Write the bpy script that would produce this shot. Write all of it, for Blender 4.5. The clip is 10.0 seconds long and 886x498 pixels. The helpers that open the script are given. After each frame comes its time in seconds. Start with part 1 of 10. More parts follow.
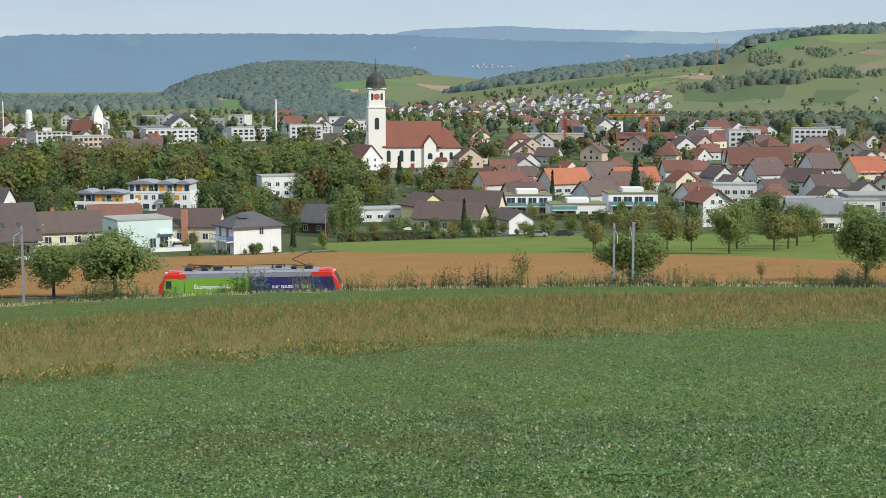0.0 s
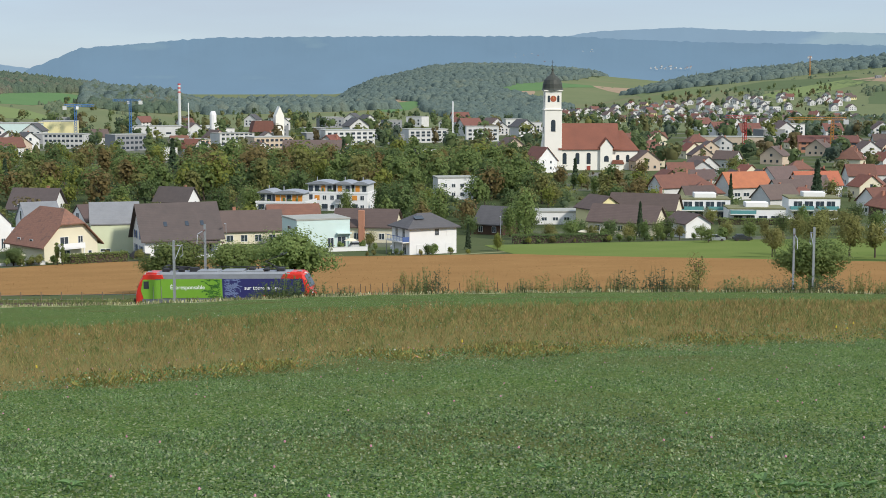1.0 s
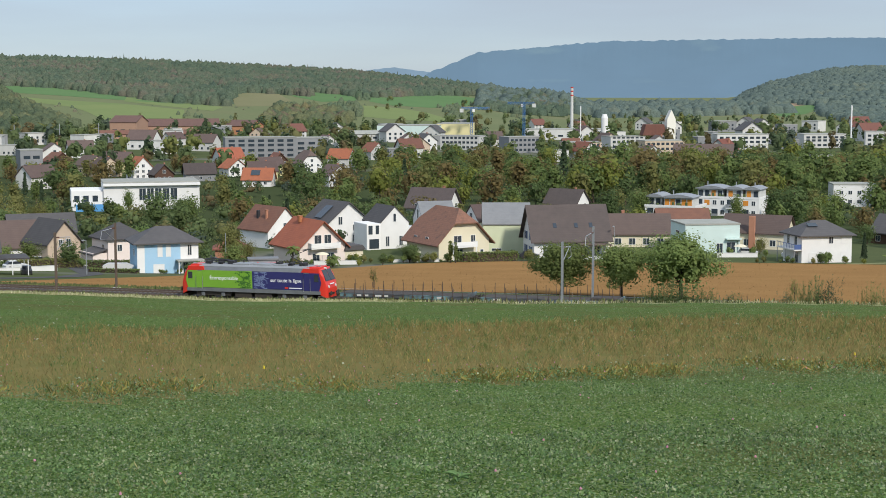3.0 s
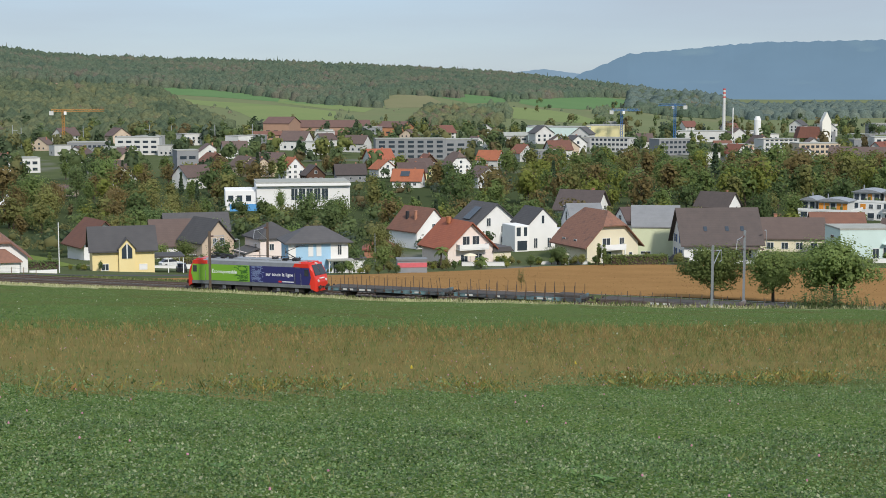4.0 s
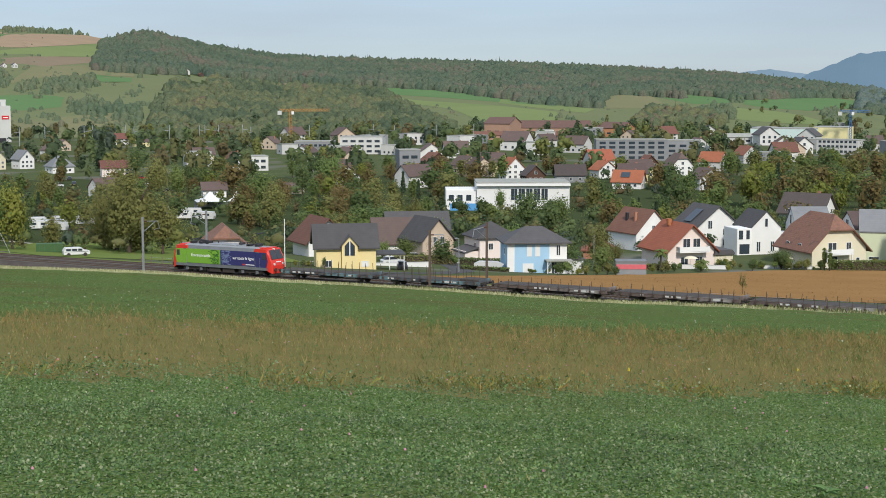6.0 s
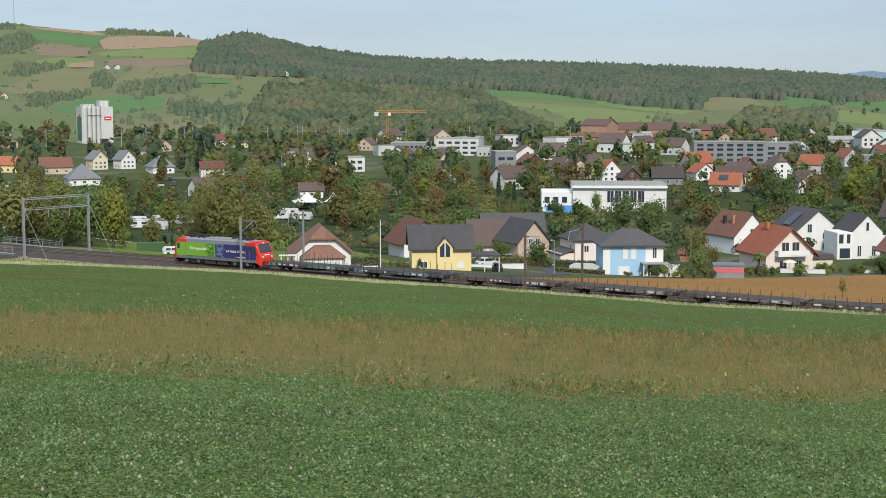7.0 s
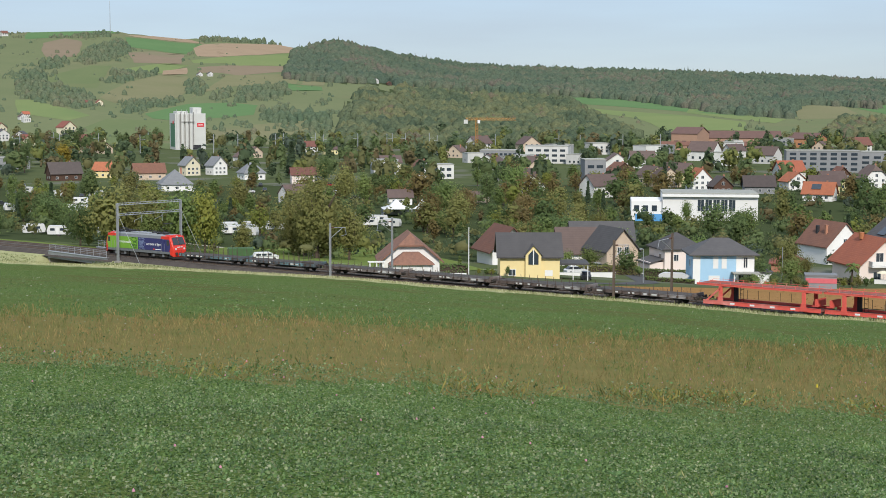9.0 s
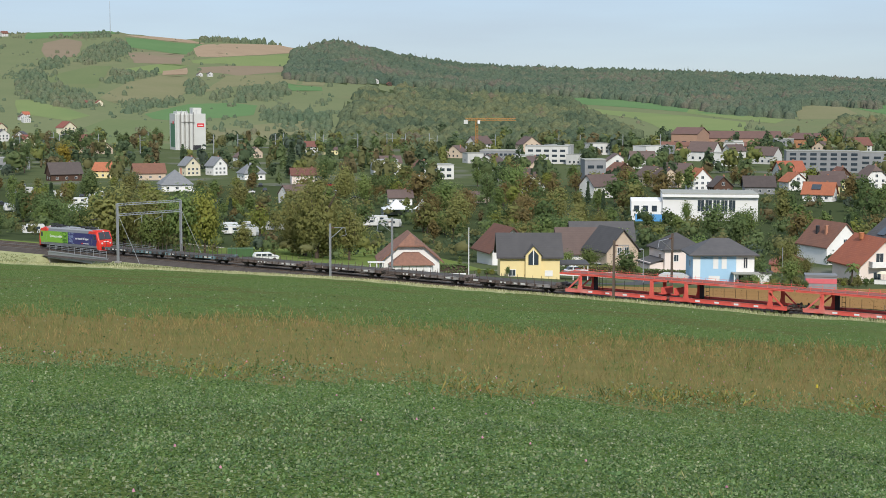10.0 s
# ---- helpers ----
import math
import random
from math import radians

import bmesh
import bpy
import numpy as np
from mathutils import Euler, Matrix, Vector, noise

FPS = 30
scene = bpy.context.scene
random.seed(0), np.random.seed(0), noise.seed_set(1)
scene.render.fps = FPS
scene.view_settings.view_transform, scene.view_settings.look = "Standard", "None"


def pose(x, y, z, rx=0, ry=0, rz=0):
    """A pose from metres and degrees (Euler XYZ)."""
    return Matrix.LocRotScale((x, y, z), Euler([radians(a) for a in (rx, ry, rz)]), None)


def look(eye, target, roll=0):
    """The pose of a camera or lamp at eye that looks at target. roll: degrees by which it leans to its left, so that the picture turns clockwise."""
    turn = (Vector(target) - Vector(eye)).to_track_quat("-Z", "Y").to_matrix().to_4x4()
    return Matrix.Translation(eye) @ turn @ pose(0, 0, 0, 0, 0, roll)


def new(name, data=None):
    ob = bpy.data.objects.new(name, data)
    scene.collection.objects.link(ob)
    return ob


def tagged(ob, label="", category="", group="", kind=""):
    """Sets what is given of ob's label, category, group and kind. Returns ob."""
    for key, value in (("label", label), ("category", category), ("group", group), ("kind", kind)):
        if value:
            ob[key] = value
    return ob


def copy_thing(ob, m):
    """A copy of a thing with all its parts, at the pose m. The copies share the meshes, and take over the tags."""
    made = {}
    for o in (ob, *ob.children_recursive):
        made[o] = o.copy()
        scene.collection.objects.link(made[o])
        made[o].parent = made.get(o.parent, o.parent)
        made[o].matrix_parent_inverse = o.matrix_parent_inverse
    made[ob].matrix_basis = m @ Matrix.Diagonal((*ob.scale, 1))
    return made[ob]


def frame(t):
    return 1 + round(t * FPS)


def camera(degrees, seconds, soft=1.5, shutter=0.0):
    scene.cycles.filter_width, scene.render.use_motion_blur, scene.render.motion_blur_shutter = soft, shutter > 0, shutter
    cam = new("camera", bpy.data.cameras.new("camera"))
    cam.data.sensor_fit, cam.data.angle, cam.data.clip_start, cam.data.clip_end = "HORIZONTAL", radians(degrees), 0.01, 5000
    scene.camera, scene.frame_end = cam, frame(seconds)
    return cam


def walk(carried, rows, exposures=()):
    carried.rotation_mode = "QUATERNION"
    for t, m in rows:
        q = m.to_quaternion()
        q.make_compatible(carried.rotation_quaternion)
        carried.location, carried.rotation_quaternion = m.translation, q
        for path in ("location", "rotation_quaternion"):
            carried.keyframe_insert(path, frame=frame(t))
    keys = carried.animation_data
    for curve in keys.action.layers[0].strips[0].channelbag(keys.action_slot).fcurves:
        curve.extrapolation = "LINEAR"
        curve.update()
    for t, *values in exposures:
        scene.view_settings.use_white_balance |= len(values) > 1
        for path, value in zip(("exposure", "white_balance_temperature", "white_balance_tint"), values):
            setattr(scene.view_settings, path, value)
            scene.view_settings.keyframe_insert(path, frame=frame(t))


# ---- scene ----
cam = camera(32.70, 10.0, soft=0.9)
# the camera turns on a fixed stand: seconds, turn to the left, tilt, roll
TURNS = [
    (0.0, 0.01, -6.48, 0.0), (0.5, 3.23, -6.44, 0.0), (1.0, 6.67, -6.40, 0.0), (1.2, 8.35, -6.37, 0.0), (1.5, 11.42, -6.35, 0.0),
    (2.0, 15.04, -6.31, 0.0), (2.5, 18.30, -6.30, 0.0), (3.0, 21.39, -6.27, -0.03), (4.5, 29.30, -6.18, -0.05),
    (5.0, 31.18, -6.17, -0.05), (5.5, 33.31, -6.18, -0.05), (7.0, 39.00, -6.12, 0.0), (7.5, 40.59, -6.09, 0.0),
    (8.0, 41.79, -6.06, 0.0), (8.5, 42.37, -5.86, 0.11), (9.0, 42.37, -5.84, 0.12), (9.5, 42.37, -5.84, 0.12), (10.0, 42.37, -5.83, 0.12),
]
walk(cam, [(t, pose(0, 0, 0, 90 + tilt, 0, turn) @ pose(0, 0, 0, 0, 0, roll)) for t, turn, tilt, roll in TURNS], [(0.0, 0.2), (2.5, 0.07), (5.0, 0.02), (7.0, 0.05), (8.5, 0.12), (10.0, 0.12)])


# ---- the lie of the land: eye level is z = 0, the railway runs along x at y = 151 and 155.2 ----
VALLEY = -38.0
SLOPE_AZ = [-180, -90, -16, 0, 10, 15, 18.5, 29.3, 42.4, 45.7, 54.7, 58.7, 75, 90, 180]
SLOPE = [0.0, 0.09, 0.1230, 0.1284, 0.1317, 0.1342, 0.1354, 0.1332, 0.1192, 0.1143, 0.1052, 0.101, 0.08, 0.05, 0.0]
# hills: bearings (degrees left of y), skyline height in degrees, ridge distance, foot distance, power of the slope
HILLS = [
    ([10, 15, 18.5, 19.5, 21.5, 24.7, 29, 33.2, 37.4, 41.5, 44.2, 46.3, 47.8, 49.5, 50.7, 52.4, 54.6, 58.6, 66, 80],
     [-1.6, -1.3, -0.6, -0.3, -0.05, 0.3, 0.53, 0.72, 0.82, 0.98, 1.38, 1.86, 1.75, 1.95, 2.06, 2.06, 2.3, 2.2, 1.9, 1.0], 2250, 1190, 1.0),
    ([-40, -20, -16.2, -14.2, -12.9, -11.4, -10.4, -8.8, -6.7, -4.6, -2.5, 0.1, 4], [1.6, 2.0, 1.8, 1.72, 1.58, 1.36, 0.85, 0.66, 0.45, 0.25, -0.05, -0.6, -1.5], 2400, 1500, 0.9),
    ([-14, -3.5, -1.4, 0.5, 1.8, 3.9, 5.6, 7.1, 9.2, 10.2, 11.3, 14], [-0.5, -0.25, -0.05, 0.12, 0.3, 0.47, 0.5, 0.4, -0.08, -0.5, -1.0, -1.6], 3100, 2100, 0.8),
    ([14, 15.8, 16.9, 18, 18.8, 19.7, 21], [-1.6, -1.1, -0.65, -0.48, -0.5, -0.7, -1.5], 1900, 1500, 0.8),
]


def rail_z(x):
    return -22.8 + 0.02 * np.clip(x, -330, 200)


def land(x, y):
    """Height of the ground at x, y (arrays)."""
    x, y = np.asarray(x, float), np.asarray(y, float)
    az, r = np.degrees(np.arctan2(-x, y)), np.hypot(x, y)
    field = -1.7 - np.interp(az, SLOPE_AZ, SLOPE) * r + 0.05 * np.sin(x * 0.9) * np.sin(y * 0.7)
    rz = rail_z(x) - 0.75
    k = np.interp(x, [-260, -145, -60, 60, 140], [0.098, 0.108, 0.086, 0.076, 0.06])
    back = rz - k * (y - 158.5)
    floor_z = VALLEY + 0.8 * np.sin(x * 0.011 + 1) * np.sin(y * 0.009)
    back = floor_z + 2.0 * np.log1p(np.exp(np.clip((back - floor_z) / 2.0, -40, 40)))
    edge_x = np.clip(x, -900, 900)
    edge = -1.7 - np.interp(np.degrees(np.arctan2(-edge_x, 143.0)), SLOPE_AZ, SLOPE) * np.hypot(edge_x, 143.0)
    edge = np.maximum(edge, -34)
    s = np.clip((y - 143.0) / 5.0, 0, 1)
    z = np.where(y <= 143.0, np.maximum(field, -34), np.where(y < 158.5, edge + (rz - edge) * s, back))
    # the lane that passes below the railway bridge
    z = np.where((x > -229.0) & (x < -211.5) & (y > 143.6) & (y < 163.0), np.minimum(z, -31.6), z)
    for haz, hel, ridge, foot, power in HILLS:
        top = ridge * np.tan(np.radians(np.interp(az, haz, hel, left=-3, right=-3)))
        t = (r - foot) / (ridge - foot)
        up = np.where(t < 1, np.clip(t, 0, 1) ** power, np.clip(1 - 0.5 * (t - 1), 0, 1))
        hill = VALLEY + (top - VALLEY) * up
        z = np.where((t > 0) & (y > 300), np.maximum(z, hill), z)
    return z


# ---- daylight: a hazy sun from behind the right shoulder ----
SUN_AZ, SUN_EL = 128.0, 36.0
world = bpy.data.worlds.new("sky")
scene.world = world
world.use_nodes = True
wn, wl = world.node_tree.nodes, world.node_tree.links
sky = wn.new("ShaderNodeTexSky")
sky.sky_type, sky.sun_disc = "NISHITA", False
sky.sun_elevation, sky.sun_rotation = radians(SUN_EL), radians(SUN_AZ)
sky.altitude, sky.air_density, sky.dust_density, sky.ozone_density = 400, 1.0, 0.6, 3.0
wn["Background"].inputs["Strength"].default_value = 0.14
# thin high cloud veils the blue
veil, stretch, wtc = wn.new("ShaderNodeTexNoise"), wn.new("ShaderNodeMapping"), wn.new("ShaderNodeTexCoord")
stretch.inputs["Scale"].default_value = (1.2, 1.2, 9.0)
veil.inputs["Scale"].default_value, veil.inputs["Detail"].default_value = 1.6, 5.0
wl.new(wtc.outputs["Generated"], stretch.inputs["Vector"])
wl.new(stretch.outputs[0], veil.inputs["Vector"])
cloud, tone = wn.new("ShaderNodeMix"), wn.new("ShaderNodeMix")
cloud.data_type = tone.data_type = "RGBA"
tone.blend_type = "MULTIPLY"
tone.inputs[0].default_value, tone.inputs[7].default_value = 1.0, (0.78, 0.89, 1.08, 1)
wl.new(sky.outputs[0], tone.inputs[6])
amount = wn.new("ShaderNodeMapRange")
amount.inputs[1].default_value, amount.inputs[2].default_value, amount.inputs[3].default_value, amount.inputs[4].default_value = 0.3, 0.75, 0.55, 0.95
wl.new(veil.outputs["Fac"], amount.inputs[0])
wl.new(amount.outputs[0], cloud.inputs[0])
wl.new(tone.outputs[2], cloud.inputs[6])
# a thin overcast is brighter overhead than at the horizon
up, grow, bright = wn.new("ShaderNodeSeparateXYZ"), wn.new("ShaderNodeMapRange"), wn.new("ShaderNodeVectorMath")
wl.new(wtc.outputs["Generated"], up.inputs[0])
wl.new(up.outputs["Z"], grow.inputs[0])
grow.inputs[3].default_value, grow.inputs[4].default_value = 0.89, 2.3
bright.operation = "SCALE"
bright.inputs[0].default_value = (3.25, 3.75, 4.4)
wl.new(grow.outputs[0], bright.inputs["Scale"])
wl.new(bright.outputs[0], cloud.inputs[7])
wl.new(cloud.outputs[2], wn["Background"].inputs["Color"])
sun = new("sun", bpy.data.lights.new("sun", "SUN"))
sun.data.energy, sun.data.angle, sun.data.color = 3.3, radians(6.0), (1.0, 0.94, 0.85)
sun.matrix_world = look((900 * math.sin(radians(SUN_AZ)), 900 * math.cos(radians(SUN_AZ)), 900 * math.tan(radians(SUN_EL))), (0, 0, 0))

# ---- materials ----
MATS = {}


def mat(name, a, b=None, scale=2.0, rough=0.85, metal=0.0, bump=0.0, fine=14.0, rnd=0.0, island=0.0, c=None, where="Object", spec=0.3):
    """A surface of two colours mixed by coarse and fine noise; rnd varies it from object to object, island from piece to piece; c is a third, rarer colour."""
    if name in MATS:
        return MATS[name]
    m = bpy.data.materials.new(name)
    m.use_nodes = True
    n, l = m.node_tree.nodes, m.node_tree.links
    p = n["Principled BSDF"]
    p.inputs["Roughness"].default_value, p.inputs["Metallic"].default_value = rough, metal
    p.inputs["Specular IOR Level"].default_value = spec
    tc = n.new("ShaderNodeTexCoord")
    b = b or tuple(v * 0.8 for v in a)

    def noisy(s, detail):
        t = n.new("ShaderNodeTexNoise")
        t.inputs["Scale"].default_value, t.inputs["Detail"].default_value = s, detail
        l.new(tc.outputs[where], t.inputs["Vector"])
        return t.outputs["Fac"]

    def math_(op, x, y):
        k = n.new("ShaderNodeMath")
        k.operation = op
        for i, v in enumerate((x, y)):
            if isinstance(v, float):
                k.inputs[i].default_value = v
            else:
                l.new(v, k.inputs[i])
        return k.outputs[0]

    def mix(f, x, y, how="MIX"):
        k = n.new("ShaderNodeMix")
        k.data_type, k.blend_type = "RGBA", how
        k.clamp_factor = True
        if isinstance(f, float):
            k.inputs[0].default_value = f
        else:
            l.new(f, k.inputs[0])
        for i, v in ((6, x), (7, y)):
            if isinstance(v, tuple):
                k.inputs[i].default_value = (*v, 1)
            else:
                l.new(v, k.inputs[i])
        return k.outputs[2]

    coarse, grain = noisy(scale, 3.0), noisy(scale * fine, 4.0)
    f = math_("ADD", math_("MULTIPLY", coarse, 1.3), math_("MULTIPLY", grain, 0.9))
    f = math_("SUBTRACT", f, 0.6)
    colour = mix(f, a, b)
    if c:
        r = n.new("ShaderNodeMapRange")
        r.inputs[1].default_value, r.inputs[2].default_value = 0.55, 0.72
        l.new(noisy(scale * 0.37, 5.0), r.inputs[0])
        colour = mix(r.outputs[0], colour, c)
    for amount, out in ((rnd, ("ShaderNodeObjectInfo", "Random")), (island, ("ShaderNodeNewGeometry", "Random Per Island"))):
        if amount:
            o = n.new(out[0]).outputs[out[1]]
            h = n.new("ShaderNodeHueSaturation")
            l.new(math_("ADD", math_("MULTIPLY", o, amount * 2), 1.0 - amount), h.inputs["Value"])
            l.new(math_("ADD", math_("MULTIPLY", math_("FRACT", math_("MULTIPLY", o, 7.3), 0.0), amount * 0.10), 0.5 - amount * 0.05), h.inputs["Hue"])
            l.new(colour, h.inputs["Color"])
            colour = h.outputs[0]
    l.new(colour, p.inputs["Base Color"])
    if bump:
        k = n.new("ShaderNodeBump")
        k.inputs["Strength"].default_value, k.inputs["Distance"].default_value = min(bump, 1.0), 0.05 * max(bump, 1.0)
        l.new(grain, k.inputs["Height"])
        l.new(k.outputs[0], p.inputs["Normal"])
    MATS[name] = m
    return m


def leafy_light(m, share=0.35):
    """Lets part of the light through, as thin leaves do."""
    n, l = m.node_tree.nodes, m.node_tree.links
    p, t, k = n["Principled BSDF"], n.new("ShaderNodeBsdfTranslucent"), n.new("ShaderNodeMixShader")
    l.new(p.inputs["Base Color"].links[0].from_socket, t.inputs["Color"])
    k.inputs[0].default_value = share
    l.new(p.outputs[0], k.inputs[1])
    l.new(t.outputs[0], k.inputs[2])
    l.new(k.outputs[0], n["Material Output"].inputs["Surface"])
    return m


def ribbed(m, pitch, depth=0.04, axis="Z", dark=0.75):
    """Courses (tiles, boards, ribs) of that pitch along one of the thing's own axes."""
    n, l = m.node_tree.nodes, m.node_tree.links
    p = n["Principled BSDF"]
    tc, w = n.new("ShaderNodeTexCoord"), n.new("ShaderNodeTexWave")
    w.wave_type, w.bands_direction, w.wave_profile = "BANDS", axis, "SAW"
    w.inputs["Scale"].default_value = 0.314 / pitch
    w.inputs["Distortion"].default_value = 0.3
    l.new(tc.outputs["Object"], w.inputs["Vector"])
    k = n.new("ShaderNodeBump")
    k.inputs["Strength"].default_value, k.inputs["Distance"].default_value = 0.6, depth
    l.new(w.outputs["Fac"], k.inputs["Height"])
    l.new(k.outputs[0], p.inputs["Normal"])
    return m


def glass(name, tint=(0.03, 0.04, 0.05), rough=0.08):
    m = mat(name, tint, tuple(v * 1.5 for v in tint), 0.7, rough, spec=0.6)
    return m


PLASTER = {
    "white": mat("white_render", (0.76, 0.75, 0.72), (0.68, 0.675, 0.65), 0.5, 0.9, rnd=0.05),
    "offwhite": mat("weathered_white_render", (0.62, 0.61, 0.58), (0.5, 0.495, 0.47), 0.35, 0.9, rnd=0.15),
    "cream": mat("cream_render", (0.67, 0.61, 0.45), (0.61, 0.555, 0.41), 0.5, 0.9, rnd=0.05),
    "yellow": mat("yellow_render", (0.75, 0.62, 0.32), (0.70, 0.57, 0.28), 0.5, 0.9),
    "pale_yellow": mat("pale_yellow_render", (0.70, 0.62, 0.34), (0.64, 0.57, 0.3), 0.5, 0.9, rnd=0.05),
    "pale_green": mat("pale_green_render", (0.60, 0.64, 0.44), (0.55, 0.59, 0.4), 0.5, 0.9),
    "blue": mat("sky_blue_render", (0.36, 0.55, 0.70), (0.32, 0.5, 0.65), 0.5, 0.9),
    "teal": mat("mint_cladding", (0.55, 0.66, 0.62), (0.5, 0.61, 0.57), 0.5, 0.7),
    "pink": mat("pale_pink_render", (0.76, 0.66, 0.60), (0.7, 0.6, 0.54), 0.5, 0.9),
    "beige": mat("beige_render", (0.55, 0.44, 0.33), (0.5, 0.4, 0.3), 0.5, 0.9, rnd=0.06),
    "grey": mat("grey_render", (0.25, 0.255, 0.26), (0.2, 0.205, 0.21), 0.5, 0.85, rnd=0.08),
    "brown": mat("brown_boards", (0.10, 0.055, 0.035), (0.07, 0.04, 0.028), 0.8, 0.8, rnd=0.1),
    "orange": mat("orange_render", (0.48, 0.23, 0.12), (0.4, 0.19, 0.1), 0.5, 0.9),
    "brick": mat("red_brick", (0.42, 0.20, 0.13), (0.34, 0.16, 0.1), 0.5, 0.9, rnd=0.08),
    # brickworks walls: brick red dulled in the colour for distance haze
    "worksbrick": mat("haze_dulled_red_brick", (0.38, 0.235, 0.165), (0.32, 0.2, 0.14), 0.3, 0.9),
    "concrete": mat("pale_concrete", (0.56, 0.56, 0.53), (0.48, 0.48, 0.45), 0.15, 0.9),
}
ROOFS = {
    "dark": ribbed(mat("dark_grey_tiles", (0.068, 0.065, 0.066), (0.092, 0.087, 0.086), 0.6, 0.75, rnd=0.15), 0.35),
    "brown": ribbed(mat("brown_tiles", (0.125, 0.088, 0.075), (0.095, 0.068, 0.06), 0.6, 0.8, rnd=0.2), 0.35),
    "redbrown": ribbed(mat("red_brown_tiles", (0.19, 0.085, 0.058), (0.13, 0.065, 0.05), 0.6, 0.85, rnd=0.15), 0.35),
    "red": ribbed(mat("red_tiles", (0.24, 0.09, 0.06), (0.17, 0.07, 0.05), 0.6, 0.85, rnd=0.15), 0.35),
    "orange": ribbed(mat("orange_tiles", (0.40, 0.135, 0.066), (0.28, 0.1, 0.058), 0.6, 0.85, rnd=0.12), 0.35),
    "grey": ribbed(mat("grey_slates", (0.21, 0.215, 0.22), (0.16, 0.165, 0.17), 0.6, 0.7, rnd=0.12), 0.35),
    "gravel": mat("gravel_roof", (0.36, 0.35, 0.32), (0.24, 0.25, 0.21), 0.5, 0.95, rnd=0.1),
    "green": mat("planted_roof", (0.22, 0.2, 0.1), (0.12, 0.13, 0.06), 0.4, 0.95),
    "umber": ribbed(mat("umber_tiles", (0.095, 0.075, 0.068), (0.068, 0.056, 0.052), 0.6, 0.8, rnd=0.15), 0.35),
    "rust": ribbed(mat("mottled_rust_tiles", (0.27, 0.135, 0.09), (0.16, 0.085, 0.062), 2.2, 0.85, c=(0.13, 0.08, 0.063)), 0.35),
    "cream_trim": mat("cream_boards", (0.66, 0.58, 0.34), (0.6, 0.53, 0.3), 1.0, 0.8),
    # brickworks roofs: maroon with the haze of distance mixed into the colour
    "works": ribbed(mat("haze_dulled_maroon_tiles", (0.15, 0.085, 0.068), (0.115, 0.07, 0.06), 0.3, 0.85), 0.4),
    "church": ribbed(mat("church_red_tiles", (0.235, 0.09, 0.058), (0.17, 0.07, 0.048), 0.25, 0.85), 0.4),
}
PANE = glass("window_glass")
FRAME = mat("white_frames", (0.72, 0.72, 0.7), (0.66, 0.66, 0.64), 1.0, 0.6)
SHUTTER = mat("closed_shutters", (0.74, 0.73, 0.70), (0.66, 0.66, 0.64), 1.0, 0.7)
WOOD = mat("weathered_wood", (0.20, 0.14, 0.09), (0.14, 0.10, 0.07), 2.0, 0.85, bump=0.3)
METAL = mat("galvanised_steel", (0.42, 0.43, 0.44), (0.34, 0.35, 0.36), 1.0, 0.5, 0.6)
DARKMETAL = mat("dark_steel", (0.05, 0.05, 0.055), (0.03, 0.03, 0.033), 2.0, 0.6, 0.3)
BARK = mat("bark", (0.10, 0.075, 0.055), (0.06, 0.045, 0.035), 3.0, 0.95, bump=0.6)
RED_PAINT = mat("band_red_paint", (0.5, 0.05, 0.04), rough=0.6)


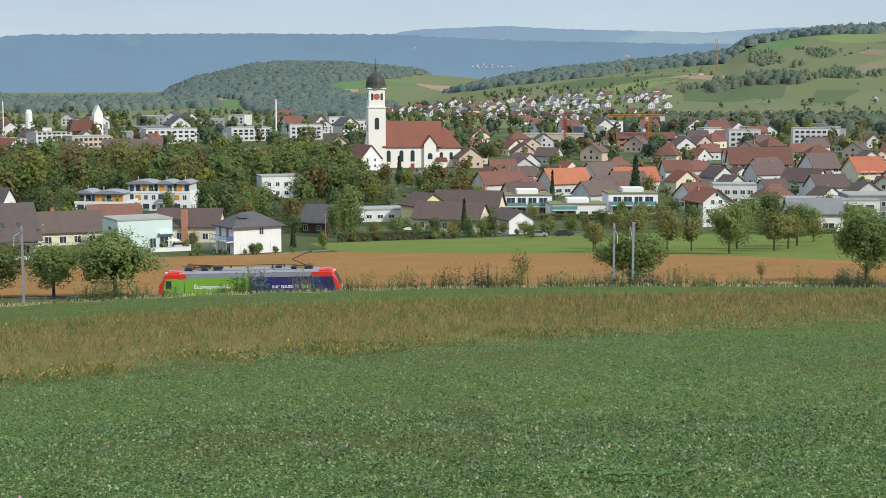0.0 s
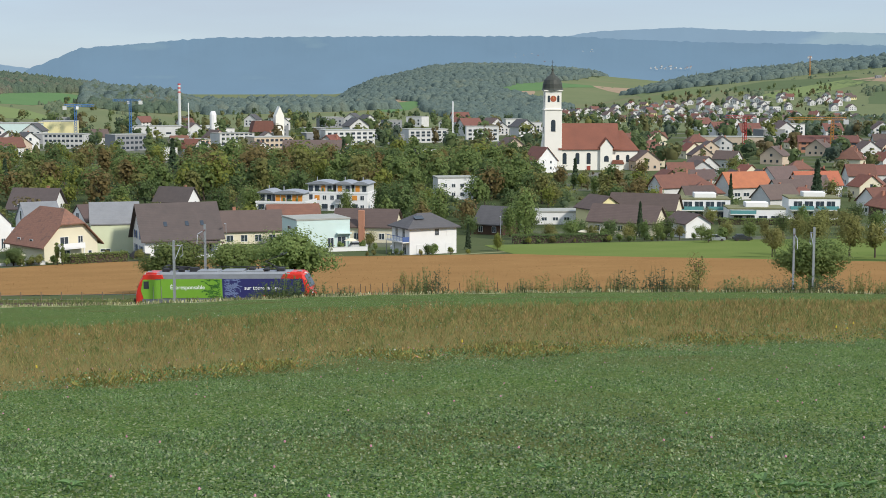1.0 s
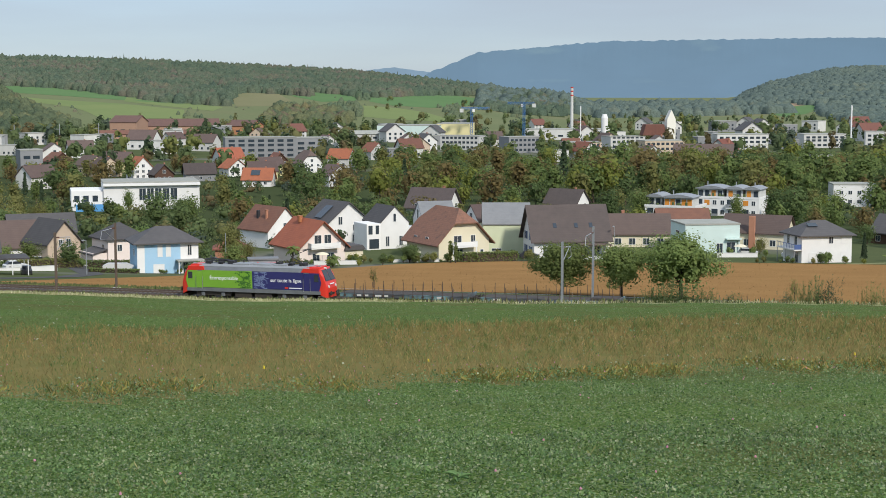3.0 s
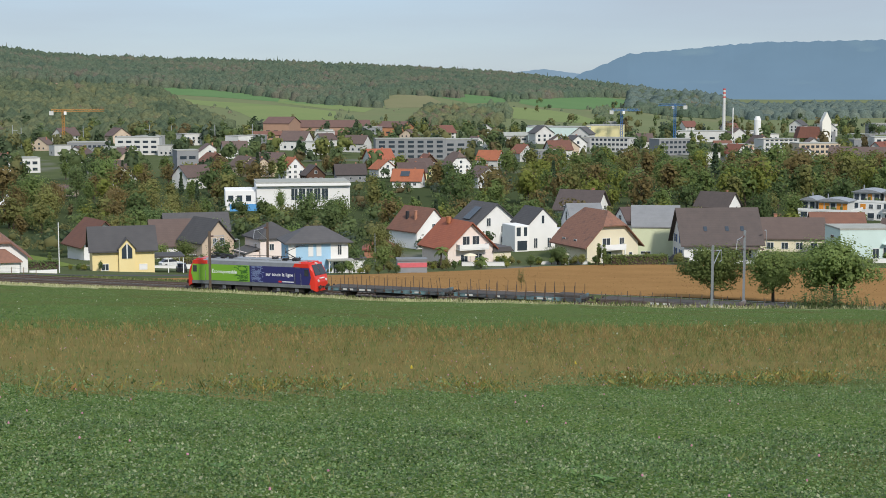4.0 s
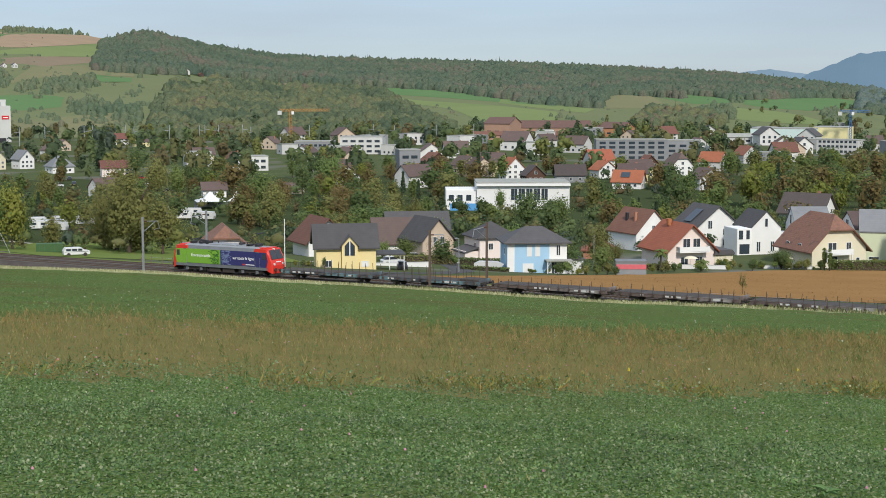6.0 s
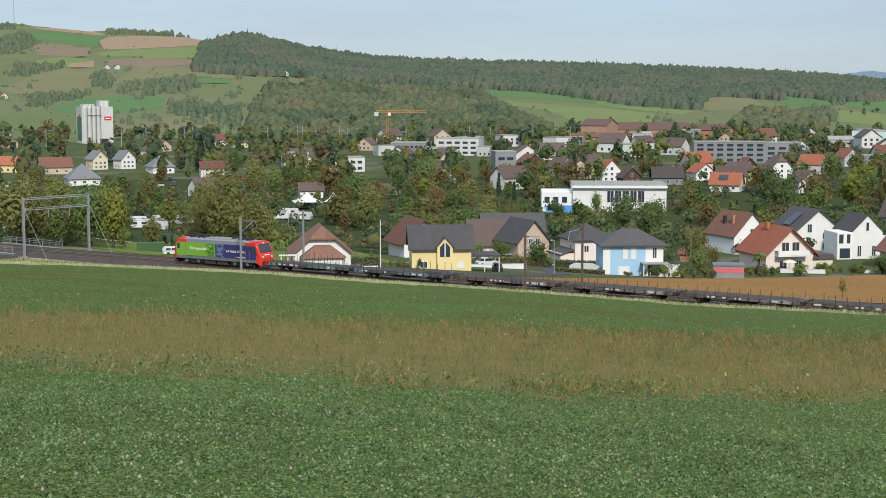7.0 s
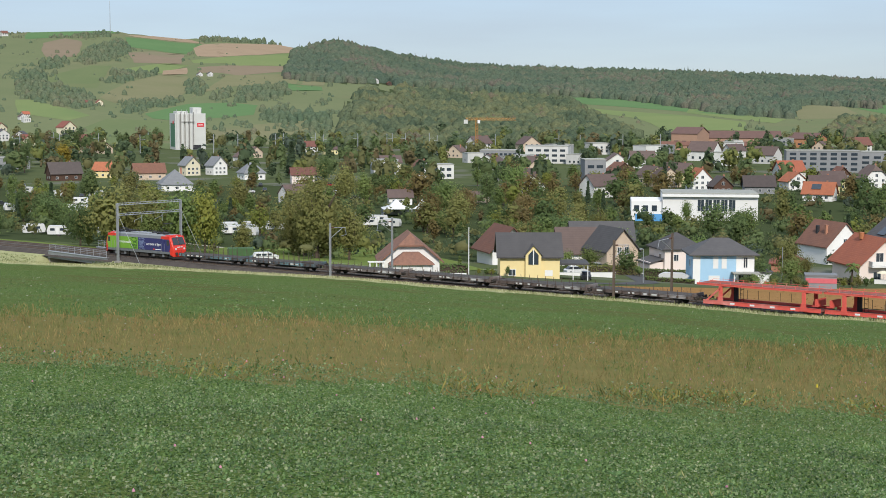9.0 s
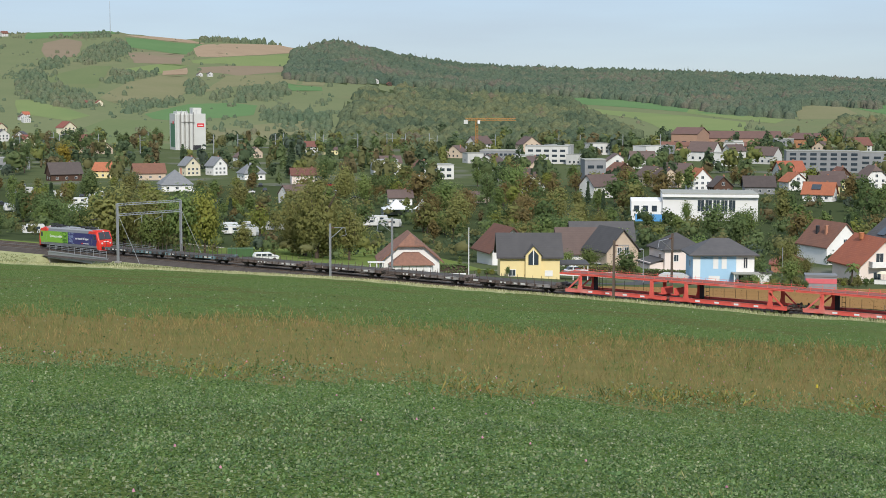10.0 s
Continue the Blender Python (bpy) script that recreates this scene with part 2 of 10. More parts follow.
# ---- mesh helpers ----
class Shape:
    """Collects faces for one mesh."""

    def __init__(self):
        self.v, self.f = [], []

    def add(self, verts, faces):
        k = len(self.v)
        self.v += [tuple(p) for p in verts]
        self.f += [tuple(i + k for i in q) for q in faces]
        return self

    def box(self, x0, x1, y0, y1, z0, z1):
        v = [(x, y, z) for z in (z0, z1) for x, y in ((x0, y0), (x1, y0), (x1, y1), (x0, y1))]
        return self.add(v, [(3, 2, 1, 0), (4, 5, 6, 7), (0, 1, 5, 4), (1, 2, 6, 5), (2, 3, 7, 6), (3, 0, 4, 7)])

    def bevelled(self, x0, x1, y0, y1, z0, z1, b):
        """A box whose upright and top edges are cut by b."""
        ring = lambda i, z: [(x0 + b + i, y0 + i, z), (x1 - b - i, y0 + i, z), (x1 - i, y0 + b + i, z), (x1 - i, y1 - b - i, z),
                             (x1 - b - i, y1 - i, z), (x0 + b + i, y1 - i, z), (x0 + i, y1 - b - i, z), (x0 + i, y0 + b + i, z)]
        v = ring(0, z0) + ring(0, z1 - b) + ring(b * 0.7, z1)
        f = [tuple(range(7, -1, -1)), tuple(range(16, 24))]
        for r in (0, 8):
            f += [(r + i, r + (i + 1) % 8, r + 8 + (i + 1) % 8, r + 8 + i) for i in range(8)]
        return self.add(v, f)

    def prism(self, outline, y0, y1):
        """An outline in x, z (counterclockwise seen from -y) drawn out from y0 to y1."""
        n = len(outline)
        v = [(x, y0, z) for x, z in outline] + [(x, y1, z) for x, z in outline]
        return self.add(v, [tuple(range(n)), tuple(range(2 * n - 1, n - 1, -1))] + [(i + n, (i + 1) % n + n, (i + 1) % n, i) for i in range(n)])

    def tube(self, a, b, ra, rb=None, n=8):
        a, b = Vector(a), Vector(b)
        rb = ra if rb is None else rb
        q = (b - a).to_track_quat("Z", "Y")
        v = []
        for p, r in ((a, ra), (b, rb)):
            v += [p + q @ Vector((r * math.cos(2 * math.pi * i / n), r * math.sin(2 * math.pi * i / n), 0)) for i in range(n)]
        return self.add(v, [tuple(range(n - 1, -1, -1)), tuple(range(n, 2 * n))] + [(i, (i + 1) % n, (i + 1) % n + n, i + n) for i in range(n)])

    def lathe(self, profile, n=16):
        """A profile of (radius, z) turned round the z axis."""
        v = [(r * math.cos(2 * math.pi * i / n), r * math.sin(2 * math.pi * i / n), z) for r, z in profile for i in range(n)]
        f = [(k * n + i, k * n + (i + 1) % n, (k + 1) * n + (i + 1) % n, (k + 1) * n + i) for k in range(len(profile) - 1) for i in range(n)]
        return self.add(v, f)

    def mesh(self, name):
        me = bpy.data.meshes.new(name)
        me.from_pydata(self.v, [], self.f)
        me.update()
        return me


def part(name, shape, material, parent=None, label=""):
    """One mesh object, under a thing or part if that is given."""
    me = shape if isinstance(shape, bpy.types.Mesh) else shape.mesh(name)
    if not me.materials:
        for m in material if isinstance(material, (list, tuple)) else [material]:
            me.materials.append(m)
    ob = new(name, me)
    ob.parent = parent
    return tagged(ob, label)


def thing(name, label, category, m, group=""):
    ob = new(name)
    ob.matrix_world = m
    ob.empty_display_size = 0.3
    return tagged(ob, label, category, group)


def raw_mesh(name, verts, quads, materials, index=None):
    """A mesh from arrays of corners and four-sided faces."""
    me = bpy.data.meshes.new(name)
    verts, quads = np.asarray(verts, np.float32), np.asarray(quads, np.int32)
    me.vertices.add(len(verts))
    me.vertices.foreach_set("co", verts.ravel())
    k = quads.shape[1]
    me.loops.add(quads.size)
    me.loops.foreach_set("vertex_index", quads.ravel())
    me.polygons.add(len(quads))
    me.polygons.foreach_set("loop_start", np.arange(len(quads), dtype=np.int32) * k)
    if index is not None:
        me.polygons.foreach_set("material_index", np.asarray(index, np.int32))
    for m in materials:
        me.materials.append(m)
    me.update(calc_edges=True)
    me.validate()
    return me


def inside(poly, x, y):
    """Which of the points x, y lie in the outline."""
    hit = np.zeros(np.shape(x), bool)
    for (xa, ya), (xb, yb) in zip(poly, poly[1:] + poly[:1]):
        cross = ((ya > y) != (yb > y)) & (x < (xb - xa) * (y - ya) / (yb - ya + 1e-12) + xa)
        hit ^= cross
    return hit


def plan_at(bearing, distance):
    a = np.radians(bearing)
    return -distance * np.sin(a), distance * np.cos(a)


def area(points):
    """An outline on the hills from (bearing, distance) pairs."""
    return [tuple(float(v) for v in plan_at(b, d)) for b, d in points]


# ---- what grows where ----
def strip_front(x):
    return np.interp(x, [-60, -19.2, -13.9, -7.8, 0, 17.5, 35, 70], [2, 11.7, 15.0, 25.0, 32.5, 53, 75, 119])


def strip_rear(x):
    return np.interp(x, [-80, -37, -31, -26, -19, 0, 30, 60], [-4, 20, 34, 47, 64, 77, 101, 128])


PLOUGHED = [(-136, 168), (-110, 171), (-96, 174.5), (-76, 180), (-60, 182), (-40, 181), (-20, 173), (40, 167), (130, 168), (130, 208), (60.9, 225), (45, 256), (22.4, 275.6), (-21.2, 306), (-73.6, 302), (-108, 295), (-121, 283), (-134, 250), (-136.5, 225), (-137, 190)]
MEADOW = [(130, 208), (60.9, 225), (45, 256), (22.4, 275.6), (-21.2, 306), (-30, 336), (28, 352), (70, 350), (140, 330)]
LAWN = [(-200, 166), (-232, 178), (-262, 215), (-285, 268), (-250, 262), (-215, 240), (-185, 215), (-176, 190)]


# ---- outlines on the hills: bearing to the left of y in degrees, distance ----
ridge_wood = [(48.3, 1730), (48.0, 2120), (46.3, 2320), (45.4, 2320), (44.2, 2320), (42.0, 2320), (37.8, 2320), (33.6, 2320), (29.5, 2320), (26.3, 2320), (26.3, 1650), (27.8, 1680), (29.1, 1700), (29.5, 1470), (31.5, 1500), (33.6, 1600), (35.7, 1690), (38.8, 1750), (42.3, 1760), (44.4, 1740), (46.5, 1670)]
slope_wood = [(46.5, 1100), (46.1, 1400), (45.5, 1580), (44.2, 1690), (42.0, 1670), (39.9, 1670), (37.8, 1630), (36.7, 1450), (35.8, 1330), (35.0, 1240), (37.8, 1100), (42.0, 1080)]
far_ridge_wood = [(29.2, 1670), (27.7, 1770), (26.8, 1760), (24.3, 1670), (19.7, 2010), (18.6, 1710), (18.7, 1840), (19.5, 2320), (21.5, 2320), (24.7, 2320), (29.0, 2320), (29.4, 1890)]
foot_wood = [(24.9, 1330), (25.5, 1400), (27.5, 1470), (28.1, 1320), (28.3, 1240), (24.9, 1250)]
right_strip_wood = [(-0.1, 2350), (-2.5, 2470), (-4.6, 2470), (-6.7, 2470), (-8.8, 2470), (-10.5, 2400), (-10.6, 2180), (-8.8, 2200), (-6.7, 2180), (-4.6, 2120), (-1.4, 2170)]
right_top_wood = [(-10.5, 2340), (-11.4, 2470), (-12.9, 2470), (-16.2, 2470), (-16.2, 2290), (-13.3, 2340), (-11.7, 2310), (-10.8, 2220)]
right_hedge_wood = [(-9.8, 1800), (-11.5, 1810), (-13.3, 1790), (-13.3, 1730), (-11.5, 1740), (-10.0, 1730)]
right_foot_wood = [(-6.7, 1240), (-8.8, 1290), (-10.9, 1310), (-13.3, 1330), (-16.3, 1300), (-16.3, 1120), (-6.7, 1080)]
dome_wood = [(11.2, 2190), (10.2, 3190), (9.2, 3190), (7.1, 3190), (5.6, 3190), (3.9, 3190), (1.8, 3190), (0.5, 3190), (1.8, 2730), (3.9, 2500), (4.8, 2360), (3.1, 2210), (1.8, 1970), (3.1, 1330), (5.6, 1320), (7.3, 1790), (7.5, 2160), (9.2, 2290), (9.6, 2050)]
hump_wood = [(19.7, 1830), (18.8, 1960), (18.0, 1960), (16.9, 1960), (15.8, 1880), (16.9, 1570), (19.7, 1570)]
WOOD_AREAS = [ridge_wood, slope_wood, far_ridge_wood, foot_wood, right_strip_wood, right_top_wood, right_hedge_wood, right_foot_wood, dome_wood, hump_wood]
FIELDS = []
FIELDS.append(("stubble", [(51.7, 2080), (51.4, 2135), (50.0, 2185), (48.6, 2250), (47.6, 2200), (47.6, 2155), (49.3, 2025), (50.8, 1945), (51.6, 1950)]))
FIELDS.append(("stubble", [(54.2, 2205), (53.1, 2240), (51.8, 2220), (51.3, 2150), (52.4, 2190), (53.8, 2190)]))
FIELDS.append(("lush", [(54.2, 2165), (53.1, 2180), (51.4, 2140), (51.8, 2020), (51.9, 1985), (53.1, 2010), (54.1, 2020)]))
FIELDS.append(("bright", [(51.8, 1895), (50.8, 1940), (49.1, 2025), (47.7, 2145), (48.1, 1905), (50.0, 1845), (51.7, 1860)]))
FIELDS.append(("fallow", [(51.5, 1805), (50.5, 1835), (49.1, 1870), (48.2, 1895), (48.3, 1815), (50.0, 1725), (51.5, 1745)]))
FIELDS.append(("bright", [(54.2, 1745), (52.8, 1845), (51.9, 1830), (52.8, 1725), (53.8, 1710)]))
FIELDS.append(("stubble", [(52.8, 1755), (51.9, 1800), (51.9, 1725), (52.8, 1710)]))
FIELDS.append(("dry", [(55.2, 1475), (54.1, 1605), (52.8, 1710), (51.9, 1700), (52.0, 1550), (52.2, 1505), (53.1, 1460), (54.6, 1435)]))
FIELDS.append(("dry", [(50.5, 1715), (48.2, 1785), (46.8, 1715), (46.9, 1650), (48.4, 1675), (50.2, 1605), (51.3, 1545), (51.9, 1485), (51.1, 1590)]))
FIELDS.append(("lush", [(53.5, 1365), (51.9, 1445), (50.4, 1460), (49.3, 1445), (49.5, 1370), (50.4, 1350), (52.4, 1325), (53.2, 1335)]))
FIELDS.append(("bright", [(58.1, 1465), (57.5, 1460), (56.2, 1390), (55.5, 1350), (56.3, 1320), (58.1, 1370)]))
FIELDS.append(("pasture", [(56.1, 1255), (54.8, 1330), (52.6, 1320), (52.5, 1045), (54.6, 1165), (56.4, 1215)]))
FIELDS.append(("dry", [(49.5, 1300), (47.5, 1340), (47.4, 1255), (49.3, 1210)]))
FIELDS.append(("lush", [(57.7, 2240), (56.4, 2250), (54.7, 2250), (54.5, 2215), (56.3, 2155), (57.7, 2130)]))
FIELDS.append(("fallow", [(57.1, 2065), (56.3, 2135), (55.7, 2090), (55.9, 1880), (56.9, 1855), (57.2, 1955)]))
FIELDS.append(("fallow", [(54.1, 1945), (53.1, 1990), (52.0, 1970), (52.2, 1850), (53.9, 1820)]))
FIELDS.append(("pasture", [(57.1, 1660), (55.4, 1770), (54.7, 1765), (55.2, 1555), (56.3, 1560), (56.9, 1585)]))
FIELDS.append(("lush", [(48.4, 1690), (46.9, 1635), (46.9, 1595), (48.2, 1600)]))
FIELDS.append(("stubble", [(42.3, 1730), (41.1, 1755), (38.4, 1745), (38.5, 1720), (40.2, 1710), (41.6, 1715)]))
FIELDS.append(("lush", [(38.3, 1730), (37.4, 1740), (36.0, 1710), (34.6, 1650), (31.1, 1535), (31.1, 1485), (33.6, 1540), (35.5, 1585), (37.0, 1615)]))
FIELDS.append(("bright", [(37.3, 1575), (36.0, 1535), (33.6, 1490), (31.1, 1420), (31.1, 1320), (32.3, 1320), (33.6, 1305), (34.0, 1315), (35.1, 1440), (36.5, 1495)]))
FIELDS.append(("bright", [(33.2, 1585), (31.3, 1520), (29.6, 1460), (30.0, 1410), (31.8, 1465), (33.2, 1515)]))
FIELDS.append(("dry", [(29.3, 1575), (28.7, 1730), (27.7, 1725), (27.1, 1575), (27.9, 1490), (29.2, 1470)]))
FIELDS.append(("lush", [(27.6, 1760), (26.6, 1755), (24.9, 1725), (24.6, 1610), (26.0, 1570), (27.0, 1645)]))
FIELDS.append(("lush", [(24.2, 1780), (21.8, 1915), (19.0, 1865), (19.0, 1755), (21.8, 1550), (23.3, 1555), (24.1, 1605)]))
FIELDS.append(("bright", [(24.4, 1530), (23.1, 1515), (22.0, 1455), (20.7, 1315), (23.0, 1335), (24.4, 1365)]))
FIELDS.append(("stubble", [(9.2, 2250), (8.4, 2285), (7.4, 2230), (7.7, 2200), (9.1, 2155)]))
FIELDS.append(("lush", [(9.1, 2140), (7.7, 2190), (7.5, 2175), (7.9, 1900), (8.6, 1745), (9.1, 1850)]))
FIELDS.append(("lush", [(4.8, 2435), (3.9, 2555), (2.6, 2595), (0.0, 2595), (0.0, 2595), (2.2, 2460), (3.1, 2370), (3.9, 2340)]))
FIELDS.append(("stubble", [(3.9, 2340), (3.2, 2360), (3.2, 2280), (3.9, 2275)]))
FIELDS.append(("stubble", [(1.1, 2595), (0.0, 2595), (0.0, 2400), (0.9, 2530)]))
FIELDS.append(("bright", [(5.6, 2270), (4.8, 2435), (4.7, 2360), (5.3, 2210)]))
FIELDS.append(("bright", [(5.2, 1395), (4.8, 1660), (4.0, 1785), (3.3, 1565), (3.3, 1320), (4.8, 1250)]))
FIELDS.append(("stubble", [(0.0, 2595), (-0.3, 2595), (-0.2, 2495), (0.0, 2425)]))
FIELDS.append(("pasture", [(-0.6, 2325), (-2.7, 2165), (-3.5, 2045), (-2.7, 1820), (-0.8, 1920)]))
FIELDS.append(("dark", [(-4.0, 2010), (-5.3, 2095), (-8.4, 2060), (-9.2, 1975), (-8.5, 1880), (-6.6, 1935), (-5.5, 1885), (-4.2, 1900)]))
FIELDS.append(("bright", [(-5.2, 1815), (-6.6, 1935), (-8.2, 2015), (-8.9, 1940), (-7.6, 1830), (-5.9, 1730)]))
FIELDS.append(("dark", [(-9.1, 1780), (-10.9, 1785), (-12.8, 1730), (-12.6, 1620), (-11.1, 1610), (-9.0, 1645)]))
FIELDS.append(("pasture", [(-12.9, 1730), (-13.9, 1765), (-16.2, 1760), (-16.3, 1680), (-13.9, 1670), (-13.0, 1670)]))
FIELDS.append(("dark", [(-13.8, 1670), (-15.4, 1670), (-14.6, 1575), (-13.7, 1585)]))
FIELDS.append(("lush", [(-11.4, 2250), (-12.5, 2330), (-13.4, 2300), (-13.1, 2195), (-12.0, 2140)]))
FIELDS.append(("bright", [(-13.7, 2285), (-15.0, 2325), (-16.2, 2270), (-16.2, 2160), (-14.9, 2160), (-14.3, 2190)]))
FIELDS.append(("fallow", [(-15.2, 2025), (-15.7, 2075), (-16.2, 2050), (-16.2, 1980)]))
FIELDS.append(("fallow", [(-15.0, 1855), (-15.6, 1910), (-16.2, 1920), (-16.2, 1845), (-15.4, 1800)]))
FIELDS.append(("bright", [(-15.6, 1910), (-16.2, 1955), (-16.2, 1890)]))
FIELDS.append(("stubble", [(-8.4, 2005), (-9.3, 2025), (-10.5, 1950), (-10.9, 1870), (-9.5, 1930)]))
FIELDS.append(("pasture", [(-6.8, 2250), (-8.4, 2325), (-9.2, 2205), (-7.6, 2100)]))
THICKETS = [
    [(56.0, 1815), (55.4, 1975), (54.3, 2105), (54.0, 2020), (54.1, 1915), (54.7, 1825), (55.6, 1770)],
    [(58.0, 1690), (57.3, 1715), (56.9, 1585), (55.4, 1495), (55.3, 1415), (55.8, 1390), (56.8, 1420), (58.1, 1485)],
    [(57.2, 1825), (56.2, 1835), (56.2, 1745), (57.2, 1725)],
    [(52.0, 1620), (51.5, 1670), (51.1, 1565), (51.3, 1525), (52.0, 1525)],
    [(50.1, 1570), (49.1, 1645), (48.2, 1650), (48.1, 1550), (49.1, 1480), (50.1, 1480)],
    [(54.7, 1700), (53.5, 1730), (52.8, 1770), (53.1, 1695), (54.4, 1590), (54.8, 1600)],
    [(53.3, 1460), (52.2, 1485), (52.1, 1455), (52.8, 1415), (53.4, 1400)],
    [(54.4, 1465), (53.4, 1460), (53.6, 1365), (54.4, 1365)],
    [(51.1, 1490), (50.2, 1570), (50.4, 1510), (51.0, 1470)],
    [(49.3, 1410), (48.2, 1415), (46.8, 1375), (46.6, 1375), (46.6, 1255), (47.8, 1210), (48.4, 1270), (49.3, 1335)],
    [(51.5, 2245), (50.9, 2250), (50.2, 2250), (49.0, 2250), (48.0, 2250), (48.2, 2250), (50.0, 2195), (51.3, 2165)],
    [(57.1, 2145), (55.8, 2195), (54.7, 2195), (54.7, 2150), (55.8, 2125)],
    [(50.4, 1470), (49.8, 1465), (49.9, 1410), (50.5, 1410)],
    [(-10.1, 1900), (-10.9, 1880), (-10.7, 1785), (-10.0, 1770)],
    [(-13.9, 1850), (-14.6, 1870), (-15.4, 1810), (-15.4, 1760), (-13.9, 1775)],
    [(-11.3, 1865), (-12.6, 1860), (-13.9, 1810), (-13.8, 1760), (-12.2, 1755), (-11.3, 1770)],
    [(-13.4, 2100), (-14.1, 2100), (-14.6, 2015), (-14.0, 1980), (-13.5, 2025)],
    [(-11.4, 2155), (-12.1, 2160), (-12.6, 1980), (-11.9, 1935), (-11.4, 2020)],
    [(-8.7, 1810), (-9.3, 1860), (-9.8, 1785), (-9.1, 1725)],
    [(-15.6, 1810), (-16.2, 1830), (-16.2, 1770), (-15.6, 1765)],
    [(-4.9, 1850), (-5.3, 1855), (-5.2, 1745), (-4.8, 1750)],
    [(-9.6, 2400), (-9.9, 2400), (-9.9, 2200), (-9.6, 2220)],
    [(-13.0, 1950), (-13.4, 1955), (-13.3, 1885), (-13.0, 1890)],
    [(28.5, 1810), (27.7, 1830), (27.7, 1680), (28.5, 1665)],
    [(24.7, 1815), (24.2, 1835), (24.2, 1620), (24.6, 1610)],
    [(21.4, 1515), (20.8, 1585), (20.6, 1415), (21.2, 1355)],
    [(25.8, 1475), (25.3, 1515), (24.5, 1485), (24.5, 1360), (25.7, 1385)],
]


# ---- the ground: one sheet to the horizon ----
def leaf_litter(name, stops, bare):
    """A carpet of small leaves: each cell a leaf of its own colour, with worn patches."""
    m = bpy.data.materials.new(name)
    m.use_nodes = True
    n, l = m.node_tree.nodes, m.node_tree.links
    p = n["Principled BSDF"]
    p.inputs["Roughness"].default_value, p.inputs["Specular IOR Level"].default_value = 0.95, 0.0
    tc, cell = n.new("ShaderNodeTexCoord"), n.new("ShaderNodeTexVoronoi")
    cell.inputs["Scale"].default_value = 38.0
    l.new(tc.outputs["Object"], cell.inputs["Vector"])
    sep, r = n.new("ShaderNodeSeparateColor"), n.new("ShaderNodeValToRGB")
    l.new(cell.outputs["Color"], sep.inputs[0])
    while len(r.color_ramp.elements) < len(stops):
        r.color_ramp.elements.new(0.5)
    for e, (at_, colour) in zip(r.color_ramp.elements, stops):
        e.position, e.color = at_, (*colour, 1)
    l.new(sep.outputs[0], r.inputs[0])
    worn, k, mix = n.new("ShaderNodeTexNoise"), n.new("ShaderNodeMapRange"), n.new("ShaderNodeMix")
    worn.inputs["Scale"].default_value, worn.inputs["Detail"].default_value = 0.12, 6.0
    l.new(tc.outputs["Object"], worn.inputs["Vector"])
    k.inputs[1].default_value, k.inputs[2].default_value, k.inputs[4].default_value = 0.47, 0.66, 0.7
    l.new(worn.outputs["Fac"], k.inputs[0])
    mix.data_type = "RGBA"
    l.new(k.outputs[0], mix.inputs[0])
    l.new(r.outputs[0], mix.inputs[6])
    mix.inputs[7].default_value = (*bare, 1)
    l.new(mix.outputs[2], p.inputs["Base Color"])
    u = n.new("ShaderNodeBump")
    u.inputs["Strength"].default_value, u.inputs["Distance"].default_value = 1.0, 0.02
    l.new(sep.outputs[1], u.inputs["Height"])
    l.new(u.outputs[0], p.inputs["Normal"])
    return m


CLOVER = leaf_litter("clover_field", [(0.0, (0.028, 0.054, 0.015)), (0.3, (0.069, 0.120, 0.031)), (0.6, (0.099, 0.158, 0.041)), (0.82, (0.138, 0.178, 0.053)), (0.94, (0.215, 0.241, 0.111)), (1.0, (0.327, 0.340, 0.207))], (0.112, 0.104, 0.041))
DRY = mat("dry_weeds", (0.212, 0.161, 0.065), (0.133, 0.140, 0.049), 0.6, 0.95, bump=1.0, fine=25, spec=0.0)
VERGE = mat("pale_verge_grass", (0.37, 0.36, 0.20), (0.23, 0.25, 0.11), 0.5, 0.95, bump=0.8, spec=0.0)
PLOUGH = mat("ploughed_earth", (0.31, 0.178, 0.073), (0.235, 0.132, 0.053), 0.09, 0.95, bump=1.0, fine=30, spec=0.0)
GRASS = mat("meadow_grass", (0.12, 0.165, 0.045), (0.16, 0.195, 0.06), 0.08, 0.95, bump=0.5, fine=30, spec=0.0)
BALLAST = mat("ballast", (0.11, 0.095, 0.085), (0.06, 0.052, 0.048), 0.8, 0.95, bump=1.0, fine=18, spec=0.0)
TOWN = mat("gardens_and_yards", (0.07, 0.09, 0.042), (0.1, 0.115, 0.055), 0.08, 0.95, bump=0.5, c=(0.17, 0.165, 0.145), spec=0.0)
HILL = mat("hill_grass", (0.135, 0.16, 0.082), (0.165, 0.18, 0.095), 0.012, 0.95, c=(0.185, 0.17, 0.1), spec=0.0)
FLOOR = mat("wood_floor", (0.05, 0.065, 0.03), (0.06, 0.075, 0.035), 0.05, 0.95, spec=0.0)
ROADM = mat("asphalt", (0.11, 0.11, 0.11), (0.085, 0.085, 0.085), 0.5, 0.9, spec=0.0)
SLOTS = [CLOVER, DRY, VERGE, GRASS, GRASS, BALLAST, TOWN, HILL, FLOOR]

